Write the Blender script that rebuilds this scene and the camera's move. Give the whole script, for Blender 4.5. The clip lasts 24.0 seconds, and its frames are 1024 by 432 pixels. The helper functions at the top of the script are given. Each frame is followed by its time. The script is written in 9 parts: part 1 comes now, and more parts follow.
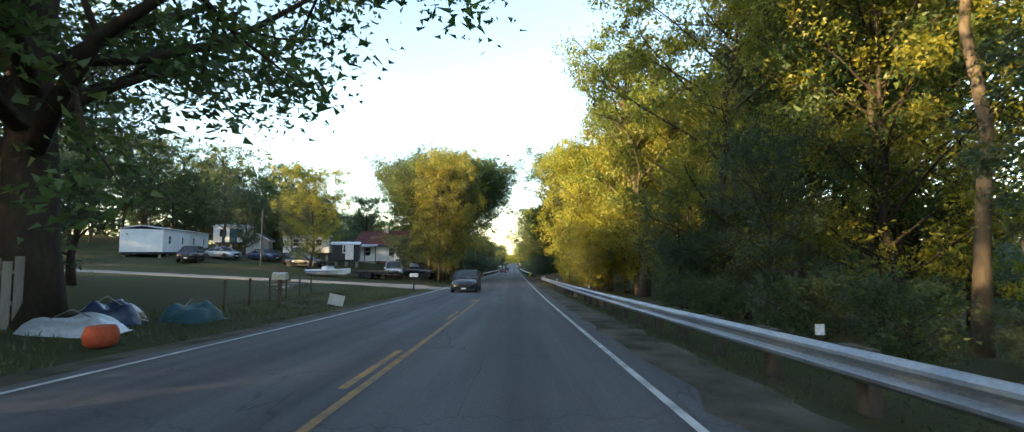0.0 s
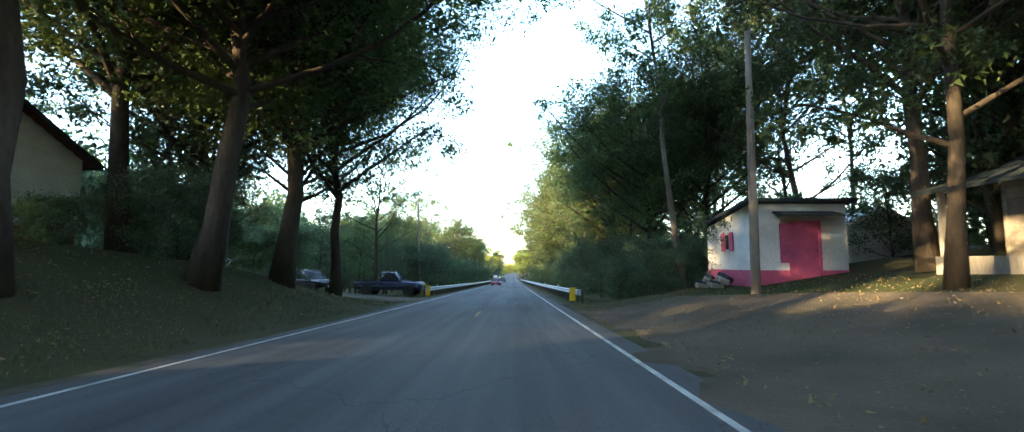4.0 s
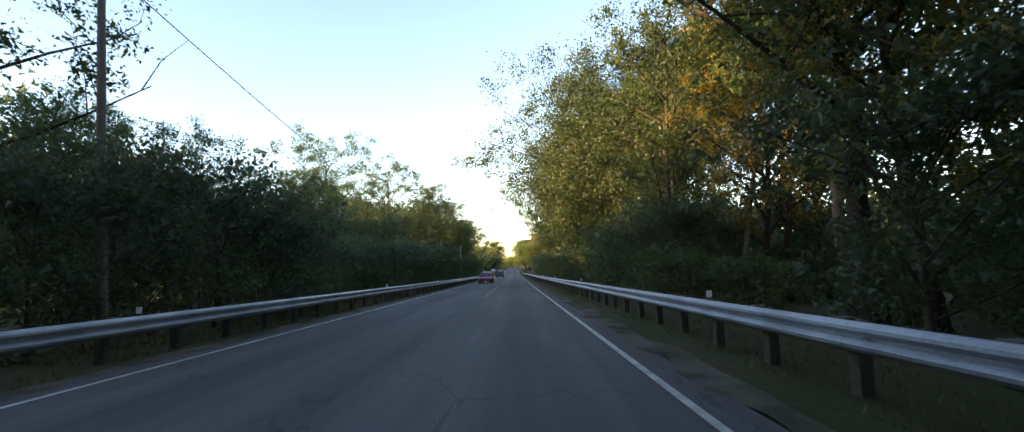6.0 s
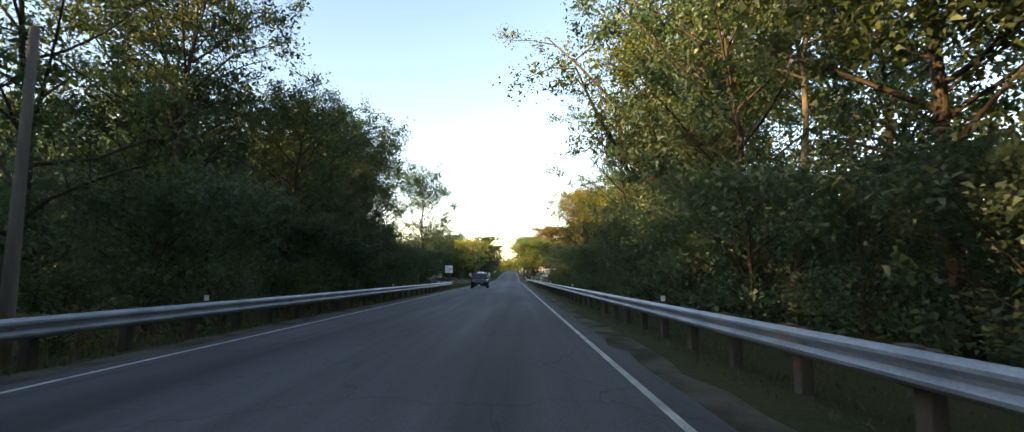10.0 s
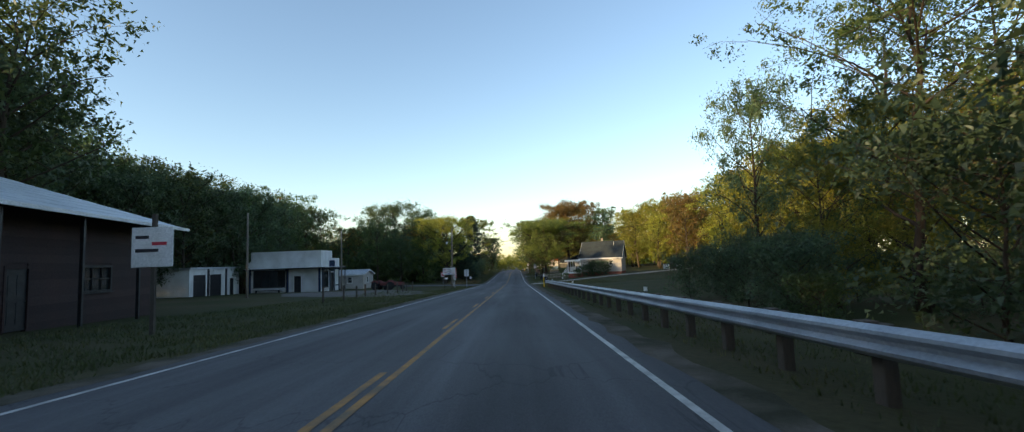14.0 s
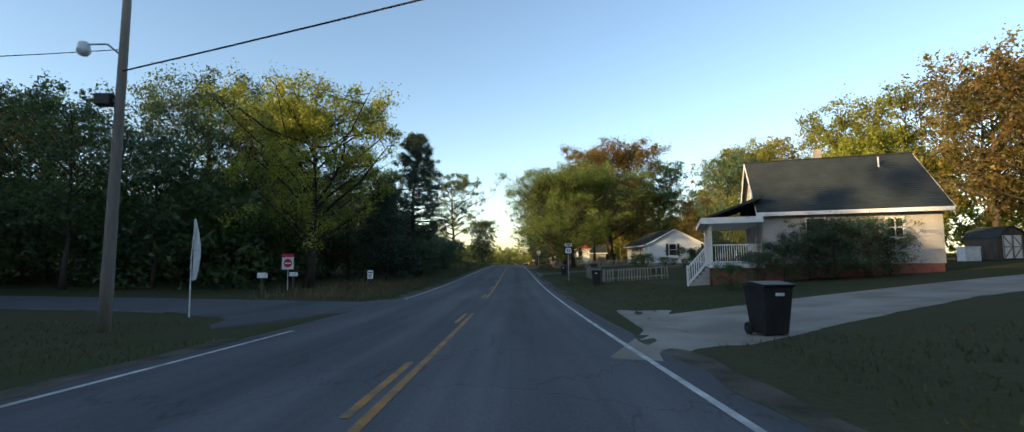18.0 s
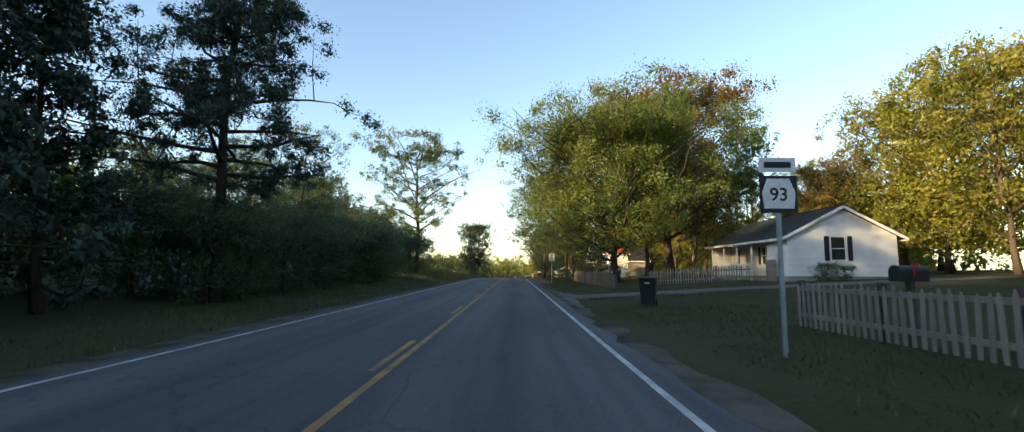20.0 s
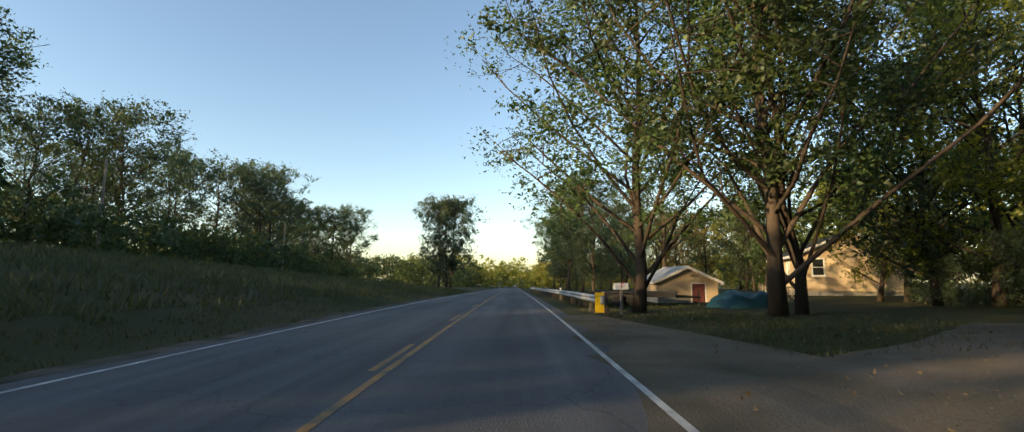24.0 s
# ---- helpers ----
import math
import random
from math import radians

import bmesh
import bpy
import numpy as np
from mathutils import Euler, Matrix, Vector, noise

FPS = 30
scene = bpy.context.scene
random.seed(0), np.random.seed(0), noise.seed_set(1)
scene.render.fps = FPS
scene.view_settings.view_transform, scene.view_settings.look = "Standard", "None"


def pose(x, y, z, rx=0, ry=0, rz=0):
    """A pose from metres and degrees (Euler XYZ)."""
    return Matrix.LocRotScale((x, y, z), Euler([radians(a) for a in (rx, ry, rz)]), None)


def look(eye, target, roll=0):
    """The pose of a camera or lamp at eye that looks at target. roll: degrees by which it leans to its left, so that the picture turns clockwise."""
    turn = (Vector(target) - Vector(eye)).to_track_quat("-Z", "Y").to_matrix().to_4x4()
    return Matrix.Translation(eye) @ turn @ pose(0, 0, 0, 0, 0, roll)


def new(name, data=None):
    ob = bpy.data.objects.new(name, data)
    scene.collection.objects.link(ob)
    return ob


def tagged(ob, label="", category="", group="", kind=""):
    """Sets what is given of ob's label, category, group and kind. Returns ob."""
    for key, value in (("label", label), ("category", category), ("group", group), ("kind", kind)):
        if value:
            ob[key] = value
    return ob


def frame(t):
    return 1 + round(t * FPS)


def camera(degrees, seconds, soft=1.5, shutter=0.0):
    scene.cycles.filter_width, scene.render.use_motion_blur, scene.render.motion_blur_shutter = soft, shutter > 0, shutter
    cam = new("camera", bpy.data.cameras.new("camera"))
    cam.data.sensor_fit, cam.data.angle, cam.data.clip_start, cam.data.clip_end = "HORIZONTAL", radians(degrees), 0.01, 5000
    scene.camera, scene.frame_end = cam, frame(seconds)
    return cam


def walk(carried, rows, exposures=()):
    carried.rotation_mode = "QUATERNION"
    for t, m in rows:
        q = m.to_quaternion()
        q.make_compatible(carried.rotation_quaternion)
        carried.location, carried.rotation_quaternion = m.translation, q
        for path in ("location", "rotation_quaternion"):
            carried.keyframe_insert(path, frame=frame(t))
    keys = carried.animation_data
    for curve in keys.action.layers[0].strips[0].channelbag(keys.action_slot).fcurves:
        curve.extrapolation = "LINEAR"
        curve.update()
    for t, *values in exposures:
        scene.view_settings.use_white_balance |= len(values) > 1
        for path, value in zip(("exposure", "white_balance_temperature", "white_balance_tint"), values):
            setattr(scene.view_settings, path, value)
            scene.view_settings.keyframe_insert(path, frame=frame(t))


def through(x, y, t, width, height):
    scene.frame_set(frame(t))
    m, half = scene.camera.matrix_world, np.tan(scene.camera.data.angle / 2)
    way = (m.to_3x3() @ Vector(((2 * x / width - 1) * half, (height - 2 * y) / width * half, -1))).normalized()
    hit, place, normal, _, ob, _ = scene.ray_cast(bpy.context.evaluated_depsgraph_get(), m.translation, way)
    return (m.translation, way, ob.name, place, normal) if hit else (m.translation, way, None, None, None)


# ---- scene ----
cam = camera(90.0, 24.0, soft=1.2, shutter=0.05)
PATH = [
    (0.0, pose(-0.015, 0.00, 1.300, 94.05, 0.09, 0.31)),
    (0.5, pose(0.031, 8.95, 0.909, 94.10, 0.77, 0.22)),
    (1.0, pose(0.103, 17.90, 0.543, 94.22, 1.26, 0.52)),
    (1.5, pose(0.007, 26.85, 0.200, 94.57, 1.68, 0.53)),
    (3.5, pose(-0.315, 62.65, -0.998, 95.03, -0.14, 0.56)),
    (4.0, pose(-0.447, 71.60, -1.284, 95.29, -0.05, 0.14)),
    (4.5, pose(-0.354, 80.55, -1.567, 95.01, -0.06, -0.10)),
    (5.0, pose(-0.292, 89.50, -1.848, 95.14, -0.67, -0.11)),
    (5.5, pose(-0.178, 98.45, -2.125, 94.75, -0.20, 0.05)),
    (6.0, pose(-0.086, 107.40, -2.399, 94.61, 1.66, 0.29)),
    (6.5, pose(-0.040, 116.35, -2.670, 94.44, 2.78, 0.27)),
    (7.0, pose(-0.044, 125.30, -2.939, 94.77, 2.29, 0.24)),
    (7.5, pose(-0.010, 134.25, -3.205, 94.89, 2.06, 0.07)),
    (8.0, pose(0.092, 143.20, -3.469, 94.69, 1.64, 0.31)),
    (8.5, pose(0.064, 152.15, -3.732, 94.83, 1.41, 0.23)),
    (9.0, pose(0.125, 161.10, -3.992, 93.99, 1.18, 0.07)),
    (9.5, pose(0.079, 170.05, -4.250, 94.44, 0.36, 0.15)),
    (10.0, pose(0.054, 179.00, -4.506, 95.17, -0.04, 0.25)),
    (10.5, pose(0.094, 187.95, -4.761, 94.32, 0.39, 0.20)),
    (11.0, pose(-0.022, 196.90, -5.013, 94.92, 0.82, -0.02)),
    (11.5, pose(-0.095, 205.85, -5.263, 95.21, 0.84, -0.07)),
    (13.5, pose(-0.014, 241.65, -6.245, 94.98, 1.35, 0.37)),
    (14.0, pose(-0.083, 250.60, -6.488, 95.09, 2.01, 0.41)),
    (14.5, pose(-0.101, 259.55, -6.734, 94.91, 1.95, 0.52)),
    (15.0, pose(-0.150, 268.50, -6.983, 94.88, 0.89, 0.46)),
    (15.5, pose(-0.179, 277.45, -7.235, 94.91, 0.90, 0.48)),
    (16.0, pose(-0.187, 286.40, -7.489, 94.76, 0.32, 0.50)),
    (16.5, pose(-0.232, 295.35, -7.746, 94.54, 0.59, 0.61)),
    (17.0, pose(-0.316, 304.30, -8.005, 94.66, 0.56, 0.71)),
    (17.5, pose(-0.354, 313.25, -8.267, 94.60, 0.25, 0.57)),
    (18.0, pose(-0.431, 322.20, -8.532, 94.72, 0.64, 0.27)),
    (18.5, pose(-0.487, 331.15, -8.799, 95.33, 0.60, -0.02)),
    (20.5, pose(-0.017, 366.95, -9.220, 96.62, -0.37, 0.33)),
    (21.0, pose(-0.092, 375.90, -9.170, 97.06, -0.26, 0.13)),
    (21.5, pose(-0.068, 384.85, -9.120, 96.94, 0.29, -0.04)),
    (22.0, pose(-0.037, 393.80, -9.074, 96.81, 0.65, -0.14)),
    (22.5, pose(-0.024, 402.75, -9.030, 97.17, 0.93, -0.07)),
    (23.0, pose(0.037, 411.70, -8.990, 97.13, 0.01, 0.06)),
    (23.5, pose(0.032, 420.65, -8.953, 96.97, 0.02, 0.14)),
    (24.0, pose(-0.004, 429.60, -8.933, 96.96, -0.38, 0.22)),
]
EXPOSURES = [(0.0, 2.35, 7100, 10), (1.5, 2.05, 7100, 10), (3.5, 3.3, 6400, 6), (4.5, 3.1, 6500, 6), (5.0, 2.6, 6800, 8), (6.0, 2.05, 7300, 16), (8.0, 1.9, 7500, 17), (11.5, 1.95, 7500, 17), (13.5, 1.2, 6800, 10), (15.0, 1.05, 6700, 10), (18.5, 1.1, 6600, 10), (20.5, 1.5, 6950, 10), (22.0, 1.5, 7700, 12), (23.0, 1.4, 7500, 12), (24.0, 1.05, 6800, 10)]
walk(cam, PATH, EXPOSURES)

# ---- sky and sun: low evening sun from behind and to the left of the road ----
SUN_EL, SUN_AZ = radians(12.2), (-0.86, -0.51)
world = bpy.data.worlds.new("evening_sky")
scene.world = world
world.use_nodes = True
wn = world.node_tree.nodes
sky = wn.new("ShaderNodeTexSky")
sky.sky_type = "NISHITA"
sky.sun_disc = False
sky.sun_elevation = SUN_EL
sky.sun_rotation = math.atan2(SUN_AZ[0], SUN_AZ[1])
sky.air_density, sky.dust_density, sky.ozone_density = 1.0, 0.6, 1.6
wn["Background"].inputs["Strength"].default_value = 0.15
world.node_tree.links.new(sky.outputs["Color"], wn["Background"].inputs["Color"])
sun = new("sun", bpy.data.lights.new("sun", "SUN"))
sun.data.energy, sun.data.angle, sun.data.color = 4.3, radians(0.6), (1.0, 0.73, 0.38)
sun_dir = Vector((SUN_AZ[0] * math.cos(SUN_EL), SUN_AZ[1] * math.cos(SUN_EL), math.sin(SUN_EL)))
sun.matrix_world = look(sun_dir * 100, (0, 0, 0))

# ---- the road's long profile: a gentle fall, a dip, then a low crest ----
SLOPES = ((-300, -.045), (0, -.045), (40, -.033), (120, -.030), (240, -.027), (330, -.030), (350, -.01), (370, .006),
          (420, .004), (470, -.014), (600, -.014), (900, 0), (3000, 0))
PROFILE_Y = np.arange(-300.0, 3001.0, 1.0)
PROFILE_S = np.interp(PROFILE_Y, [a for a, b in SLOPES], [b for a, b in SLOPES])
PROFILE_Z = np.concatenate([[0.0], np.cumsum((PROFILE_S[1:] + PROFILE_S[:-1]) / 2)])
PROFILE_Z = PROFILE_Z - np.interp(0.0, PROFILE_Y, PROFILE_Z)
EDGE_R, CENTRE, EDGE_L = 1.55, -1.90, -5.70      # the painted lines
PAVE_R, PAVE_L = 2.05, -6.15                     # where the asphalt ends
# side slopes in metres a metre, beyond the shoulders
LEFT_SLOPE = ((-80, .05), (0, .075), (50, .085), (66, .15), (84, .20), (100, .07), (114, .04), (127, -.05), (225, -.05), (245, .005), (330, .01), (372, .04), (390, .08), (412, .155), (432, .185), (470, .17), (540, .07), (700, .03))
RIGHT_SLOPE = ((-80, -.08), (55, -.08), (66, .07), (80, .17), (97, .20), (106, -.05), (250, -.06), (285, -.02), (320, .05), (345, .085), (375, .06), (400, .055), (440, .05), (455, .02), (465, .04), (700, .0))


def road_z(y):
    return np.interp(y, PROFILE_Y, PROFILE_Z)


def ground_z(x, y):
    """Height of the ground beside the road."""
    x, y = np.asarray(x, float), np.asarray(y, float)
    base = road_z(y)
    dl, dr = np.maximum(0, (PAVE_L - 0.7) - x), np.maximum(0, x - (PAVE_R + 0.9))
    reach_l, reach_r = 55 * (1 - np.exp(-dl / 55)), 40 * (1 - np.exp(-dr / 40))
    side = np.interp(y, [a for a, b in LEFT_SLOPE], [b for a, b in LEFT_SLOPE]) * reach_l
    side = side + np.interp(y, [a for a, b in RIGHT_SLOPE], [b for a, b in RIGHT_SLOPE]) * reach_r
    bank = 1.3 * np.exp(-((x + 12.5) / 3.5) ** 2) * np.exp(-((y - 88) / 11) ** 4)
    shoulder = -0.07 * np.clip(dl / 0.4, 0, 1) - 0.07 * np.clip(dr / 0.4, 0, 1)
    onroad = np.where((x > PAVE_L - 0.2) & (x < PAVE_R + 0.2), -0.06, -0.015)
    return base + side + bank + shoulder + onroad


def gz(x, y):
    return float(ground_z(x, y))


# ---- mesh building ----
class Geo:
    """Collects vertices and faces for one mesh."""

    def __init__(self):
        self.v, self.f = [], []

    def add(self, verts, faces):
        n = len(self.v)
        self.v.extend([tuple(p) for p in verts])
        self.f.extend([tuple(i + n for i in q) for q in faces])
        return self

    def box(self, x0, x1, y0, y1, z0, z1):
        return self.add([(x0, y0, z0), (x1, y0, z0), (x1, y1, z0), (x0, y1, z0), (x0, y0, z1), (x1, y0, z1), (x1, y1, z1), (x0, y1, z1)],
                        [(3, 2, 1, 0), (4, 5, 6, 7), (0, 1, 5, 4), (1, 2, 6, 5), (2, 3, 7, 6), (3, 0, 4, 7)])

    def beam(self, a, b, w, h=None):
        """A square bar from a to b."""
        a, b, h = Vector(a), Vector(b), h or w
        d = (b - a).normalized()
        s = d.cross(Vector((0, 0, 1)))
        s = s.normalized() if s.length > 1e-4 else Vector((1, 0, 0))
        u = s.cross(d).normalized()
        pts = [p + s * i * w / 2 + u * j * h / 2 for p in (a, b) for i, j in ((-1, -1), (1, -1), (1, 1), (-1, 1))]
        return self.add(pts, [(0, 1, 2, 3), (7, 6, 5, 4), (0, 4, 5, 1), (1, 5, 6, 2), (2, 6, 7, 3), (3, 7, 4, 0)])

    def prism(self, outline, axis, a, b):
        """Extrudes a 2D outline along x, y or z from a to b."""
        put = {"x": lambda p, t: (t, p[0], p[1]), "y": lambda p, t: (p[0], t, p[1]), "z": lambda p, t: (p[0], p[1], t)}[axis]
        n = len(outline)
        return self.add([put(p, a) for p in outline] + [put(p, b) for p in outline],
                        [tuple(range(n - 1, -1, -1)), tuple(range(n, 2 * n))] + [(i, (i + 1) % n, (i + 1) % n + n, i + n) for i in range(n)])

    def tube(self, pts, radii, n=8, cap=True):
        pts = [Vector(p) for p in pts]
        rings, side = [], None
        for i, p in enumerate(pts):
            d = (pts[min(i + 1, len(pts) - 1)] - pts[max(i - 1, 0)]).normalized()
            if side is None:
                side = d.orthogonal().normalized()
            side = (side - d * side.dot(d)).normalized()
            up = d.cross(side)
            r = radii[i] if hasattr(radii, "__len__") else radii
            rings.extend([p + (side * math.cos(2 * math.pi * k / n) + up * math.sin(2 * math.pi * k / n)) * r for k in range(n)])
        faces = [(i * n + k, i * n + (k + 1) % n, (i + 1) * n + (k + 1) % n, (i + 1) * n + k) for i in range(len(pts) - 1) for k in range(n)]
        if cap:
            faces += [tuple(range(n - 1, -1, -1)), tuple(range((len(pts) - 1) * n, len(pts) * n))]
        return self.add(rings, faces)

    def lathe(self, profile, n=16, axis="z", centre=(0, 0, 0)):
        """Turns (radius, height) pairs round an axis."""
        cx, cy, cz = centre
        put = {"z": lambda r, a, h: (cx + r * math.cos(a), cy + r * math.sin(a), cz + h),
               "x": lambda r, a, h: (cx + h, cy + r * math.cos(a), cz + r * math.sin(a)),
               "y": lambda r, a, h: (cx + r * math.sin(a), cy + h, cz + r * math.cos(a))}[axis]
        m = len(profile)
        verts = [put(max(r, 1e-4), 2 * math.pi * k / n, h) for r, h in profile for k in range(n)]
        faces = [(i * n + k, i * n + (k + 1) % n, (i + 1) * n + (k + 1) % n, (i + 1) * n + k) for i in range(m - 1) for k in range(n)]
        return self.add(verts, faces + [tuple(range(n - 1, -1, -1)), tuple(range((m - 1) * n, m * n))])

    def mesh(self, name, mat, bevel=0.0, smooth=False):
        me = bpy.data.meshes.new(name)
        if bevel or len(self.f) < 400:
            bm = bmesh.new()
            vs = [bm.verts.new(p) for p in self.v]
            for q in self.f:
                try:
                    bm.faces.new([vs[i] for i in q])
                except ValueError:
                    pass
            bmesh.ops.recalc_face_normals(bm, faces=bm.faces)
            if bevel:
                bmesh.ops.bevel(bm, geom=list(bm.edges), offset=bevel, segments=1, affect="EDGES", clamp_overlap=True)
            bm.to_mesh(me)
            bm.free()
        else:
            me.from_pydata(self.v, [], self.f)
        if smooth:
            me.polygons.foreach_set("use_smooth", [True] * len(me.polygons))
        me.materials.append(mat)
        return me


def part(name, g, mat, parent, label="", bevel=0.0, smooth=False):
    ob = new(name, g if isinstance(g, bpy.types.Mesh) else g.mesh(name, mat, bevel, smooth))
    ob.parent = parent
    return tagged(ob, label)


def thing(name, m, label, category, group="", kind=""):
    ob = new(name)
    ob.empty_display_size = 0.2
    ob.matrix_basis = m
    return tagged(ob, label, category, group, kind)


def solid(name, g, mat, label, category="", group="", kind="", m=None, bevel=0.0, smooth=False):
    ob = new(name, g.mesh(name, mat, bevel, smooth))
    if m:
        ob.matrix_basis = m
    return tagged(ob, label, category, group, kind)


def text_part(name, body, size, mat, parent, m, label="", squeeze=1.0):
    """Raised lettering in the built-in font, turned into a mesh."""
    cu = bpy.data.curves.new(name, "FONT")
    cu.offset = 0.004
    cu.body, cu.size, cu.align_x, cu.align_y, cu.extrude = body, size, "CENTER", "CENTER", 0.003
    tmp = bpy.data.objects.new(name, cu)
    scene.collection.objects.link(tmp)
    me = bpy.data.meshes.new_from_object(tmp.evaluated_get(bpy.context.evaluated_depsgraph_get()))
    bpy.data.objects.remove(tmp)
    me.materials.clear()
    me.materials.append(mat)
    ob = new(name, me)
    ob.parent = parent
    ob.matrix_basis = m @ Matrix.Diagonal((squeeze, 1, 1, 1))
    return tagged(ob, label)

# ---- materials ----
def material(name, base, second=None, scale=3.0, fine=40.0, rough=0.8, metal=0.0, bump=0.15, spread=0.6, vary=0.0, island=0.0, stretch=(1, 1, 1), specular=0.3, bump_scale=None):
    """Two colours mixed by broad noise, darkened and lightened by fine grain, with a little relief."""
    mat = bpy.data.materials.new(name)
    mat.use_nodes = True
    nt = mat.node_tree
    n, l = nt.nodes, nt.links
    bsdf = n["Principled BSDF"]
    tex = n.new("ShaderNodeTexCoord")
    mapping = n.new("ShaderNodeMapping")
    mapping.inputs["Scale"].default_value = stretch
    l.new(tex.outputs["Object"], mapping.inputs["Vector"])
    broad, grain = n.new("ShaderNodeTexNoise"), n.new("ShaderNodeTexNoise")
    broad.inputs["Scale"].default_value, broad.inputs["Detail"].default_value = scale, 5
    grain.inputs["Scale"].default_value, grain.inputs["Detail"].default_value = fine, 4
    for t in (broad, grain):
        l.new(mapping.outputs["Vector"], t.inputs["Vector"])
    ramp = n.new("ShaderNodeValToRGB")
    ramp.color_ramp.elements[0].position, ramp.color_ramp.elements[1].position = 0.5 - spread / 2 * 0.5, 0.5 + spread / 2 * 0.5
    ramp.color_ramp.elements[0].color = (*base, 1)
    ramp.color_ramp.elements[1].color = (*(second or [c * 0.75 for c in base]), 1)
    l.new(broad.outputs["Fac"], ramp.inputs["Fac"])
    hsv = n.new("ShaderNodeHueSaturation")
    l.new(ramp.outputs["Color"], hsv.inputs["Color"])
    val = n.new("ShaderNodeMapRange")
    val.inputs["From Min"].default_value, val.inputs["From Max"].default_value = 0.25, 0.75
    val.inputs["To Min"].default_value, val.inputs["To Max"].default_value = 0.8, 1.2
    l.new(grain.outputs["Fac"], val.inputs["Value"])
    last = val.outputs["Result"]
    for amount, node, socket in ((vary, "ShaderNodeObjectInfo", "Random"), (island, "ShaderNodeNewGeometry", "Random Per Island")):
        if amount:
            info = n.new(node)
            rng = n.new("ShaderNodeMapRange")
            rng.inputs["To Min"].default_value, rng.inputs["To Max"].default_value = 1 - amount, 1 + amount
            l.new(info.outputs[socket], rng.inputs["Value"])
            mul = n.new("ShaderNodeMath")
            mul.operation = "MULTIPLY"
            l.new(last, mul.inputs[0])
            l.new(rng.outputs["Result"], mul.inputs[1])
            last = mul.outputs["Value"]
    l.new(last, hsv.inputs["Value"])
    l.new(hsv.outputs["Color"], bsdf.inputs["Base Color"])
    bsdf.inputs["Roughness"].default_value, bsdf.inputs["Metallic"].default_value = rough, metal
    bsdf.inputs["Specular IOR Level"].default_value = specular
    if bump:
        b = n.new("ShaderNodeBump")
        b.inputs["Strength"].default_value, b.inputs["Distance"].default_value = bump, 0.02
        l.new(grain.outputs["Fac"], b.inputs["Height"])
        l.new(b.outputs["Normal"], bsdf.inputs["Normal"])
    return mat


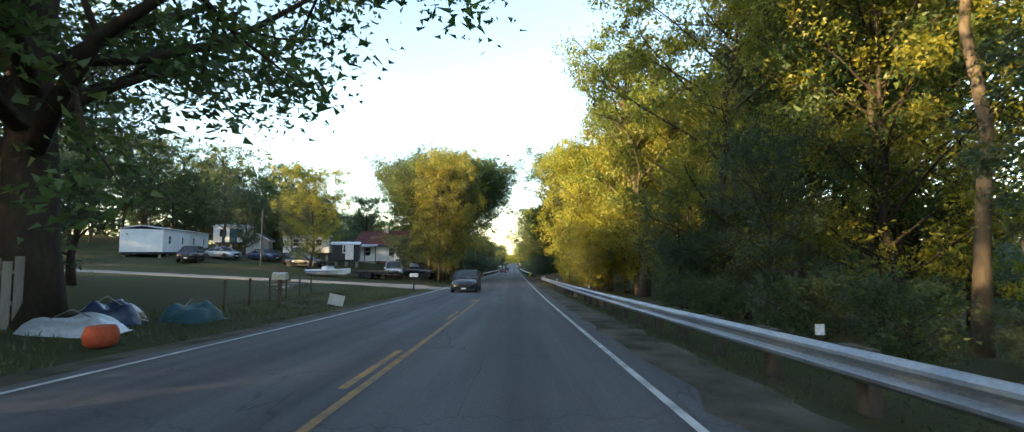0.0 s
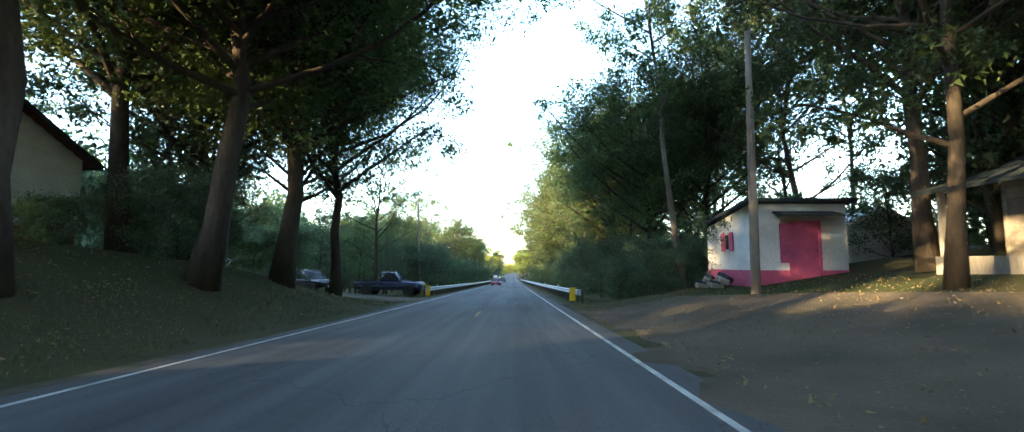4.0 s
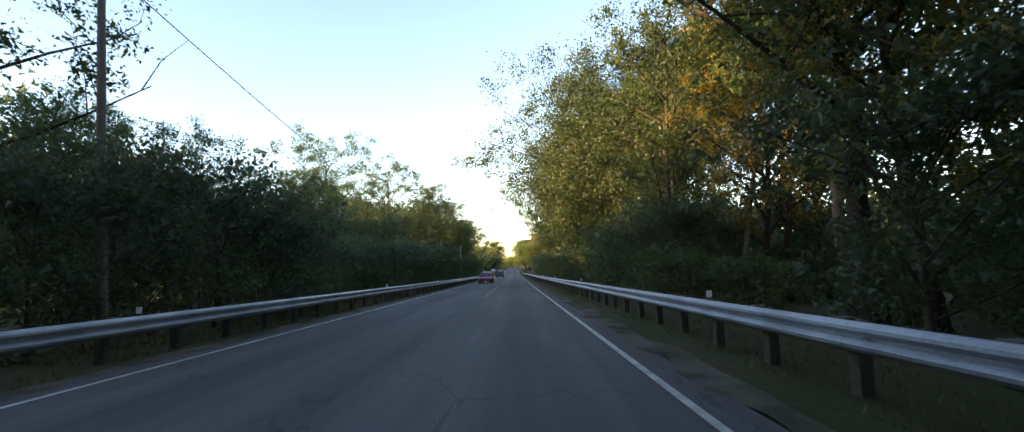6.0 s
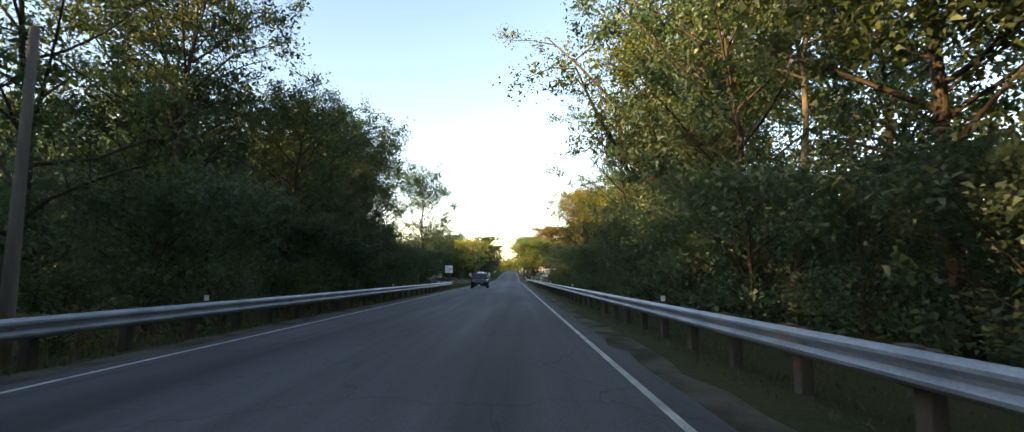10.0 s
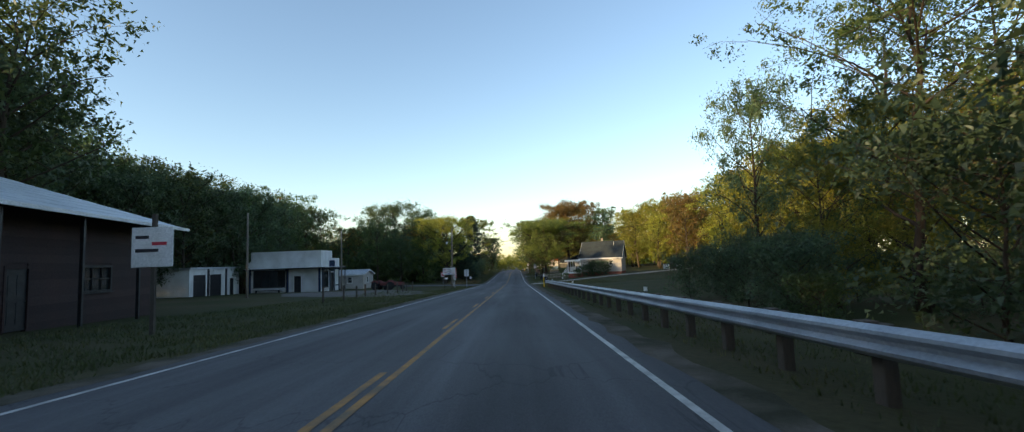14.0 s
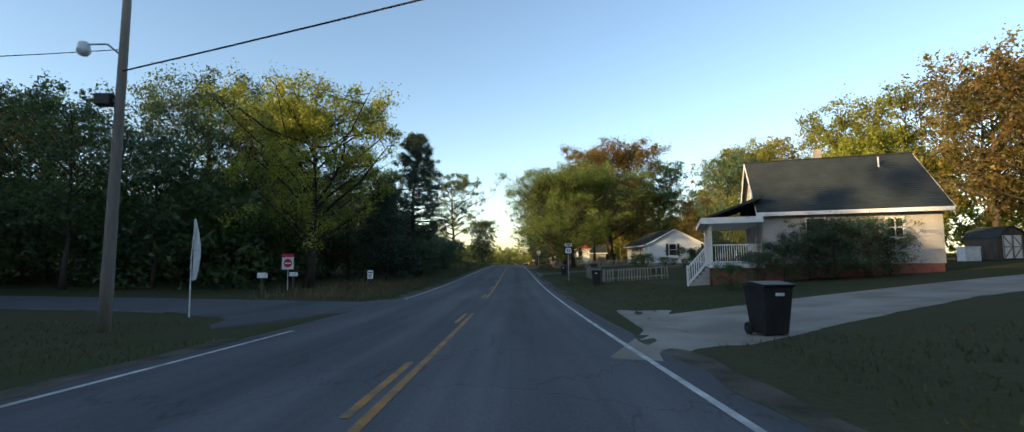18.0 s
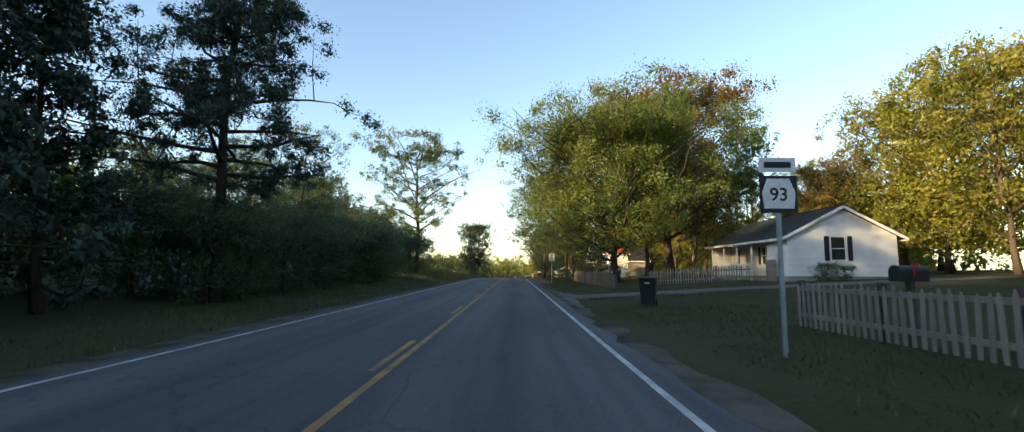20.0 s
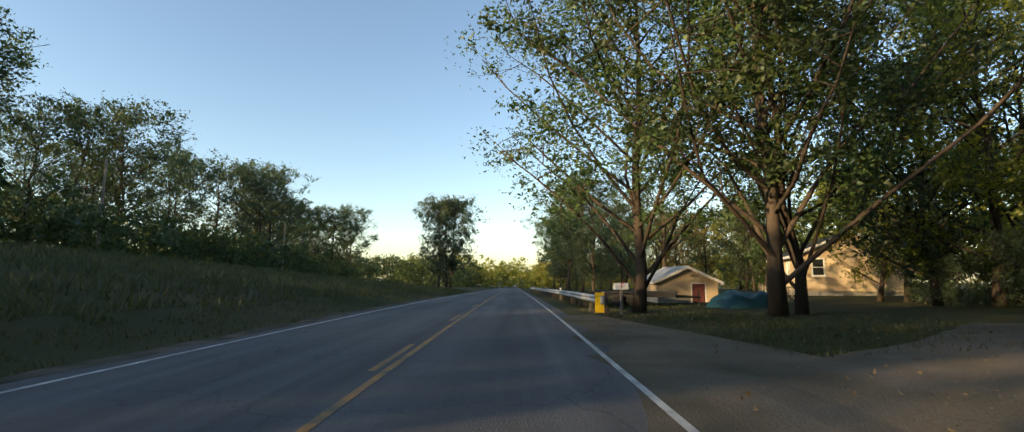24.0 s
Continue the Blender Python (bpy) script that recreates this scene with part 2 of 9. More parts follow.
def leaf_material(name, dark, mid, light, through=0.45, gloss=0.028):
    """Leaves: colour differs from leaf to leaf and tree to tree; light comes partly through, and a waxy sheen mirrors the sky."""
    mat = bpy.data.materials.new(name)
    mat.use_nodes = True
    n, l = mat.node_tree.nodes, mat.node_tree.links
    n.clear()
    out, mix = n.new("ShaderNodeOutputMaterial"), n.new("ShaderNodeMixShader")
    dif, tra = n.new("ShaderNodeBsdfDiffuse"), n.new("ShaderNodeBsdfTranslucent")
    geo, info, tex, patch = n.new("ShaderNodeNewGeometry"), n.new("ShaderNodeObjectInfo"), n.new("ShaderNodeTexCoord"), n.new("ShaderNodeTexNoise")
    patch.inputs["Scale"].default_value = 0.45
    l.new(tex.outputs["Object"], patch.inputs["Vector"])
    add = n.new("ShaderNodeMath")
    add.operation = "MULTIPLY_ADD"
    add.inputs[1].default_value = 0.45
    l.new(geo.outputs["Random Per Island"], add.inputs[0])
    scaled = n.new("ShaderNodeMath")
    scaled.operation = "MULTIPLY_ADD"
    scaled.inputs[1].default_value, scaled.inputs[2].default_value = 1.1, -0.3
    l.new(patch.outputs["Fac"], scaled.inputs[0])
    l.new(scaled.outputs["Value"], add.inputs[2])
    ramp = n.new("ShaderNodeValToRGB")
    ramp.color_ramp.elements[0].position, ramp.color_ramp.elements[1].position = 0.1, 0.9
    ramp.color_ramp.elements[0].color, ramp.color_ramp.elements[1].color = (*dark, 1), (*light, 1)
    e = ramp.color_ramp.elements.new(0.5)
    e.color = (*mid, 1)
    l.new(add.outputs["Value"], ramp.inputs["Fac"])
    hsv = n.new("ShaderNodeHueSaturation")
    for lo, hi, socket in ((0.485, 0.515, "Hue"), (0.75, 1.25, "Value")):
        rng = n.new("ShaderNodeMapRange")
        rng.inputs["To Min"].default_value, rng.inputs["To Max"].default_value = lo, hi
        l.new(info.outputs["Random"], rng.inputs["Value"])
        l.new(rng.outputs["Result"], hsv.inputs[socket])
    l.new(ramp.outputs["Color"], hsv.inputs["Color"])
    l.new(hsv.outputs["Color"], dif.inputs["Color"])
    l.new(hsv.outputs["Color"], tra.inputs["Color"])
    mix.inputs["Fac"].default_value = through
    l.new(dif.outputs["BSDF"], mix.inputs[1])
    l.new(tra.outputs["BSDF"], mix.inputs[2])
    wax, sheen = n.new("ShaderNodeBsdfGlossy"), n.new("ShaderNodeMixShader")
    wax.inputs["Color"].default_value, wax.inputs["Roughness"].default_value = (0.9, 0.95, 1.0, 1), 0.5
    sheen.inputs["Fac"].default_value = gloss
    l.new(mix.outputs["Shader"], sheen.inputs[1])
    l.new(wax.outputs["BSDF"], sheen.inputs[2])
    l.new(sheen.outputs["Shader"], out.inputs["Surface"])
    return mat


def asphalt_material():
    """Worn asphalt: polished wheel tracks, a dark drip line in each lane, long streaks, patches and fine cracks."""
    mat = material("asphalt", (0.094, 0.096, 0.102), (0.066, 0.067, 0.073), scale=0.35, fine=60, rough=0.85, bump=0.4, stretch=(1, 0.25, 1))
    n, l = mat.node_tree.nodes, mat.node_tree.links
    hsv = n["Hue/Saturation/Value"]
    tex, split, ramp = n.new("ShaderNodeTexCoord"), n.new("ShaderNodeSeparateXYZ"), n.new("ShaderNodeValToRGB")
    wander = n.new("ShaderNodeTexNoise")
    wander.inputs["Scale"].default_value = 0.12
    shift, across = n.new("ShaderNodeMath"), n.new("ShaderNodeMapRange")
    shift.operation, shift.inputs[1].default_value = "MULTIPLY_ADD", 0.5
    l.new(tex.outputs["Object"], split.inputs["Vector"])
    l.new(tex.outputs["Object"], wander.inputs["Vector"])
    l.new(wander.outputs["Fac"], shift.inputs[0])
    l.new(split.outputs["X"], shift.inputs[2])
    across.inputs["From Min"].default_value, across.inputs["From Max"].default_value = PAVE_L + 0.25, PAVE_R + 0.25
    l.new(shift.outputs["Value"], across.inputs["Value"])
    ramp.color_ramp.interpolation = "EASE"
    bands = [(0.0, 0.86), (0.06, 0.95), (0.14, 1.10), (0.25, 0.84), (0.37, 1.10), (0.48, 0.92), (0.62, 1.12), (0.73, 0.82), (0.85, 1.10), (0.94, 0.95), (1.0, 0.84)]
    ramp.color_ramp.elements[0].position, ramp.color_ramp.elements[1].position = bands[0][0], bands[-1][0]
    for e, b in zip(ramp.color_ramp.elements, (bands[0], bands[-1])):
        e.color = (b[1] * 0.5,) * 3 + (1,)
    for p, v in bands[1:-1]:
        ramp.color_ramp.elements.new(p).color = (v * 0.5,) * 3 + (1,)
    l.new(across.outputs["Result"], ramp.inputs["Fac"])
    streak, stretch = n.new("ShaderNodeTexNoise"), n.new("ShaderNodeMapping")
    stretch.inputs["Scale"].default_value = (3.0, 0.10, 1.0)
    streak.inputs["Scale"].default_value, streak.inputs["Detail"].default_value = 1.0, 6
    l.new(tex.outputs["Object"], stretch.inputs["Vector"])
    l.new(stretch.outputs["Vector"], streak.inputs["Vector"])
    crack, thin = n.new("ShaderNodeTexVoronoi"), n.new("ShaderNodeMapRange")
    crack.feature, crack.inputs["Scale"].default_value = "DISTANCE_TO_EDGE", 0.33
    bend = n.new("ShaderNodeVectorMath")
    bend.operation = "ADD"
    l.new(tex.outputs["Object"], bend.inputs[0])
    l.new(streak.outputs["Color"], bend.inputs[1])
    l.new(bend.outputs["Vector"], crack.inputs["Vector"])
    thin.inputs["From Max"].default_value, thin.inputs["To Min"].default_value = 0.008, 0.62
    l.new(crack.outputs["Distance"], thin.inputs["Value"])
    streaks = n.new("ShaderNodeMapRange")
    streaks.inputs["From Min"].default_value, streaks.inputs["From Max"].default_value = 0.3, 0.7
    streaks.inputs["To Min"].default_value, streaks.inputs["To Max"].default_value = 1.6, 2.4
    l.new(streak.outputs["Fac"], streaks.inputs["Value"])
    last = ramp.outputs["Color"]
    for socket in (streaks.outputs["Result"], thin.outputs["Result"], hsv.inputs["Value"].links[0].from_socket):
        mul = n.new("ShaderNodeMath")
        mul.operation = "MULTIPLY"
        l.new(last, mul.inputs[0])
        l.new(socket, mul.inputs[1])
        last = mul.outputs["Value"]
    l.new(last, hsv.inputs["Value"])
    return mat


M_ASPHALT = asphalt_material()
M_SHOULDER = material("gritty_shoulder", (0.125, 0.108, 0.088), (0.045, 0.045, 0.028), scale=1.1, fine=35, rough=1.0, bump=0.8, specular=0.1)
M_ASPHALT_NEW = material("asphalt_patch", (0.03, 0.03, 0.033), (0.04, 0.04, 0.042), scale=1.5, fine=70, rough=0.8, bump=0.4)
M_WHITE_LINE = material("white_road_paint", (0.55, 0.55, 0.53), (0.30, 0.30, 0.29), scale=2.4, fine=50, rough=0.7, bump=0.2)
M_YELLOW_LINE = material("yellow_road_paint", (0.40, 0.19, 0.04), (0.15, 0.105, 0.06), scale=2.2, fine=40, rough=0.7, bump=0.2)
M_GRASS_GROUND = material("grassy_soil", (0.036, 0.046, 0.016), (0.062, 0.055, 0.029), scale=0.16, fine=9, rough=1.0, bump=0.6, specular=0.1)
M_GRAVEL = material("pale_gravel", (0.30, 0.27, 0.23), (0.20, 0.175, 0.145), scale=0.6, fine=45, rough=0.95, bump=0.8)
M_DARK_GRAVEL = material("dark_gravel", (0.13, 0.12, 0.11), (0.09, 0.085, 0.078), scale=0.6, fine=45, rough=0.95, bump=0.8)
M_DIRT = material("brown_leafy_dirt", (0.12, 0.096, 0.072), (0.070, 0.060, 0.046), scale=0.5, fine=25, rough=1.0, bump=0.8, specular=0.1)
M_LOT = material("pale_worn_dirt", (0.16, 0.135, 0.105), (0.08, 0.072, 0.05), scale=0.55, fine=30, rough=1.0, bump=0.8, spread=0.8, specular=0.1)
M_STEEL = material("galvanised_steel", (0.40, 0.43, 0.46), (0.28, 0.31, 0.34), scale=1.2, fine=30, rough=0.5, metal=0.6, bump=0.05)
M_POST = material("weathered_post_wood", (0.11, 0.092, 0.075), (0.065, 0.055, 0.045), scale=3, fine=40, rough=0.9, bump=0.4, stretch=(1, 1, 0.2))
M_POLE = material("utility_pole_wood", (0.24, 0.20, 0.165), (0.15, 0.125, 0.10), scale=2, fine=35, rough=0.9, bump=0.4, stretch=(1, 1, 0.08))
M_BARK = material("bark", (0.080, 0.062, 0.048), (0.046, 0.037, 0.029), scale=2.2, fine=16, rough=0.95, bump=0.9, stretch=(1, 1, 0.25), vary=0.25, specular=0.1)
M_BARK_PALE = material("pale_bark", (0.19, 0.155, 0.12), (0.10, 0.082, 0.064), scale=1.4, fine=12, rough=0.95, bump=0.6, stretch=(1, 1, 0.3), vary=0.2, specular=0.1)
M_YELLOW_PLASTIC = material("reflective_yellow_sheet", (0.80, 0.52, 0.02), (0.72, 0.46, 0.02), scale=4, fine=30, rough=0.45, bump=0.05)
M_WHITE_PLASTIC = material("white_plastic", (0.75, 0.76, 0.75), (0.62, 0.62, 0.60), scale=4, fine=30, rough=0.5, bump=0.05)
M_WHITE_SIDING = material("white_siding", (0.78, 0.78, 0.76), (0.66, 0.66, 0.64), scale=0.9, fine=18, rough=0.6, bump=0.1, vary=0.04)
M_GREY_SIDING = material("grey_siding", (0.45, 0.42, 0.38), (0.38, 0.35, 0.32), scale=0.9, fine=18, rough=0.65, bump=0.1, vary=0.04)
M_TAN_SIDING = material("tan_siding", (0.60, 0.47, 0.31), (0.50, 0.38, 0.25), scale=0.9, fine=18, rough=0.65, bump=0.1, vary=0.04)
M_WHITE_PAINT = material("white_paint", (0.78, 0.78, 0.77), (0.64, 0.63, 0.60), scale=1.5, fine=25, rough=0.55, bump=0.1)
M_WHITE_BLOCK = material("painted_block_wall", (0.68, 0.68, 0.67), (0.52, 0.51, 0.49), scale=0.7, fine=14, rough=0.75, bump=0.3)
M_STAINED_BLOCK = material("stained_block_wall", (0.40, 0.375, 0.32), (0.11, 0.105, 0.09), scale=0.55, fine=16, rough=0.9, bump=0.4, spread=0.9, stretch=(1, 1, 0.45))
M_CONCRETE = material("concrete", (0.36, 0.345, 0.32), (0.25, 0.24, 0.22), scale=0.8, fine=22, rough=0.9, bump=0.3)
M_BRICK = material("red_brick", (0.32, 0.10, 0.07), (0.22, 0.08, 0.06), scale=3, fine=25, rough=0.9, bump=0.3, vary=0.2)
M_STONE = material("grey_stone", (0.30, 0.26, 0.22), (0.20, 0.17, 0.145), scale=2, fine=18, rough=0.95, bump=0.6, vary=0.25)
M_DARK_ROOF = material("dark_shingles", (0.033, 0.042, 0.043), (0.024, 0.030, 0.032), scale=1.2, fine=18, rough=0.9, bump=0.4, vary=0.15)
M_RED_ROOF = material("red_brown_roof", (0.17, 0.055, 0.05), (0.12, 0.04, 0.038), scale=1.2, fine=18, rough=0.8, bump=0.3, vary=0.12)
M_ORANGE_ROOF = material("orange_shingles", (0.50, 0.095, 0.04), (0.36, 0.065, 0.03), scale=1.5, fine=20, rough=0.8, bump=0.3, vary=0.12)
M_METAL_ROOF = material("pale_metal_roof", (0.52, 0.55, 0.58), (0.42, 0.45, 0.48), scale=0.8, fine=12, rough=0.45, metal=0.4, bump=0.08)
M_GLASS_DARK = material("dark_window_glass", (0.020, 0.023, 0.027), (0.03, 0.033, 0.036), scale=0.8, fine=3, rough=0.08, bump=0.0, specular=0.5)
M_PINK = material("faded_pink_paint", (0.55, 0.10, 0.20), (0.42, 0.09, 0.16), scale=2.5, fine=25, rough=0.7, bump=0.15)
M_BLUE = material("blue_paint", (0.10, 0.19, 0.34), (0.13, 0.19, 0.27), scale=2.5, fine=25, rough=0.65, bump=0.15)
M_RED = material("red_paint", (0.45, 0.035, 0.03), (0.33, 0.03, 0.03), scale=2, fine=25, rough=0.5, bump=0.1)
M_BLACK = material("black_plastic", (0.018, 0.018, 0.02), (0.028, 0.028, 0.03), scale=3, fine=30, rough=0.5, bump=0.08)
M_RUBBER = material("rubber", (0.02, 0.02, 0.02), (0.03, 0.03, 0.03), scale=5, fine=50, rough=0.85, bump=0.1)
M_DARK_WALL = material("dark_red_board_wall", (0.055, 0.030, 0.028), (0.040, 0.026, 0.026), scale=0.6, fine=12, rough=0.8, bump=0.2, vary=0.2)
M_OLD_WOOD = material("grey_old_wood", (0.30, 0.265, 0.22), (0.20, 0.175, 0.145), scale=1.6, fine=24, rough=0.9, bump=0.4, stretch=(1, 1, 0.15), vary=0.2)
M_PICKET = material("weathered_picket_wood", (0.20, 0.155, 0.115), (0.13, 0.10, 0.075), scale=2.5, fine=28, rough=0.9, bump=0.4, stretch=(1, 1, 0.15), vary=0.25)
M_DARK_METAL = material("dark_metal", (0.05, 0.05, 0.055), (0.035, 0.035, 0.038), scale=3, fine=30, rough=0.5, metal=0.6, bump=0.05)
M_CHROME = material("dull_chrome", (0.6, 0.6, 0.62), (0.5, 0.5, 0.52), scale=3, fine=20, rough=0.2, metal=1.0, bump=0.0)
M_CAR_BLACK = material("black_car_paint", (0.012, 0.013, 0.018), (0.016, 0.017, 0.022), scale=1, fine=8, rough=0.18, bump=0.0, specular=0.6)
M_CAR_RED = material("dark_red_car_paint", (0.22, 0.012, 0.03), (0.19, 0.012, 0.026), scale=1, fine=8, rough=0.2, bump=0.0, specular=0.6)
M_CAR_SILVER = material("silver_car_paint", (0.42, 0.44, 0.47), (0.38, 0.40, 0.43), scale=1, fine=8, rough=0.25, metal=0.5, bump=0.0)
M_CAR_BLUE = material("dark_blue_car_paint", (0.02, 0.035, 0.08), (0.025, 0.04, 0.085), scale=1, fine=8, rough=0.22, bump=0.0, specular=0.6)
M_LAMP_GLASS = material("clear_lamp_glass", (0.72, 0.74, 0.76), (0.60, 0.62, 0.65), scale=6, fine=30, rough=0.15, bump=0.0, specular=0.6)
M_TEAL = material("teal_tarp", (0.02, 0.085, 0.10), (0.015, 0.06, 0.075), scale=1.5, fine=12, rough=0.55, bump=0.4)
M_INK = material("black_sign_ink", (0.02, 0.02, 0.025), (0.03, 0.03, 0.035), scale=8, fine=40, rough=0.6, bump=0.0)
M_SIGN_RED = material("red_sign_ink", (0.55, 0.04, 0.06), (0.48, 0.04, 0.06), scale=6, fine=30, rough=0.5, bump=0.0)
M_SIGN_BLUE = material("blue_sign_ink", (0.06, 0.10, 0.35), (0.06, 0.09, 0.30), scale=6, fine=30, rough=0.5, bump=0.0)
M_WIRE = material("black_cable", (0.02, 0.02, 0.02), (0.03, 0.03, 0.03), scale=5, fine=30, rough=0.7, bump=0.0)
L_GREEN = leaf_material("green_leaves", (0.034, 0.058, 0.019), (0.072, 0.112, 0.032), (0.13, 0.165, 0.038))
L_DEEP = leaf_material("deep_green_leaves", (0.042, 0.070, 0.036), (0.076, 0.118, 0.050), (0.115, 0.15, 0.058), gloss=0.032)
L_YELLOW = leaf_material("yellow_green_leaves", (0.09, 0.12, 0.018), (0.22, 0.23, 0.028), (0.40, 0.35, 0.04), 0.5)
L_LIME = leaf_material("lime_green_leaves", (0.055, 0.095, 0.020), (0.13, 0.175, 0.030), (0.25, 0.26, 0.042), 0.5)
L_AUTUMN = leaf_material("early_autumn_leaves", (0.08, 0.08, 0.018), (0.20, 0.155, 0.03), (0.36, 0.20, 0.04), 0.5)
L_PINE = leaf_material("pine_needles", (0.022, 0.042, 0.026), (0.036, 0.062, 0.034), (0.055, 0.085, 0.038), 0.25, gloss=0.035)
L_GRASS = leaf_material("grass_blades", (0.040, 0.050, 0.016), (0.072, 0.082, 0.026), (0.13, 0.11, 0.045), 0.35)
L_DRY = leaf_material("dry_weeds", (0.10, 0.075, 0.03), (0.20, 0.14, 0.055), (0.32, 0.22, 0.09), 0.35)

# ---- ground: one sheet to the horizon, finer near the road ----
def ground_sheet():
    xs = np.unique(np.concatenate([np.linspace(-1500, -120, 12), np.linspace(-120, -30, 19), np.linspace(-30, 30, 81), np.linspace(30, 120, 19), np.linspace(120, 1500, 12)]))
    ys = np.unique(np.concatenate([np.linspace(-300, -20, 15), np.linspace(-20, 620, 215), np.linspace(620, 3000, 40)]))
    gx, gy = np.meshgrid(xs, ys)
    z = ground_z(gx, gy)
    off = (gx < PAVE_L - 1.5) | (gx > PAVE_R + 1.5)
    rough = np.array([noise.noise((a * 0.35, b * 0.35, 0)) * 0.02 + noise.noise((a * 0.06, b * 0.06, 3)) * 0.03 for a, b in zip(gx.ravel(), gy.ravel())]).reshape(gx.shape)
    z = z + rough * off
    g = Geo()
    g.v = list(zip(gx.ravel().tolist(), gy.ravel().tolist(), z.ravel().tolist()))
    w = len(xs)
    g.f = [(r * w + c, r * w + c + 1, (r + 1) * w + c + 1, (r + 1) * w + c) for r in range(len(ys) - 1) for c in range(w - 1)]
    return solid("ground", g, M_GRASS_GROUND, "mown grass and weedy soil beside the road", "ground", kind="structure", smooth=True)


ground_sheet()


def ribbon(name, x0, x1, y0, y1, lift, mat, label, step=4.0, parent=None, crown=True, depth=0.0, wob=0.0, gaps=()):
    """A strip along the road between two x, following its profile."""
    g = Geo()
    n = max(1, round((y1 - y0) / step))
    for i in range(n + 1):
        y = y0 + (y1 - y0) * i / n
        za = road_z(y) + lift
        w = noise.noise((y * 0.7, x0, 5)) * wob
        w2 = noise.noise((y * 0.7, x1, 9)) * wob
        g.v += [(x0 + w, y, za), (x1 + w2, y, za)]
        if i:
            k = 2 * i
            g.f.append((k - 2, k - 1, k + 1, k))
    if parent:
        return part(name, g, mat, parent, label)
    return solid(name, g, mat, label, "road marking" if "line" in name else "road", kind="structure")


for i, (a, b, w) in enumerate(((-60, 62, 0.85), (99, 333, 0.4), (345, 408, 0.35))):
    ribbon("shoulder_east" if not i else "shoulder_east.%03d" % i, PAVE_R - 0.08, PAVE_R + w, a, b, 0.004, M_SHOULDER, "narrow shoulder of grit and dead leaves", step=1.0, wob=0.28)
for i, (a, b, w) in enumerate(((-60, 40, 0.4), (62, 101, 0.45), (112, 333, 0.4), (349, 540, 0.4))):
    ribbon("shoulder_west" if not i else "shoulder_west.%03d" % i, PAVE_L - w, PAVE_L + 0.08, a, b, 0.004, M_SHOULDER, "narrow shoulder of grit and dead leaves", step=1.0, wob=0.28)
road = ribbon("road", PAVE_L, PAVE_R, -120, 1400, 0.0, M_ASPHALT, "worn grey two-lane asphalt road with painted lines", step=4, wob=0.05)
ribbon("edge_line_east", EDGE_R - 0.05, EDGE_R + 0.05, -120, 900, 0.006, M_WHITE_LINE, "solid white edge line, worn in places")
for i, (a, b) in enumerate(((-120, 44), (62, 171), (173, 334.5), (347, 900))):
    ribbon("edge_line_west" if not i else "edge_line_west.%03d" % i, EDGE_L - 0.05, EDGE_L + 0.05, a, b, 0.006, M_WHITE_LINE, "solid white edge line, worn in places")
for y in (177.2, 182.6):
    for k, (xa, xb) in enumerate(((-1.6, -0.45), (-0.1, 1.25))):
        part("road_bar", Geo().box(xa, xb, y - 0.05, y + 0.05, 0.0, 0.008), M_WHITE_LINE, road, "short white bar across the lane").location = (0, 0, float(road_z(y)))
    part("sealed_cut", Geo().box(1.62, 3.05, y - 0.06, y + 0.06, -0.03, 0.007), M_ASPHALT_NEW, road, "dark sealed cut across the shoulder").location = (0, 0, float(road_z(y)))
for i, (a, b) in enumerate(((-120, 26), (64, 66), (73, 75), (90, 93), (136, 158), (255, 339), (347, 900))):
    ribbon("centre_line" if not i else "centre_line.%03d" % i, CENTRE + 0.05, CENTRE + 0.16, a, b, 0.006, M_YELLOW_LINE, "worn yellow centre line")
    if i in (0, 5, 6):
        y, k = a, 0
        while y < min(b, 520):
            e = min(y + 3.0, b)
            ribbon("centre_dash.%03d" % (i * 100 + k), CENTRE - 0.16, CENTRE - 0.05, y, e, 0.006, M_YELLOW_LINE, "broken yellow passing line", step=3)
            y, k = y + 9.0, k + 1

# ---- trees and shrubs ----
def leaf_cloud(centres, radii, per, size, rng, flat=0.8, droop=0.3):
    """Small pointed leaves scattered through many clumps; returns vertices and faces as arrays."""
    n = len(centres) * per
    c = np.repeat(np.asarray(centres, float), per, axis=0)
    r = np.repeat(np.asarray(radii, float), per)[:, None]
    d = rng.normal(size=(n, 3))
    d /= np.linalg.norm(d, axis=1)[:, None] + 1e-9
    core = rng.random((n, 1)) < 0.32                # large leaves fill the heart of a clump, small ones its rim
    reach = np.where(core, 0.62 * rng.random((n, 1)) ** 0.5, 0.45 + 0.72 * rng.random((n, 1)) ** 1.3)
    squash = np.repeat(0.7 + 0.6 * rng.random((len(centres), 3)), per, axis=0)
    p = c + d * r * reach * squash * np.array([1, 1, flat])
    a = rng.normal(size=(n, 3)) + np.array([0, 0, -droop])
    a /= np.linalg.norm(a, axis=1)[:, None] + 1e-9
    b = np.cross(a, rng.normal(size=(n, 3)))
    b /= np.linalg.norm(b, axis=1)[:, None] + 1e-9
    s = size * (0.6 + 0.8 * rng.random((n, 1))) * np.where(core, 1.45, 0.95)
    skew = rng.normal(size=(n, 1)) * 0.25
    v = np.stack([p - b * s * 0.33, p + b * s * 0.33, p + a * s + b * s * skew], axis=1).reshape(-1, 3)
    return v, np.arange(3 * n).reshape(-1, 3)


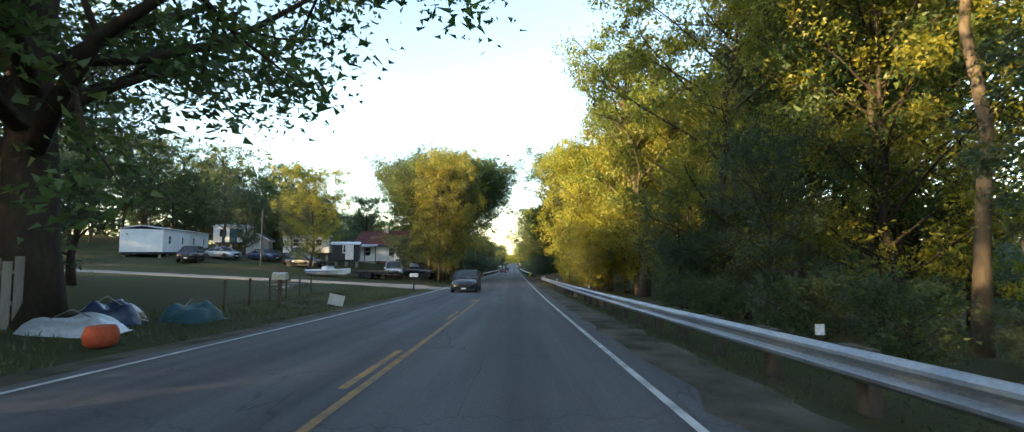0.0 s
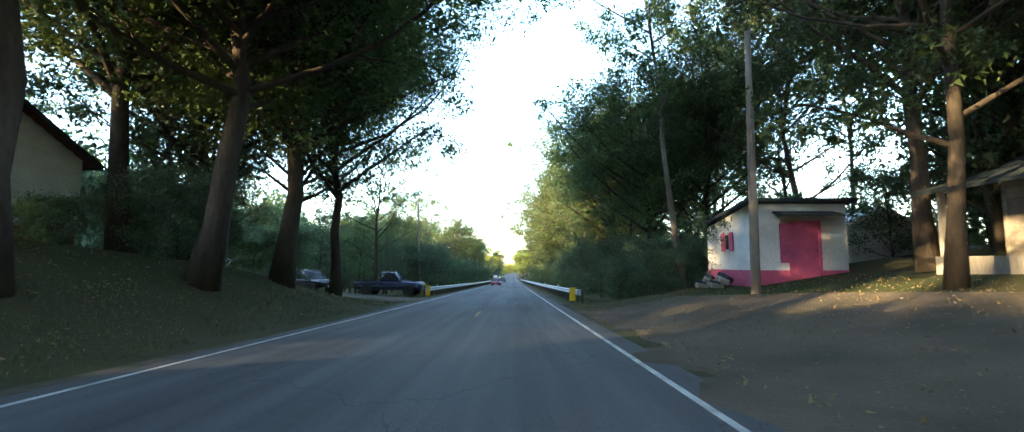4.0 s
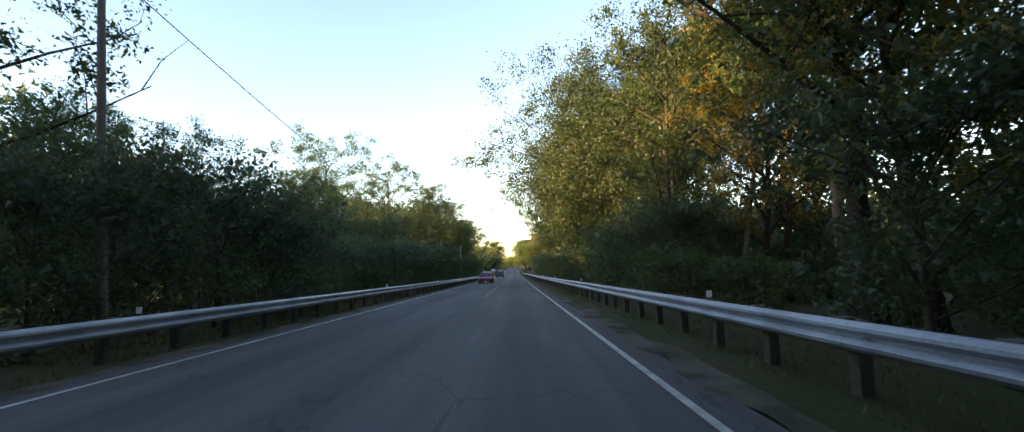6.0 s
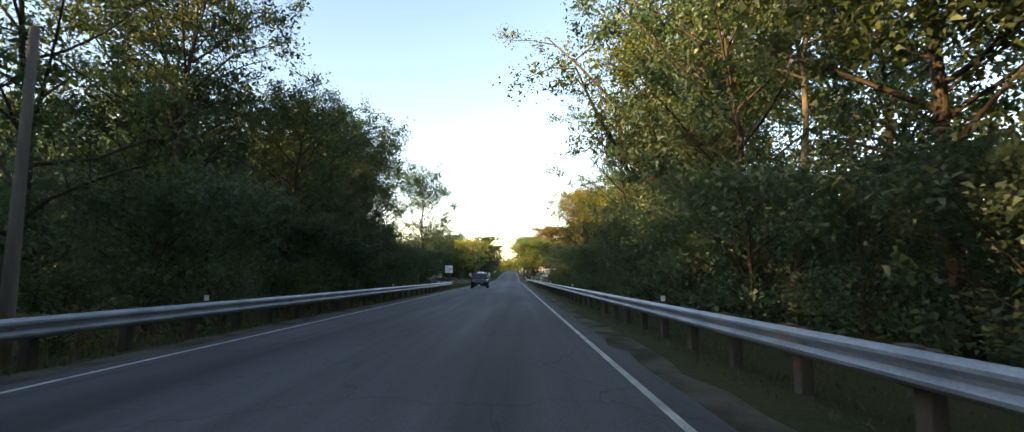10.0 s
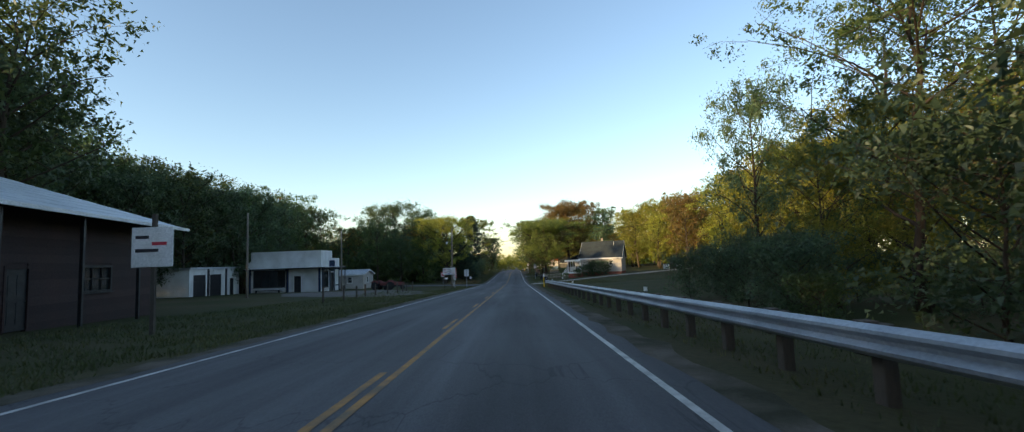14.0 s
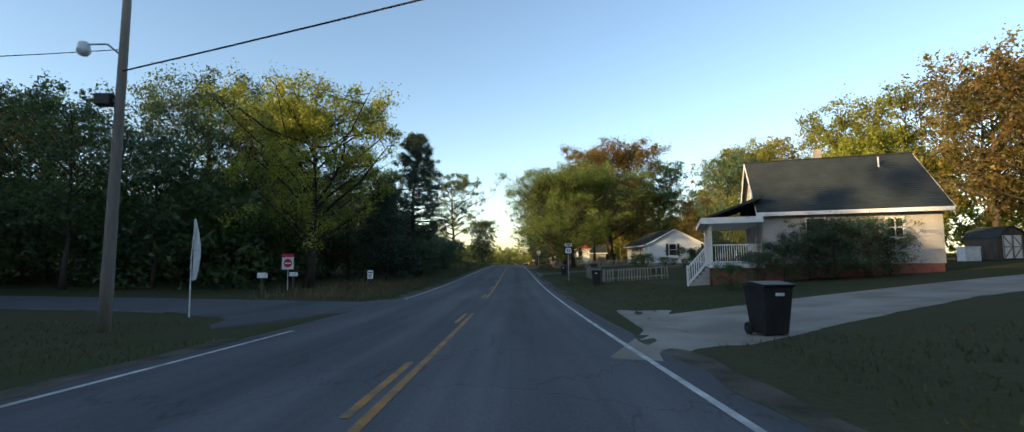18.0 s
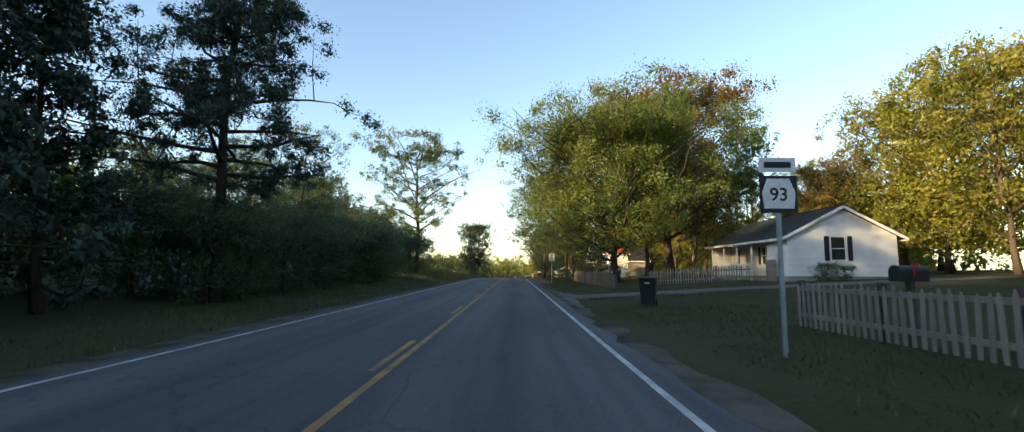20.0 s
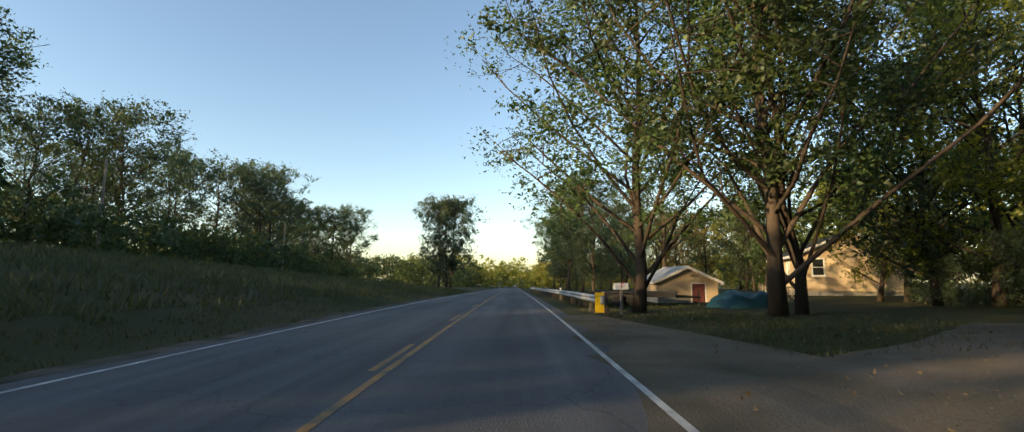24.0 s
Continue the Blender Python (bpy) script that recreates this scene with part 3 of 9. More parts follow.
def cloud_mesh(name, v, f, mat):
    me = bpy.data.meshes.new(name)
    me.vertices.add(len(v))
    me.vertices.foreach_set("co", np.asarray(v, np.float32).ravel())
    me.loops.add(f.size)
    me.loops.foreach_set("vertex_index", f.astype(np.int32).ravel())
    me.polygons.add(len(f))
    me.polygons.foreach_set("loop_start", np.arange(0, f.size, f.shape[1], dtype=np.int32))
    me.update()
    me.materials.append(mat)
    return me


def bent(a, b, rng, sag=0.12, n=5):
    a, b = np.asarray(a, float), np.asarray(b, float)
    span = np.linalg.norm(b - a)
    k = rng.normal(size=3) * span * sag
    return [tuple(a + (b - a) * t + k * math.sin(math.pi * t) * 0.6 + rng.normal(size=3) * span * 0.007) for t in np.linspace(0, 1, n)]


def tree_meshes(name, seed, height, trunk_r, base, spread, limbs, leaves, size, leaf_mat, bark_mat, clump=1.0, twigs=3, up=0.75, lean=0.03, shape="round", gap=0.0):
    """Trunk with limbs, and a crown of leaf clumps round the limb ends. base: where the crown begins, as a part of the height."""
    rng = np.random.default_rng(seed)
    g = Geo()
    top = np.array([rng.normal() * lean * height, rng.normal() * lean * height, height * 0.86])
    spine = bent((0, 0, -0.25), top, rng, 0.035, 8)
    g.tube(spine, [trunk_r * (1.35 if i == 0 else 1.0) * (1 - 0.80 * i / 7) for i in range(8)], 9)
    centres, radii = [], []
    for i in range(limbs):
        t = base + (0.95 - base) * ((i + rng.random() * 0.7) / limbs)
        s = min(t / 0.86, 0.999) * 7
        k = int(s)
        p0 = np.array(spine[k]) + (np.array(spine[min(k + 1, 7)]) - np.array(spine[k])) * (s - k)
        h = (t - base) / (1 - base)
        if shape == "round":
            reach = spread * (0.35 + 0.75 * math.sin(math.pi * min(1, 0.16 + h * 0.80)))
        elif shape == "cone":
            reach = spread * (1.05 - h) + 0.15
        else:
            reach = spread * (0.55 + 0.45 * rng.random()) * (1.0 - 0.45 * h)
        reach *= 0.7 + 0.5 * rng.random()
        ang = i * 2.399 + rng.random() * 0.8
        rise = reach * {"round": up * (0.75 + 0.65 * h), "cone": 0.05, "vase": up}[shape]
        p1 = p0 + np.array([math.cos(ang) * reach, math.sin(ang) * reach, rise])
        p1[2] = min(p1[2], height * 0.98)
        line = bent(p0, p1, rng, 0.10, 5)
        r0 = max(0.02, trunk_r * (0.40 - 0.26 * h))
        g.tube(line, [r0 * (1 - 0.78 * j / 4) for j in range(5)], 6, cap=False)
        for j in range(twigs + 1):
            u = 0.34 + 0.66 * (j + rng.random() * 0.6) / (twigs + 0.6)
            s2 = min(u, 0.999) * 4
            q0 = np.array(line[int(s2)]) + (np.array(line[int(s2) + 1]) - np.array(line[int(s2)])) * (s2 - int(s2))
            dq = rng.normal(size=3) * reach * 0.28
            dq *= min(1.0, 0.5 * reach / (np.linalg.norm(dq) + 1e-6))
            q1 = q0 + dq + np.array([0, 0, 0.12 * reach])
            q1[2] = min(q1[2], height)
            g.tube(bent(q0, q1, rng, 0.1, 3), [r0 * 0.3, r0 * 0.2, r0 * 0.08], 4, cap=False)
            if rng.random() > gap:
                for w in (0.4, 0.75, 1.08):
                    centres.append(q0 + (q1 - q0) * w + rng.normal(size=3) * clump * 0.22)
                    radii.append(clump * (0.45 + 0.6 * rng.random()))
    centres.append(top - np.array([0, 0, height * 0.03]))
    radii.append(clump * 0.8)
    per = max(4, leaves // len(centres))
    v, f = leaf_cloud(centres, radii, per, size, rng)
    v[:, 2] = np.maximum(v[:, 2], 0.05)
    return g.mesh(name + "_trunk", bark_mat, smooth=True), cloud_mesh(name + "_crown", v, f, leaf_mat)


KINDS = {}


def kind(key, label, seeds, category="tree", **kw):
    KINDS[key] = ([tree_meshes(key, s, **kw) for s in seeds], label, category)


# near the road: fine leaves; the same kinds further back have fewer, larger leaves
NEAR_FAR = (("", 2.9, 0.60), ("back_", 1.15, 0.92))
for pre, many, big in NEAR_FAR:
    kind(pre + "forest_tree", "tall green broadleaf tree at the edge of the wood", (1, 2, 3), height=17, trunk_r=0.24, base=0.22, spread=4.6, limbs=24, leaves=int(6000 * many), size=0.26 * big, leaf_mat=L_GREEN, bark_mat=M_BARK, clump=1.2)
    kind(pre + "dark_tree", "dark green shaded tree with a dense crown", (4, 5), height=15, trunk_r=0.22, base=0.12, spread=4.4, limbs=26, leaves=int(6400 * many), size=0.27 * big, leaf_mat=L_DEEP, bark_mat=M_BARK, clump=1.3)
    kind(pre + "golden_tree", "tree with yellow-green leaves lit by evening sun", (6, 7, 8), height=14, trunk_r=0.20, base=0.10, spread=4.2, limbs=26, leaves=int(10500 * many), size=0.20 * big, leaf_mat=L_YELLOW, bark_mat=M_BARK, clump=1.15)
    kind(pre + "autumn_tree", "tree turning orange and yellow in early autumn", (9, 10), height=15, trunk_r=0.22, base=0.2, spread=4.4, limbs=24, leaves=int(7000 * many), size=0.23 * big, leaf_mat=L_AUTUMN, bark_mat=M_BARK, clump=1.1)
    kind(pre + "slender_tree", "slender tall tree with a thin high crown", (11, 12, 13), height=19, trunk_r=0.17, base=0.45, spread=3.4, limbs=18, leaves=int(4800 * many), size=0.23 * big, leaf_mat=L_GREEN, bark_mat=M_BARK_PALE, clump=1.0, gap=0.1)
    kind(pre + "airy_tree", "airy tree with bare limbs and scattered leaves", (14, 15), height=14, trunk_r=0.19, base=0.22, spread=5.0, limbs=18, leaves=int(4200 * many), size=0.2 * big, leaf_mat=L_GREEN, bark_mat=M_BARK, clump=0.9, gap=0.2, twigs=4)
kind("shrub", "dense green roadside shrub", (16, 17, 18), category="shrub", height=3.6, trunk_r=0.05, base=0.05, spread=2.0, limbs=22, leaves=8200, size=0.092, leaf_mat=L_DEEP, bark_mat=M_BARK, clump=0.68)
kind("low_bush", "low leafy bush in the undergrowth", (19, 20), category="bush", height=1.7, trunk_r=0.03, base=0.05, spread=1.2, limbs=14, leaves=3600, size=0.075, leaf_mat=L_GREEN, bark_mat=M_BARK, clump=0.42)
kind("pine_tree", "dark pine tree with drooping boughs", (21, 22), height=12, trunk_r=0.18, base=0.08, spread=3.6, limbs=44, leaves=16000, size=0.17, leaf_mat=L_PINE, bark_mat=M_BARK, clump=0.75, shape="cone", twigs=2)
kind("spreading_tree", "broad spreading shade tree with heavy limbs", (23, 24), height=16, trunk_r=0.46, base=0.22, spread=7.8, up=0.95, limbs=44, leaves=62000, size=0.155, leaf_mat=L_GREEN, bark_mat=M_BARK, clump=1.45, twigs=4)
kind("shade_tree", "tall shade tree with a high dense crown", (27, 28), height=17, trunk_r=0.34, base=0.34, spread=6.8, up=1.0, limbs=36, leaves=60000, size=0.155, leaf_mat=L_GREEN, bark_mat=M_BARK, clump=1.8, twigs=4)
kind("lime_shade_tree", "huge shade tree with sunlit yellow-green leaves", (35,), height=16.5, trunk_r=0.33, base=0.12, spread=8.4, up=0.85, limbs=52, leaves=110000, size=0.15, leaf_mat=L_LIME, bark_mat=M_BARK, clump=1.85, twigs=4)
kind("spreading_golden_tree", "broad shade tree with sunlit yellow-green leaves", (25,), height=15, trunk_r=0.38, base=0.2, spread=6.2, up=0.9, limbs=36, leaves=52000, size=0.15, leaf_mat=L_YELLOW, bark_mat=M_BARK, clump=1.3, twigs=4)
kind("spreading_autumn_tree", "broad shade tree turning gold and orange", (36,), height=15, trunk_r=0.34, base=0.2, spread=6.2, up=0.9, limbs=36, leaves=60000, size=0.15, leaf_mat=L_AUTUMN, bark_mat=M_BARK, clump=1.4, twigs=4)
kind("many_stemmed_tree", "tall tree of many leaning stems with a wide crown", (31, 32), height=18, trunk_r=0.20, base=0.04, spread=8.0, up=1.2, shape="vase", limbs=38, leaves=38000, size=0.13, leaf_mat=L_GREEN, bark_mat=M_BARK, clump=1.3, gap=0.2, twigs=5)
kind("bare_limbed_tree", "tall roadside tree with forked limbs and thin leaves", (26, 29), height=17, trunk_r=0.40, base=0.16, spread=7.0, up=1.25, shape="vase", limbs=30, leaves=36000, size=0.14, leaf_mat=L_LIME, bark_mat=M_BARK, clump=1.25, gap=0.08, twigs=4)
kind("layered_tree", "wide airy tree with leaves in flat layers", (43,), height=16.5, trunk_r=0.33, base=0.33, spread=6.6, up=0.55, limbs=26, leaves=26000, size=0.15, leaf_mat=L_LIME, bark_mat=M_BARK, clump=0.95, gap=0.1, twigs=4)
kind("tall_pine_tree", "tall dark pine with long boughs over the verge", (44,), category="tree", height=17, trunk_r=0.24, base=0.25, spread=4.2, limbs=56, leaves=110000, size=0.085, leaf_mat=L_PINE, bark_mat=M_BARK, clump=0.62, shape="cone", twigs=3)
kind("overhanging_tree", "large tree whose limbs reach far over the road", (41, 42), height=18, trunk_r=0.27, base=0.22, spread=9.2, up=0.42, limbs=50, leaves=105000, size=0.15, leaf_mat=L_GREEN, bark_mat=M_BARK, clump=1.95, twigs=5)


def plant(key, x, y, scale=1.0, variant=None, wide=1.0, turn=None, group="", sink=0.0, label=""):
    """One tree or shrub: an Empty at its foot with trunk and crown."""
    meshes, text, category = KINDS[key]
    i = PLANTED[0] = PLANTED[0] + 1
    trunk, crown = meshes[(i if variant is None else variant) % len(meshes)]
    rz = (i * 137.5) % 360 if turn is None else turn
    m = pose(x, y, gz(x, y) - sink, 0, 0, rz)
    ob = thing(key.replace("back_", ""), m, label or text, category, group)
    ob.scale = (scale * wide, scale * wide, scale)
    part("trunk", trunk, None, ob)
    part("crown", crown, None, ob)
    return ob


PLANTED = [0]


def belt(seed, y0, y1, x0, x1, count, mix, lo=0.8, hi=1.15, group="", clear=()):
    """Scatters trees over a strip; mix: kinds, picked at random in proportion to how often they are named."""
    rng = random.Random(seed)
    for i in range(count):
        y = y0 + (y1 - y0) * (i + rng.random()) / count
        x = x0 + (x1 - x0) * rng.random()
        if any(a < x < b and c < y < d for a, b, c, d in clear):
            continue
        key = rng.choice(mix)
        if "back_" + key in KINDS and (x > 17 or x < -19):
            key = "back_" + key
        plant(key, x, y, lo + (hi - lo) * rng.random(), group=group, turn=rng.random() * 360)


def far_wood(name, seed, y0, y1, x0, x1, height, count, leaf_mat, label, clump=2.2, per=40, size=0.6):
    """A mass of trees too far to count: uneven clumps of leaves over a strip."""
    rng = np.random.default_rng(seed)
    x, y = x0 + (x1 - x0) * rng.random(count), y0 + (y1 - y0) * rng.random(count)
    tops = np.array([height * (0.72 + 0.5 * noise.noise((b * 0.06, a * 0.06, seed))) for a, b in zip(x, y)])
    z = ground_z(x, y) + tops * rng.random(count) ** 0.7
    v, f = leaf_cloud(np.stack([x, y, z], axis=1), clump * (0.6 + 0.8 * rng.random(count)), per, size, rng)
    ob = new(name, cloud_mesh(name, v, f, leaf_mat))
    return tagged(ob, label, "woodland", kind="stuff")

# ---- woods on both sides ----
# beside the first guardrail
belt(60, 21, 37, 13.5, 18.5, 9, ["dark_tree", "forest_tree", "slender_tree"], lo=0.95, hi=1.15, group="roadside wood")
belt(1, -10, 22, 9.0, 12.5, 9, ["golden_tree", "forest_tree", "golden_tree", "slender_tree"], group="roadside wood")
belt(68, 4, 26, 7.6, 10, 9, ["shrub", "dark_tree"], lo=0.3, hi=0.5, group="undergrowth")
belt(2, 41, 62, 7.0, 11.0, 10, ["golden_tree"], lo=0.85, hi=1.15, group="roadside wood")
belt(3, -10, 66, 12, 24, 20, ["slender_tree", "slender_tree", "golden_tree", "forest_tree"], group="roadside wood")
plant("golden_tree", 12.0, 36.0, 1.0, 1)
plant("golden_tree", 13.0, 41.0, 1.1, 2)
plant("bare_limbed_tree", 10.2, 41.0, 1.15, label="tall forked tree standing just behind the guardrail")
belt(54, 40, 62, 5.6, 8.0, 10, ["golden_tree"], lo=0.22, hi=0.4, group="undergrowth")
belt(10, -2, 62, 5.4, 8.0, 22, ["shrub", "low_bush", "low_bush"], lo=0.6, hi=0.95, group="undergrowth", clear=((5, 9, 23, 42),))
belt(62, 24, 40, 8.5, 12.5, 9, ["low_bush"], lo=0.5, hi=0.9, group="undergrowth", clear=((9, 10.8, 36, 42),))
# the shaded yards
plant("shade_tree", 10.0, 74.0, 1.0, 0, label="broad shade tree in front of the stone house")
plant("shade_tree", 13.6, 89.0, 0.95, 1, label="broad shade tree between the stone house and shed")
for x, y in ((9.2, 121.0),):
    plant("shade_tree", x, y, 0.9, wide=1.05, label="tall shade tree reaching over the rail")
plant("shade_tree", 12.6, 104.5, 0.85, 0, label="broad shade tree beyond the pink-doored shed")
for x, y, s, v in ((16.5, 71.0, 1.0, 0), (19.5, 92.0, 1.05, 1), (22.5, 80.0, 1.0, 0), (9.6, 108.5, 0.85, 1)):
    plant("shade_tree", x, y, s, v, wide=1.15, label="tall shade tree above the yards")
plant("airy_tree", 10.2, 84, 1.1, label="thin tall tree with sky showing through its crown")
plant("slender_tree", 8.6, 99.5, 1.1, label="thin tall tree with sky showing through its crown")
belt(63, 84, 98, 18.5, 26, 9, ["shrub", "shrub", "dark_tree"], lo=0.8, hi=1.1, group="undergrowth", clear=((12.4, 22.2, 79, 88), (15.5, 21.5, 96, 104)))
belt(55, 96, 106, 5.6, 10.5, 10, ["shrub", "low_bush", "shrub"], lo=0.45, hi=0.8, group="undergrowth")
plant("shade_tree", -10.8, 101.5, 0.95, 1, label="tall dark shade tree growing on the bank")
belt(61, 89, 100, 17, 27, 12, ["shrub", "shrub", "dark_tree"], lo=0.9, hi=1.3, group="undergrowth", clear=((15.5, 21.5, 97, 104),))
belt(50, 97, 116, 13, 22, 7, ["slender_tree", "slender_tree", "airy_tree"], lo=0.85, hi=1.2, group="roadside wood")
belt(4, 70, 106, 23, 36, 14, ["forest_tree", "slender_tree", "dark_tree", "golden_tree"], group="roadside wood")
for i, (x, y, s) in enumerate(((-10.0, 75.0, 0.95), (-10.2, 81.0, 1.0), (-9.8, 87.0, 0.95), (-10.2, 93.5, 1.0))):
    plant("shade_tree", x, y, s, i, wide=1.28, label="tall dark shade tree growing on the bank")
for x, y, s in ((-14.2, 89.5, 0.95), (-16.5, 97.0, 1.0)):
    plant("shade_tree", x, y, s, wide=1.2, label="tall dark shade tree behind the bank")
# mostly hidden trees, added to stop sun reaching the dirt yard
for x, y, s in ((-29.0, 66.5, 0.55), (-27.0, 71.0, 0.6), (-31.5, 74.0, 0.65), (-36.0, 68.0, 0.6)):
    plant("dark_tree", x, y, s, label="dark bushy tree behind the parked cars, added to shade the dirt yard")
# made-up hedge that blocks low sun slipping under the crowns
belt(71, 64.5, 73, -14.5, -11, 7, ["shrub"], lo=1.0, hi=1.3, group="undergrowth")
belt(13, 97, 103, -24, -15, 3, ["dark_tree", "forest_tree"], group="trees on the bank")
belt(49, 80, 97, -14, -10.5, 9, ["shrub", "low_bush"], lo=0.5, hi=0.85, group="undergrowth")
belt(33, 92, 99, -19, -14, 6, ["shrub", "shrub"], lo=0.7, hi=1.0, group="undergrowth")
# right wood beside the second guardrail
belt(5, 107, 146, 8.8, 12.0, 11, ["forest_tree", "slender_tree", "forest_tree", "autumn_tree", "airy_tree"], group="roadside wood")
belt(6, 146, 216, 8.4, 11.5, 15, ["forest_tree", "dark_tree", "slender_tree", "dark_tree"], group="roadside wood")
plant("overhanging_tree", 8.0, 151.5, 1.0, 1, wide=1.0, turn=75)
plant("overhanging_tree", 9.8, 181.0, 1.05, 0, wide=1.0, turn=20)
belt(57, 140, 218, 12, 16, 14, ["shrub", "shrub", "slender_tree"], lo=0.8, hi=1.1, group="roadside wood")
belt(7, 104, 222, 13, 24, 20, ["slender_tree", "forest_tree", "slender_tree", "dark_tree"], group="roadside wood")
belt(64, 224, 262, 14, 26, 9, ["slender_tree", "airy_tree", "golden_tree"], lo=0.6, hi=0.9, group="roadside wood")
belt(8, 228, 262, 10, 16, 9, ["golden_tree", "forest_tree", "autumn_tree"], lo=0.6, hi=0.95, group="roadside wood")
plant("bare_limbed_tree", 9.8, 207.8, 1.3, 0, wide=1.08, label="tall pale-barked tree leaning over the rail")
plant("spreading_golden_tree", 10.6, 246.0, 0.85, wide=0.85, label="yellow-green tree at the end of the wood")
plant("golden_tree", 12.5, 226.0, 0.5, 1)
plant("airy_tree", 9.5, 222.0, 1.2, 0)
plant("bare_limbed_tree", 10.0, 164.0, 1.1, label="tall pale-trunked tree behind the guardrail")
belt(52, 263, 279, 8.0, 12.5, 8, ["shrub", "shrub", "low_bush"], lo=0.6, hi=0.85, group="undergrowth")
belt(11, 104, 261, 6.5, 11, 58, ["shrub", "shrub", "low_bush"], lo=0.9, hi=1.35, group="undergrowth")
plant("dark_tree", 17.4, 287.8, 0.98, 1, wide=0.72, label="dense dark tree standing out before the golden wood")
plant("golden_tree", 13.5, 258.0, 0.7)
for x, y, s in ((13.8, 268.5, 0.95), (17.6, 273.0, 1.0), (20.0, 271.0, 1.0)):
    plant("airy_tree", x, y, s)
plant("golden_tree", 16.0, 271.0, 0.62, 1)
plant("golden_tree", 12.6, 271.0, 0.46, 2)
belt(34, 266, 282, 9.5, 18, 9, ["shrub", "shrub", "golden_tree"], lo=0.4, hi=0.6, group="undergrowth")
belt(9, 276, 420, 33, 48, 48, ["golden_tree", "autumn_tree", "golden_tree"], lo=0.85, hi=1.2, group="wood behind the lawn")
belt(35, 276, 330, 31, 36, 9, ["golden_tree", "golden_tree", "shrub"], lo=0.6, hi=1.0, group="wood behind the lawn")
# left side: the yard trees and the wooded hill
plant("spreading_tree", -10.9, 11.4, 1.05, 1, turn=200, wide=1.3, label="large dark shade tree overhanging the verge")
plant("dark_tree", -14.5, 7.5, 0.9)
plant("dark_tree", -15.5, 14.5, 0.8)
plant("dark_tree", -19.5, 22.5, 0.75)
# unseen belt behind the start, added to shade the first rail and verge
belt(45, -70, -20, -42, -12, 24, ["dark_tree", "forest_tree"], group="trees on the bank")
# also out of view: added to shade the foot of the right wood
belt(67, -20, 4, -30, -14, 10, ["dark_tree", "forest_tree"], lo=0.65, hi=0.8, group="trees on the bank")
# trees added left of the view as sun blockers for the right wood
for x, y, s in ((-20.0, 8.0, 0.7), (-23.0, 14.0, 0.75), (-25.0, 20.0, 0.7), (-29.0, 26.0, 0.8)):
    plant("back_dark_tree", x, y, s, label="dark tree added at the yard's edge to shade the right wood")
# added tree: its crown keeps the sun off the stone house opposite
plant("shade_tree", -10.5, 63.0, 0.76, 0, label="tall tree at the end of the drive, added to shade the stone house")
belt(53, 70, 125, -62, -38, 24, ["dark_tree", "forest_tree"], lo=0.75, hi=1.0, group="wooded hill")
# unseen shrub row, added to block low sun at the start
belt(56, -14, 3, -12.5, -9.5, 7, ["shrub"], lo=0.9, hi=1.2, group="undergrowth")
belt(46, 8, 22, -34, -17, 5, ["shrub", "shrub", "dark_tree"], lo=0.5, hi=0.8, group="trees on the bank")
plant("golden_tree", -22.0, 55.0, 0.78, 0, label="round yellow-green tree beside the parked boat")
for x, y, s, v in ((-8.3, 57.0, 0.95, 1), (-8.6, 62.0, 1.1, 2)):
    plant("golden_tree", x, y, s, v, wide=0.8, label="sunlit yellow-green tree beside the drive")
for x, y, s in ((-8.6, 65.5, 0.75),):
    plant("dark_tree", x, y, s, label="dark tree beside the sunlit ones")
belt(18, -30, 100, -74, -52, 30, ["forest_tree", "dark_tree", "slender_tree", "dark_tree"], lo=0.7, hi=0.95, group="wooded hill")
belt(36, 92, 104, -52, -26, 11, ["forest_tree", "dark_tree"], lo=0.6, hi=0.85, group="wooded hill")
# left wood beside the guardrail
belt(14, 125, 168, -26, -13, 18, ["dark_tree", "airy_tree", "forest_tree"], lo=0.4, hi=0.58, group="roadside wood")
plant("airy_tree", -12.8, 117.5, 0.95, 1, label="half-bare tree behind the parked pickup")
plant("dark_tree", -17.5, 151.0, 0.72, 0)
plant("airy_tree", -15.0, 129.0, 0.6, 0)
plant("dark_tree", -9.9, 234.0, 0.85, 0, wide=0.85, label="round dark tree at the end of the workshop")
belt(58, 197, 226, -15, -10.5, 12, ["forest_tree", "dark_tree", "forest_tree", "airy_tree"], lo=0.62, hi=0.85, group="roadside wood")
belt(15, 172, 197, -14, -10.5, 6, ["airy_tree", "forest_tree", "airy_tree"], lo=0.65, hi=0.95, group="roadside wood")
belt(16, 126, 186, -34, -18, 16, ["forest_tree", "dark_tree", "airy_tree"], lo=0.45, hi=0.68, group="roadside wood")
belt(44, 186, 238, -34, -17, 14, ["forest_tree", "dark_tree", "slender_tree", "airy_tree"], lo=0.6, hi=0.9, group="roadside wood")
belt(17, 116, 236, -11.5, -8.8, 58, ["shrub", "shrub", "low_bush"], lo=0.8, hi=1.25, group="undergrowth")
# behind the workshop and the shop
belt(37, 232, 300, -54, -34, 30, ["dark_tree", "forest_tree", "dark_tree"], lo=1.15, hi=1.45, group="wood behind the workshop")
belt(65, 302, 350, -58, -46, 9, ["dark_tree", "forest_tree"], lo=1.0, hi=1.2, group="wood behind the workshop")
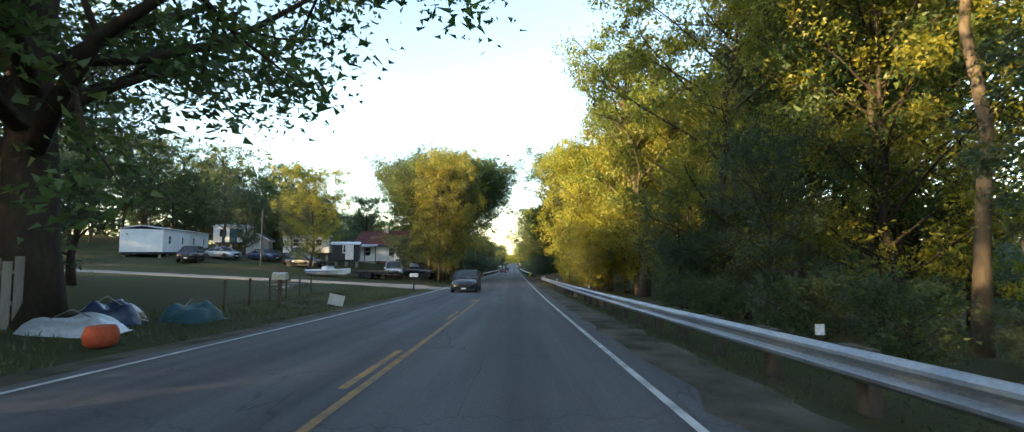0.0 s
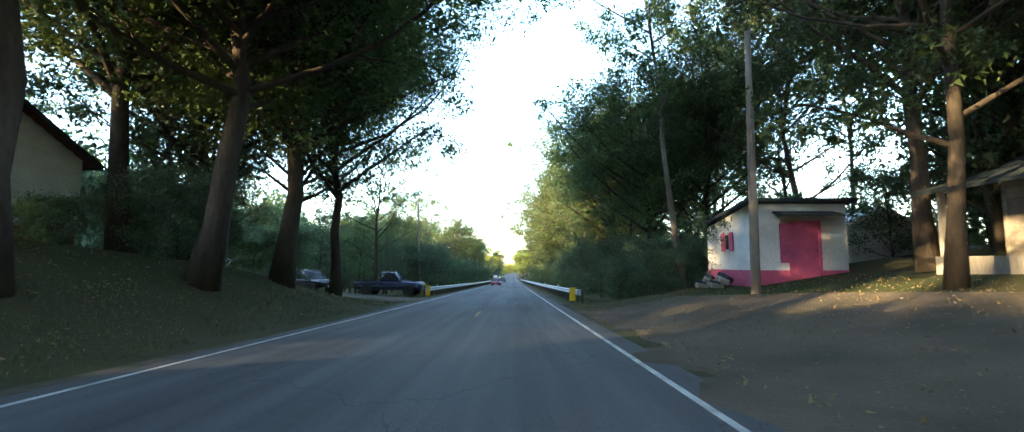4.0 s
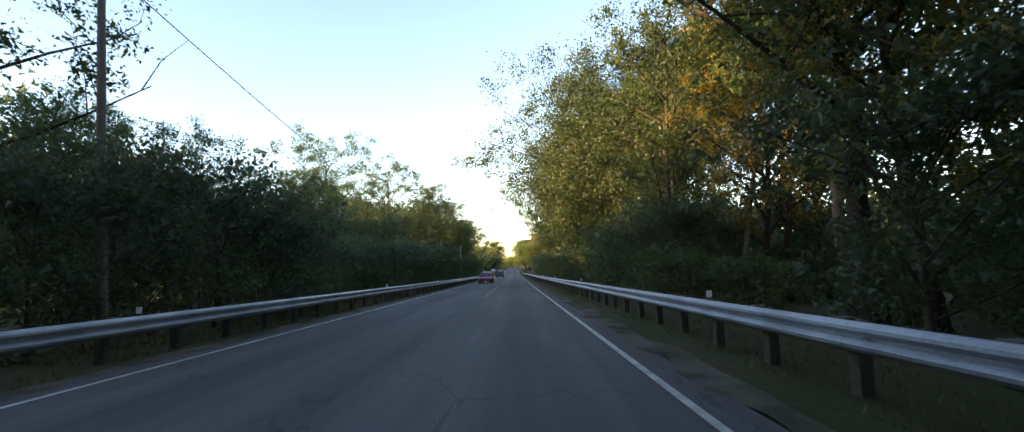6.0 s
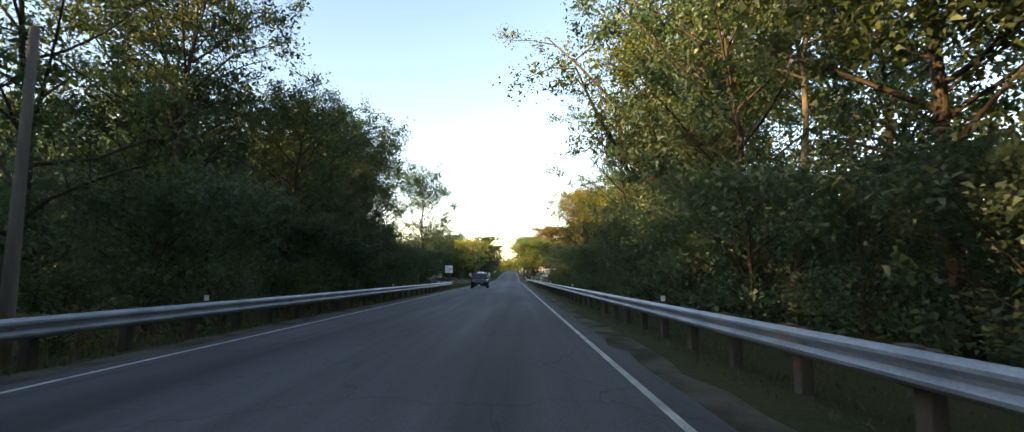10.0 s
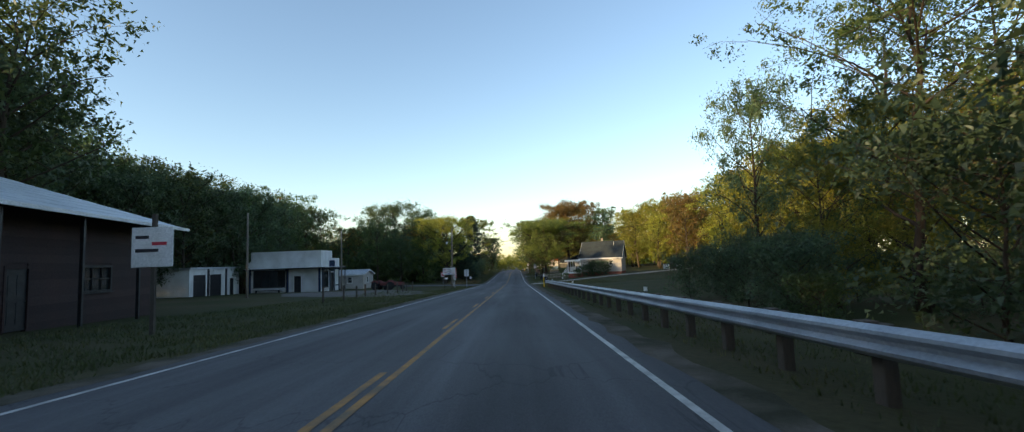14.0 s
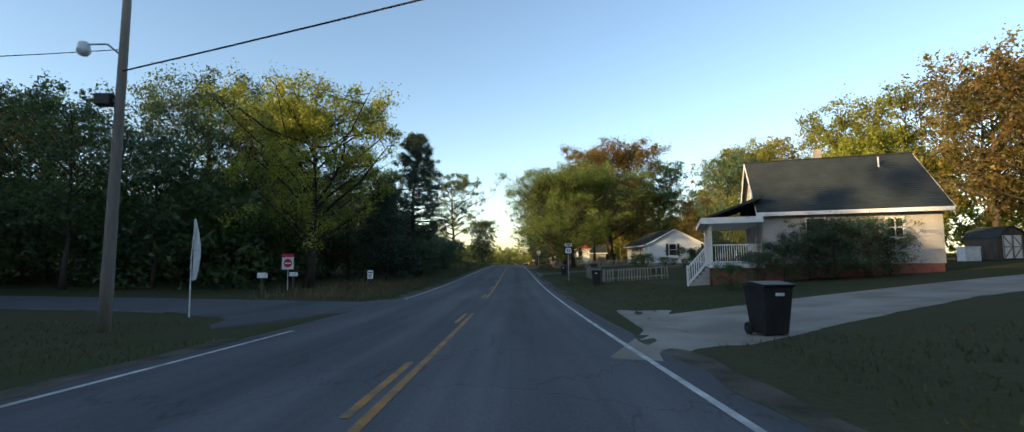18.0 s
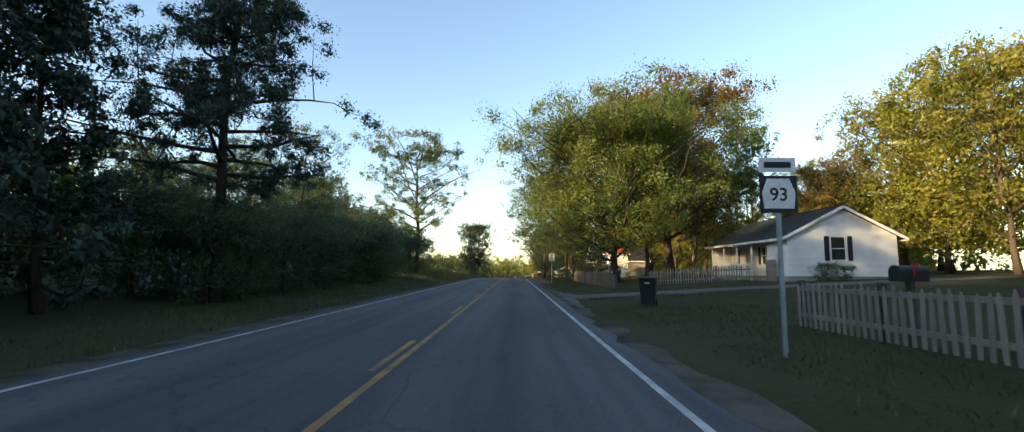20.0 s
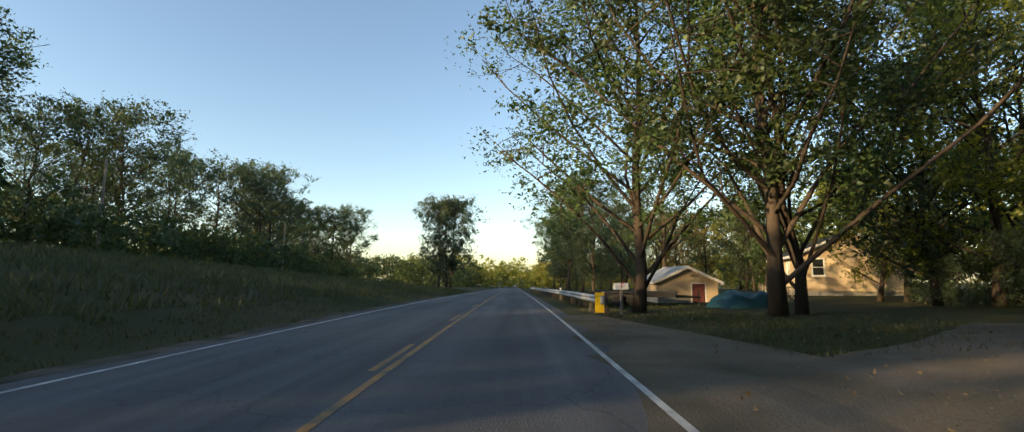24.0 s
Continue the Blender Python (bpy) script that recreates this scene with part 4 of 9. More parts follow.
# extra row, added so its shadow covers the grey house
belt(73, 308, 337, -48, -41, 10, ["dark_tree", "forest_tree"], lo=0.85, hi=1.05, group="wood behind the yards")
belt(59, 346, 378, -64, -42, 14, ["dark_tree", "forest_tree"], lo=0.85, hi=1.1, group="wood behind the yards")
belt(19, 292, 350, -70, -50, 26, ["dark_tree", "forest_tree", "autumn_tree", "forest_tree"], lo=0.95, hi=1.25, group="wood behind the yards")
belt(38, 336, 376, -40, -17, 20, ["dark_tree", "forest_tree", "autumn_tree", "airy_tree"], lo=0.6, hi=0.85, group="wood behind the yards", clear=((-60, -16, 336, 352),))
plant("spreading_golden_tree", -14.6, 357.5, 0.86, 0, label="large yellow-green tree at the side-road corner")
# trees added to keep evening sun off the white house
for x, y, s in ((-16.0, 370.5, 0.7), (-19.0, 373.5, 0.5), (-22.5, 368.5, 1.05), (-27.0, 366.0, 1.15), (-31.5, 370.5, 1.1)):
    plant("dark_tree", x, y, s, label="dark tree behind the pines, added to shade the white house")
plant("pine_tree", -11.6, 367.0, 0.80, 0, wide=0.85)
plant("pine_tree", -12.6, 371.5, 0.9, 1, wide=0.85)
plant("tall_pine_tree", -11.0, 376.8, label="tall dark pine leaning over the bank")
# hedge and rise on the left
belt(20, 375, 402, -12.5, -10.4, 18, ["shrub"], lo=0.8, hi=1.05, group="hedge on the bank")
belt(39, 376, 390, -20, -13, 12, ["shrub"], lo=0.8, hi=1.15, group="hedge on the bank")
belt(69, 391, 403, -19, -13, 10, ["dark_tree", "forest_tree", "dark_tree"], lo=0.26, hi=0.36, group="hedge on the bank")
belt(21, 378, 440, -52, -30, 20, ["forest_tree", "dark_tree", "airy_tree", "dark_tree"], lo=0.55, hi=0.8, group="wood on the rise", clear=((-56, -28, 385, 398),))
belt(40, 446, 500, -58, -38, 18, ["dark_tree", "dark_tree", "forest_tree", "airy_tree"], lo=0.8, hi=1.1, group="wood on the rise")
belt(66, 500, 560, -58, -34, 16, ["dark_tree", "forest_tree", "dark_tree"], lo=0.8, hi=1.1, group="wood on the rise")
for x, y, k in ((-26.5, 420.0, 1.1), (-30.0, 416.5, 0.95), (-24.0, 407.0, 0.7)):
    plant("airy_tree", x, y, k, label="thin tree standing above the hedge")
plant("layered_tree", -12.5, 422.7, label="wide airy tree with pale green leaves at the field corner")
belt(41, 403, 421, -17, -11.4, 15, ["shrub"], lo=0.95, hi=1.45, group="hedge on the bank", clear=((-18, -10, 408.5, 413.5),))
for x, y in ((-13.2, 530.0), (-14.8, 531.2), (-12.6, 532.0)):
    plant("back_dark_tree", x, y, 1.15, wide=0.9, label="big dense tree beside the road ahead")
for x, y, k in ((-20.0, 163.0, 1.0), (-20.0, 176.0, 0.85), (-20.5, 194.0, 1.25)):
    plant("airy_tree", x, y, k * 1.2)
plant("shade_tree", -14.2, 102.8, 0.95, 0, label="tall dark shade tree above the parked truck")
# right side among the houses
plant("lime_shade_tree", 9.0, 404.0, 0.88, 0, wide=1.1)
plant("spreading_autumn_tree", 17.2, 415.0, 1.38, 0, label="tall tree turning gold behind the fence")
plant("autumn_tree", 13.2, 409.5, 1.05, 1)
plant("overhanging_tree", 8.0, 407.4, 0.82, 0, wide=0.88, label="green shade tree whose boughs hang over the road")
plant("shrub", 12.6, 428.6, 0.78, label="rank vine-covered shrub between kiosk and garage")
for x, y, k in ((11.3, 423.6, 0.32), (12.8, 423.4, 0.4), (14.2, 423.2, 0.36), (11.5, 426.6, 0.3)):
    plant("low_bush", x, y, k, label="low weeds round the foot of the kiosk")
plant("many_stemmed_tree", 9.0, 447.5, 1.05, 0, wide=1.25, label="tall many-stemmed tree beside the dirt lot")
plant("many_stemmed_tree", 10.3, 448.4, 0.95, 1, turn=120)
plant("many_stemmed_tree", 5.6, 451.5, 1.02, 1, wide=1.25, turn=40)
for x, y, k in ((21.0, 452.0, 1.15), (25.5, 456.0, 1.2)):
    plant("golden_tree", x, y, k)
belt(70, 438.8, 444, 13, 19, 9, ["shrub"], lo=0.55, hi=0.85, group="undergrowth")
belt(47, 449, 458, 17.5, 24, 10, ["shrub", "shrub", "dark_tree"], lo=0.5, hi=0.9, group="undergrowth")
belt(48, 404, 420, 27, 36, 7, ["golden_tree", "autumn_tree"], lo=0.55, hi=0.7, group="wood behind the houses")
belt(22, 420, 446, 20, 34, 13, ["golden_tree", "autumn_tree", "slender_tree", "golden_tree"], lo=0.85, hi=1.1, group="wood behind the houses")
belt(23, 446, 478, 20, 40, 9, ["golden_tree", "dark_tree", "golden_tree"], lo=0.5, hi=0.7, group="wood behind the houses", clear=((17, 30, 460, 478),))
belt(72, 478, 540, 20, 40, 17, ["forest_tree", "golden_tree", "dark_tree", "autumn_tree"], lo=0.7, hi=0.95, group="wood behind the houses")
belt(42, 470, 540, 6.5, 14, 16, ["forest_tree", "dark_tree", "shrub"], lo=0.6, hi=0.9, group="roadside wood")
for x, s in ((11.4, 0.4), (12.5, 0.5), (13.5, 0.62), (14.6, 0.74), (15.7, 0.68), (16.6, 0.5)):
    y = 347.1 - (x - 12.2) * 0.322
    plant("shrub", x, y, s, label="dark clipped shrub in front of the grey house")
for x, y, s in ((9.0, 344.8, 0.6), (19.4, 390.3, 0.6), (20.6, 390.4, 0.5), (13.0, 361, 1.1), (15.5, 363, 1.2), (10.5, 366, 1.0), (18.0, 360, 1.2)):
    plant("low_bush", x, y, s)
for x, y, s in ((7.4, 414.2, 0.42), (8.6, 414.6, 0.4), (9.8, 414.8, 0.42), (11.0, 415.0, 0.4), (5.2, 413.6, 0.4)):
    plant("shrub", x, y, s, label="low hedge shrub at the end of the picket fence")
plant("dark_tree", 20.5, 372.0, 0.7)
plant("forest_tree", 12.0, 470.0, 0.8)
# distance
far_wood("far_wood", 31, -30, 275, 26, 60, 8, 1300, L_DEEP, "deep wood behind the roadside trees", per=60)
# near end extended and height raised to shade the right-hand wood
far_wood("far_wood", 32, 96, 240, -75, -40, 22, 2500, L_DEEP, "deep wood behind the roadside trees", per=60)
far_wood("far_wood", 42, 106, 262, 14.5, 30, 9.5, 1600, L_DEEP, "dark thicket inside the wood", clump=1.6, per=60, size=0.38)
far_wood("far_wood", 33, -40, 110, -120, -66, 24, 1300, L_DEEP, "wooded hill behind the trailers", per=60)
far_wood("far_wood", 34, 230, 380, -110, -50, 19, 1500, L_DEEP, "dark wood behind the yards", per=60)
far_wood("far_wood", 38, 380, 580, -120, -54, 10, 1300, L_GREEN, "wood along the rise", per=60)
far_wood("far_wood", 41, 353, 378, -50, -17, 9, 600, L_GREEN, "dark wood beyond the side road", clump=1.7, per=70, size=0.34)
far_wood("far_wood", 43, 402, 530, -52, -29, 5.5, 700, L_GREEN, "thicket along the top of the field", clump=1.5, per=60, size=0.36)
far_wood("far_wood", 35, 270, 580, 40, 85, 17, 1700, L_YELLOW, "sunlit wood behind the lawns", per=60)
far_wood("far_wood", 39, 640, 720, -50, 50, 15, 900, L_YELLOW, "sunlit trees closing the road's far end", per=60)
far_wood("far_wood", 36, 580, 700, -90, -14, 12, 900, L_GREEN, "trees in the distance", per=50)
far_wood("far_wood", 37, 580, 700, 9, 90, 13, 900, L_YELLOW, "sunlit trees in the distance", per=50)

# ---- guardrails ----
def guardrail(y0, y1, x, face, label, start_panel=False, end_panel=False, panel_out=0.12, lift=0.0):
    """W-beam rail on posts; face: -1 where the road lies to its left, 1 to its right."""
    ob = thing("guardrail", pose(x, y0, float(road_z(y0)) + lift), label, "guardrail")
    prof = [(0.00, -0.155), (0.02, -0.150), (0.075, -0.105), (0.08, -0.07), (0.02, -0.02), (0.02, 0.02), (0.08, 0.07), (0.075, 0.105), (0.02, 0.150), (0.0, 0.155)]
    y, zb = y0, float(road_z(y0))
    while y < y1 - 0.5:
        e = min(y + 3.81, y1)
        g = Geo()
        ring = [(face * a + t, b) for t in (0.0,) for a, b in prof] + [(face * (a - 0.006), b) for a, b in reversed(prof)]
        n = len(ring)
        for yy in (y - 0.06, e):
            zz = float(road_z(yy)) - zb + 0.57
            g.v += [(a, yy - y0, b + zz) for a, b in ring]
        g.f = [(i, (i + 1) % n, (i + 1) % n + n, i + n) for i in range(n)] + [tuple(range(n)), tuple(range(2 * n - 1, n - 1, -1))]
        part("rail_beam", g, M_STEEL, ob)
        y += 3.81
    post, block = Geo().box(-0.075, 0.075, -0.09, 0.09, -0.8, 0.73).mesh("post", M_POST, 0.008), Geo().box(-0.075, 0.075, -0.09, 0.09, 0.40, 0.74).mesh("blockout", M_POST, 0.008)
    y = y0 + 0.5
    while y < y1:
        zz = float(road_z(y)) - zb
        for name, me, dx in (("post", post, -face * 0.235), ("blockout", block, -face * 0.08)):
            p = part(name, me, None, ob)
            p.location = (dx, y - y0, zz - (0.03 if name == "post" else 0.0))
        y += 1.905
    tab = Geo().box(-0.05, 0.05, -0.01, 0.01, 0.75, 0.87).mesh("reflector", M_WHITE_PLASTIC)
    for y in np.arange(y0 + (154.0 - y0) % 18.5, y1, 18.5):
        p = part("reflector", tab, None, ob, "white reflector tab")
        p.location = (-face * 0.2, y - y0, float(road_z(y)) - zb)
    for end, use in ((y0, start_panel), (y1, end_panel)):
        if use:
            zz = float(road_z(end)) - zb
            p = part("marker_panel", Geo().box(-0.17, 0.17, -0.012, 0.012, 0.12, 0.86), M_YELLOW_PLASTIC, ob, "yellow reflective end panel", bevel=0.004)
            p.location = (face * panel_out, end - y0 - 0.12, zz)
    for end in (y0, y1):
        zz = float(road_z(end)) - zb
        p = part("end_shoe", Geo().lathe([(0.11, 0.42), (0.115, 0.43), (0.115, 0.73), (0.11, 0.74)], 12), M_STEEL, ob, "rounded steel end piece", smooth=False)
        p.location = (face * 0.02, end - y0 + (-0.05 if end == y0 else 0.05), zz)
    return ob


RAIL_R, RAIL_L = 3.3, -6.9
guardrail(-20, 62, RAIL_R, -1, "galvanised steel guardrail on wooden posts", False, False, lift=-0.14)
guardrail(101, 309.4, RAIL_R, -1, "galvanised steel guardrail with a yellow end panel", True, panel_out=0.4)
guardrail(110, 236, RAIL_L, 1, "galvanised steel guardrail with a yellow end panel", True)
guardrail(449, 530, RAIL_R, -1, "galvanised steel guardrail with a yellow end panel", True)

# ---- building parts ----
def sheet(u0, u1, z0, z1, y0, y1, openings=()):
    """A wall slab with openings cut through it, as one connected mesh."""
    us = sorted({u0, u1} | {min(max(o[k], u0), u1) for o in openings for k in (0, 1)})
    zs = sorted({z0, z1} | {min(max(o[k], z0), z1) for o in openings for k in (2, 3)})
    cells = {(i, j) for i in range(len(us) - 1) for j in range(len(zs) - 1)
             if not any(o[0] < (us[i] + us[i + 1]) / 2 < o[1] and o[2] < (zs[j] + zs[j + 1]) / 2 < o[3] for o in openings)}
    g, seen = Geo(), {}

    def vert(i, j, k):
        if (i, j, k) not in seen:
            seen[(i, j, k)] = len(g.v)
            g.v.append((us[i], (y0, y1)[k], zs[j]))
        return seen[(i, j, k)]

    for i, j in sorted(cells):
        for k in (0, 1):
            q = (vert(i, j, k), vert(i + 1, j, k), vert(i + 1, j + 1, k), vert(i, j + 1, k))
            g.f.append(q if k == 0 else q[::-1])
        for di, dj, a, b in ((-1, 0, (i, j + 1), (i, j)), (1, 0, (i + 1, j), (i + 1, j + 1)), (0, -1, (i, j), (i + 1, j)), (0, 1, (i + 1, j + 1), (i, j + 1))):
            if (i + di, j + dj) not in cells:
                g.f.append((vert(*b, 0), vert(*a, 0), vert(*a, 1), vert(*b, 1)))
    return g


def board_wall(name, parent, m, u0, u1, z0, z1, mat, openings=(), board=0.19, thick=0.14, gable=0.0, lap=0.012, label=""):
    """A wall in its own plane (u across, z up, outer face towards -y) with real openings; lapped boards nailed on where lap is set, and an optional gable."""
    plain = lap <= 0.005 or board > 0.35
    front = 0.0 if plain else 0.025
    ob = None
    if z1 - z0 > 0.05:
        ob = part(name, sheet(u0, u1, z0, z1, front, thick, openings), mat, parent, label)
        ob.matrix_basis = m
    if gable:
        gb = part("gable", Geo().prism([(u0, z1), (u1, z1), ((u0 + u1) / 2, z1 + gable)], "y", front, thick - 0.01), mat, ob or parent, label)
        if not ob:
            gb.matrix_basis, ob = m, gb
    if plain:
        return ob
    bands = [(z0 + (z1 - z0) * i / n, z0 + (z1 - z0) * (i + 1) / n) for n in [max(1, round((z1 - z0) / board))] for i in range(n)] if z1 - z0 > 0.05 else []
    bands += [(z1 + gable * i / n, z1 + gable * (i + 1) / n) for n in [max(1, round(gable / board))] for i in range(n)] if gable else []
    for a, b in bands:
        spans = [(u0, u1)]
        if a >= z1 - 1e-6:
            k = (b - z1) / gable * (u1 - u0) / 2
            spans = [(u0 + k, u1 - k)]
        for o in openings:
            if o[2] < b - 0.02 and o[3] > a + 0.02:
                spans = [q for p in spans for q in ((p[0], min(p[1], o[0])), (max(p[0], o[1]), p[1])) if q[1] - q[0] > 0.02]
        for p in spans:
            if p[1] - p[0] > 0.05:
                part("board", Geo().prism([(-lap, a), (front + 0.004, a), (front + 0.004, b), (0.004, b)], "x", p[0], p[1]), mat, ob)
    return ob


def frame_ring(u0, u1, z0, z1, t, y0, y1):
    """A rectangular frame of width t as one mesh."""
    g = Geo()
    for y in (y0, y1):
        g.v += [(u0, y, z0), (u1, y, z0), (u1, y, z1), (u0, y, z1), (u0 + t, y, z0 + t), (u1 - t, y, z0 + t), (u1 - t, y, z1 - t), (u0 + t, y, z1 - t)]
    for i in range(4):
        j = (i + 1) % 4
        g.f += [(i, j, 4 + j, 4 + i), (8 + j, 8 + i, 12 + i, 12 + j), (j, i, 8 + i, 8 + j), (4 + i, 4 + j, 12 + j, 12 + i)]
    return g


def window_part(parent, m, u, z, w, h, frame_mat=None, cols=1, rows=2, shutters=None, sill=True):
    """A framed window with panes set back in its opening."""
    fm = frame_mat or M_WHITE_PAINT
    t = 0.07
    win = part("window", frame_ring(u - 0.03, u + w + 0.03, z - 0.03, z + h + 0.03, t + 0.03, -0.035, 0.07), fm, parent)
    win.matrix_basis = m
    for i in range(1, cols):
        part("muntin", Geo().box(u + w * i / cols - 0.02, u + w * i / cols + 0.02, 0.0, 0.05, z + t, z + h - t), fm, win)
    for i in range(1, rows):
        part("muntin", Geo().box(u + t, u + w - t, 0.003, 0.047, z + h * i / rows - 0.025, z + h * i / rows + 0.025), fm, win)
    for i in range(cols):
        for j in range(rows):
            part("pane", Geo().box(u + t * 0.5 + (w - t) * i / cols, u + t * 0.5 + (w - t) * (i + 1) / cols, 0.055, 0.063, z + t * 0.5 + (h - t) * j / rows, z + t * 0.5 + (h - t) * (j + 1) / rows), M_GLASS_DARK, win, "dark window pane")
    if sill:
        part("sill", Geo().box(u - 0.08, u + w + 0.08, -0.09, -0.036, z - 0.06, z - 0.01), fm, win)
    if shutters:
        for s in (u - 0.38, u + w + 0.08):
            part("shutter", frame_ring(s, s + 0.30, z, z + h, 0.04, -0.055, -0.018), shutters, win, "dark louvred shutter")
            part("shutter_panel", Geo().box(s + 0.04, s + 0.26, -0.042, -0.02, z + 0.04, z + h - 0.04), shutters, win)
    return win


def door_part(parent, m, u, z, w, h, mat, label="", knob=True, frame_mat=None):
    g = Geo().box(u, u + w, 0.02, 0.07, z, z + h)
    for a, b in ((0.12, 0.45), (0.55, 0.9)):
        g.box(u + w * 0.14, u + w * 0.46, 0.008, 0.02, z + h * a, z + h * b).box(u + w * 0.54, u + w * 0.86, 0.008, 0.02, z + h * a, z + h * b)
    d = part("door", g, mat, parent, label)
    d.matrix_basis = m
    part("door_frame", Geo().box(u - 0.09, u, -0.035, 0.1, z, z + h + 0.09).box(u + w, u + w + 0.09, -0.035, 0.1, z, z + h + 0.09).box(u, u + w, -0.035, 0.1, z + h, z + h + 0.09), frame_mat or M_WHITE_PAINT, d)
    if knob:
        part("handle", Geo().lathe([(0.0, -0.05), (0.03, -0.045), (0.035, -0.02), (0.012, -0.005), (0.012, 0.02)], 10, "y", (u + w * 0.9, 0.0, z + h * 0.46)), M_CHROME, d, "small metal door knob")
    return d


def roof_slope(name, parent, mat, a, b, c, d, course=0.2, thick=0.10, label=""):
    """One slope of a roof in overlapping courses: a-b is the eave, d-c the ridge."""
    a, b, c, d = (Vector(p) for p in (a, b, c, d))
    n = max(3, round((d - a).length / course))
    up = (b - a).cross(d - a).normalized()
    if up.z < 0:
        up = -up
    line = [(0.0, -thick)]
    for i in range(n):
        line += [(i / n, 0.022), ((i + 1) / n - 0.0005, 0.004)]
    line.append((1.0, -thick))
    k = len(line)
    g = Geo()
    g.v = [tuple(p.lerp(q, s) + up * o) for p, q in ((a, d), (b, c)) for s, o in line]
    g.f = [(i, (i + 1) % k, (i + 1) % k + k, i + k) for i in range(k)] + [tuple(range(k)), tuple(range(2 * k - 1, k - 1, -1))]
    return part(name, g, mat, parent, label)


def gable_roof(parent, mat, x0, x1, y0, y1, eave, ridge, axis="x", over=0.4, gable_over=0.3, trim=None, label=""):
    """Two slopes, a ridge cap and fascia boards. axis: the way the ridge runs."""
    if axis == "x":
        mid = (y0 + y1) / 2
        drop = (ridge - eave) / (mid - y0) * over
        a0, a1 = x0 - gable_over, x1 + gable_over
        e0, e1 = (y0 - over, eave - drop), (y1 + over, eave - drop)
        P = lambda u, q: (u, q[0], q[1])
    else:
        mid = (x0 + x1) / 2
        drop = (ridge - eave) / (mid - x0) * over
        a0, a1 = y0 - gable_over, y1 + gable_over
        e0, e1 = (x0 - over, eave - drop), (x1 + over, eave - drop)
        P = lambda u, q: (q[0], u, q[1])
    r = (mid, ridge)
    s = roof_slope("roof", parent, mat, P(a0, e0), P(a1, e0), P(a1, r), P(a0, r), label=label)
    roof_slope("roof", parent, mat, P(a0, e1), P(a1, e1), P(a1, r), P(a0, r), label=label)
    part("ridge_cap", Geo().beam(Vector(P(a0, r)) + Vector((0, 0, 0.01)), Vector(P(a1, r)) + Vector((0, 0, 0.01)), 0.2, 0.05), mat, s)
    tm = trim or M_WHITE_PAINT
    dz = Vector((0, 0, -0.1))
    for e in (e0, e1):
        part("fascia", Geo().beam(Vector(P(a0, e)) + dz, Vector(P(a1, e)) + dz, 0.04, 0.17), tm, parent)
    for u in (a0, a1):
        for e in (e0, e1):
            part("bargeboard", Geo().beam(Vector(P(u, e)) + dz, Vector(P(u, r)) + dz, 0.045, 0.18), tm, parent)
    return s


FRONT = Matrix.Identity(4)                                   # a wall whose outer face looks towards -y


def side_west(x, y):
    """For a wall whose outer face looks towards -x: u runs from the far end towards -y."""
    return pose(x, y, 0, 0, 0, -90)


def side_east(x, y):
    return pose(x, y, 0, 0, 0, 90)


def at_wall(y):
    return pose(0, y, 0)


def box_walls(parent, x0, x1, y0, y1, z0, z1, mat, front=(), west=(), east=(), back=(), board=0.19, gable=0.0, gable_ends=""):
    """Four walls; openings of the west wall are counted from its far end, those of the east wall from the near end."""
    t = 0.14
    board_wall("wall", parent, at_wall(y0), x0, x1, z0, z1, mat, front, board, gable=gable if "f" in gable_ends else 0)
    board_wall("wall", parent, pose(x1 + x0, y1, 0, 0, 0, 180), x0, x1, z0, z1, mat, back, board, gable=gable if "f" in gable_ends else 0)
    board_wall("wall", parent, side_west(x0, y1), t, y1 - y0 - t, z0, z1, mat, west, board)
    board_wall("wall", parent, side_east(x1, y0), t, y1 - y0 - t, z0, z1, mat, east, board)


def side_gables(parent, x0, x1, y0, y1, z1, gable, mat, west=(), board=0.19):
    """Gable triangles on the west and east ends."""
    board_wall("gable", parent, side_west(x0, y1), 0, y1 - y0, z1, z1 + 0.001, mat, west, board, gable=gable)
    board_wall("gable", parent, side_east(x1, y0), 0, y1 - y0, z1, z1 + 0.001, mat, (), board, gable=gable)


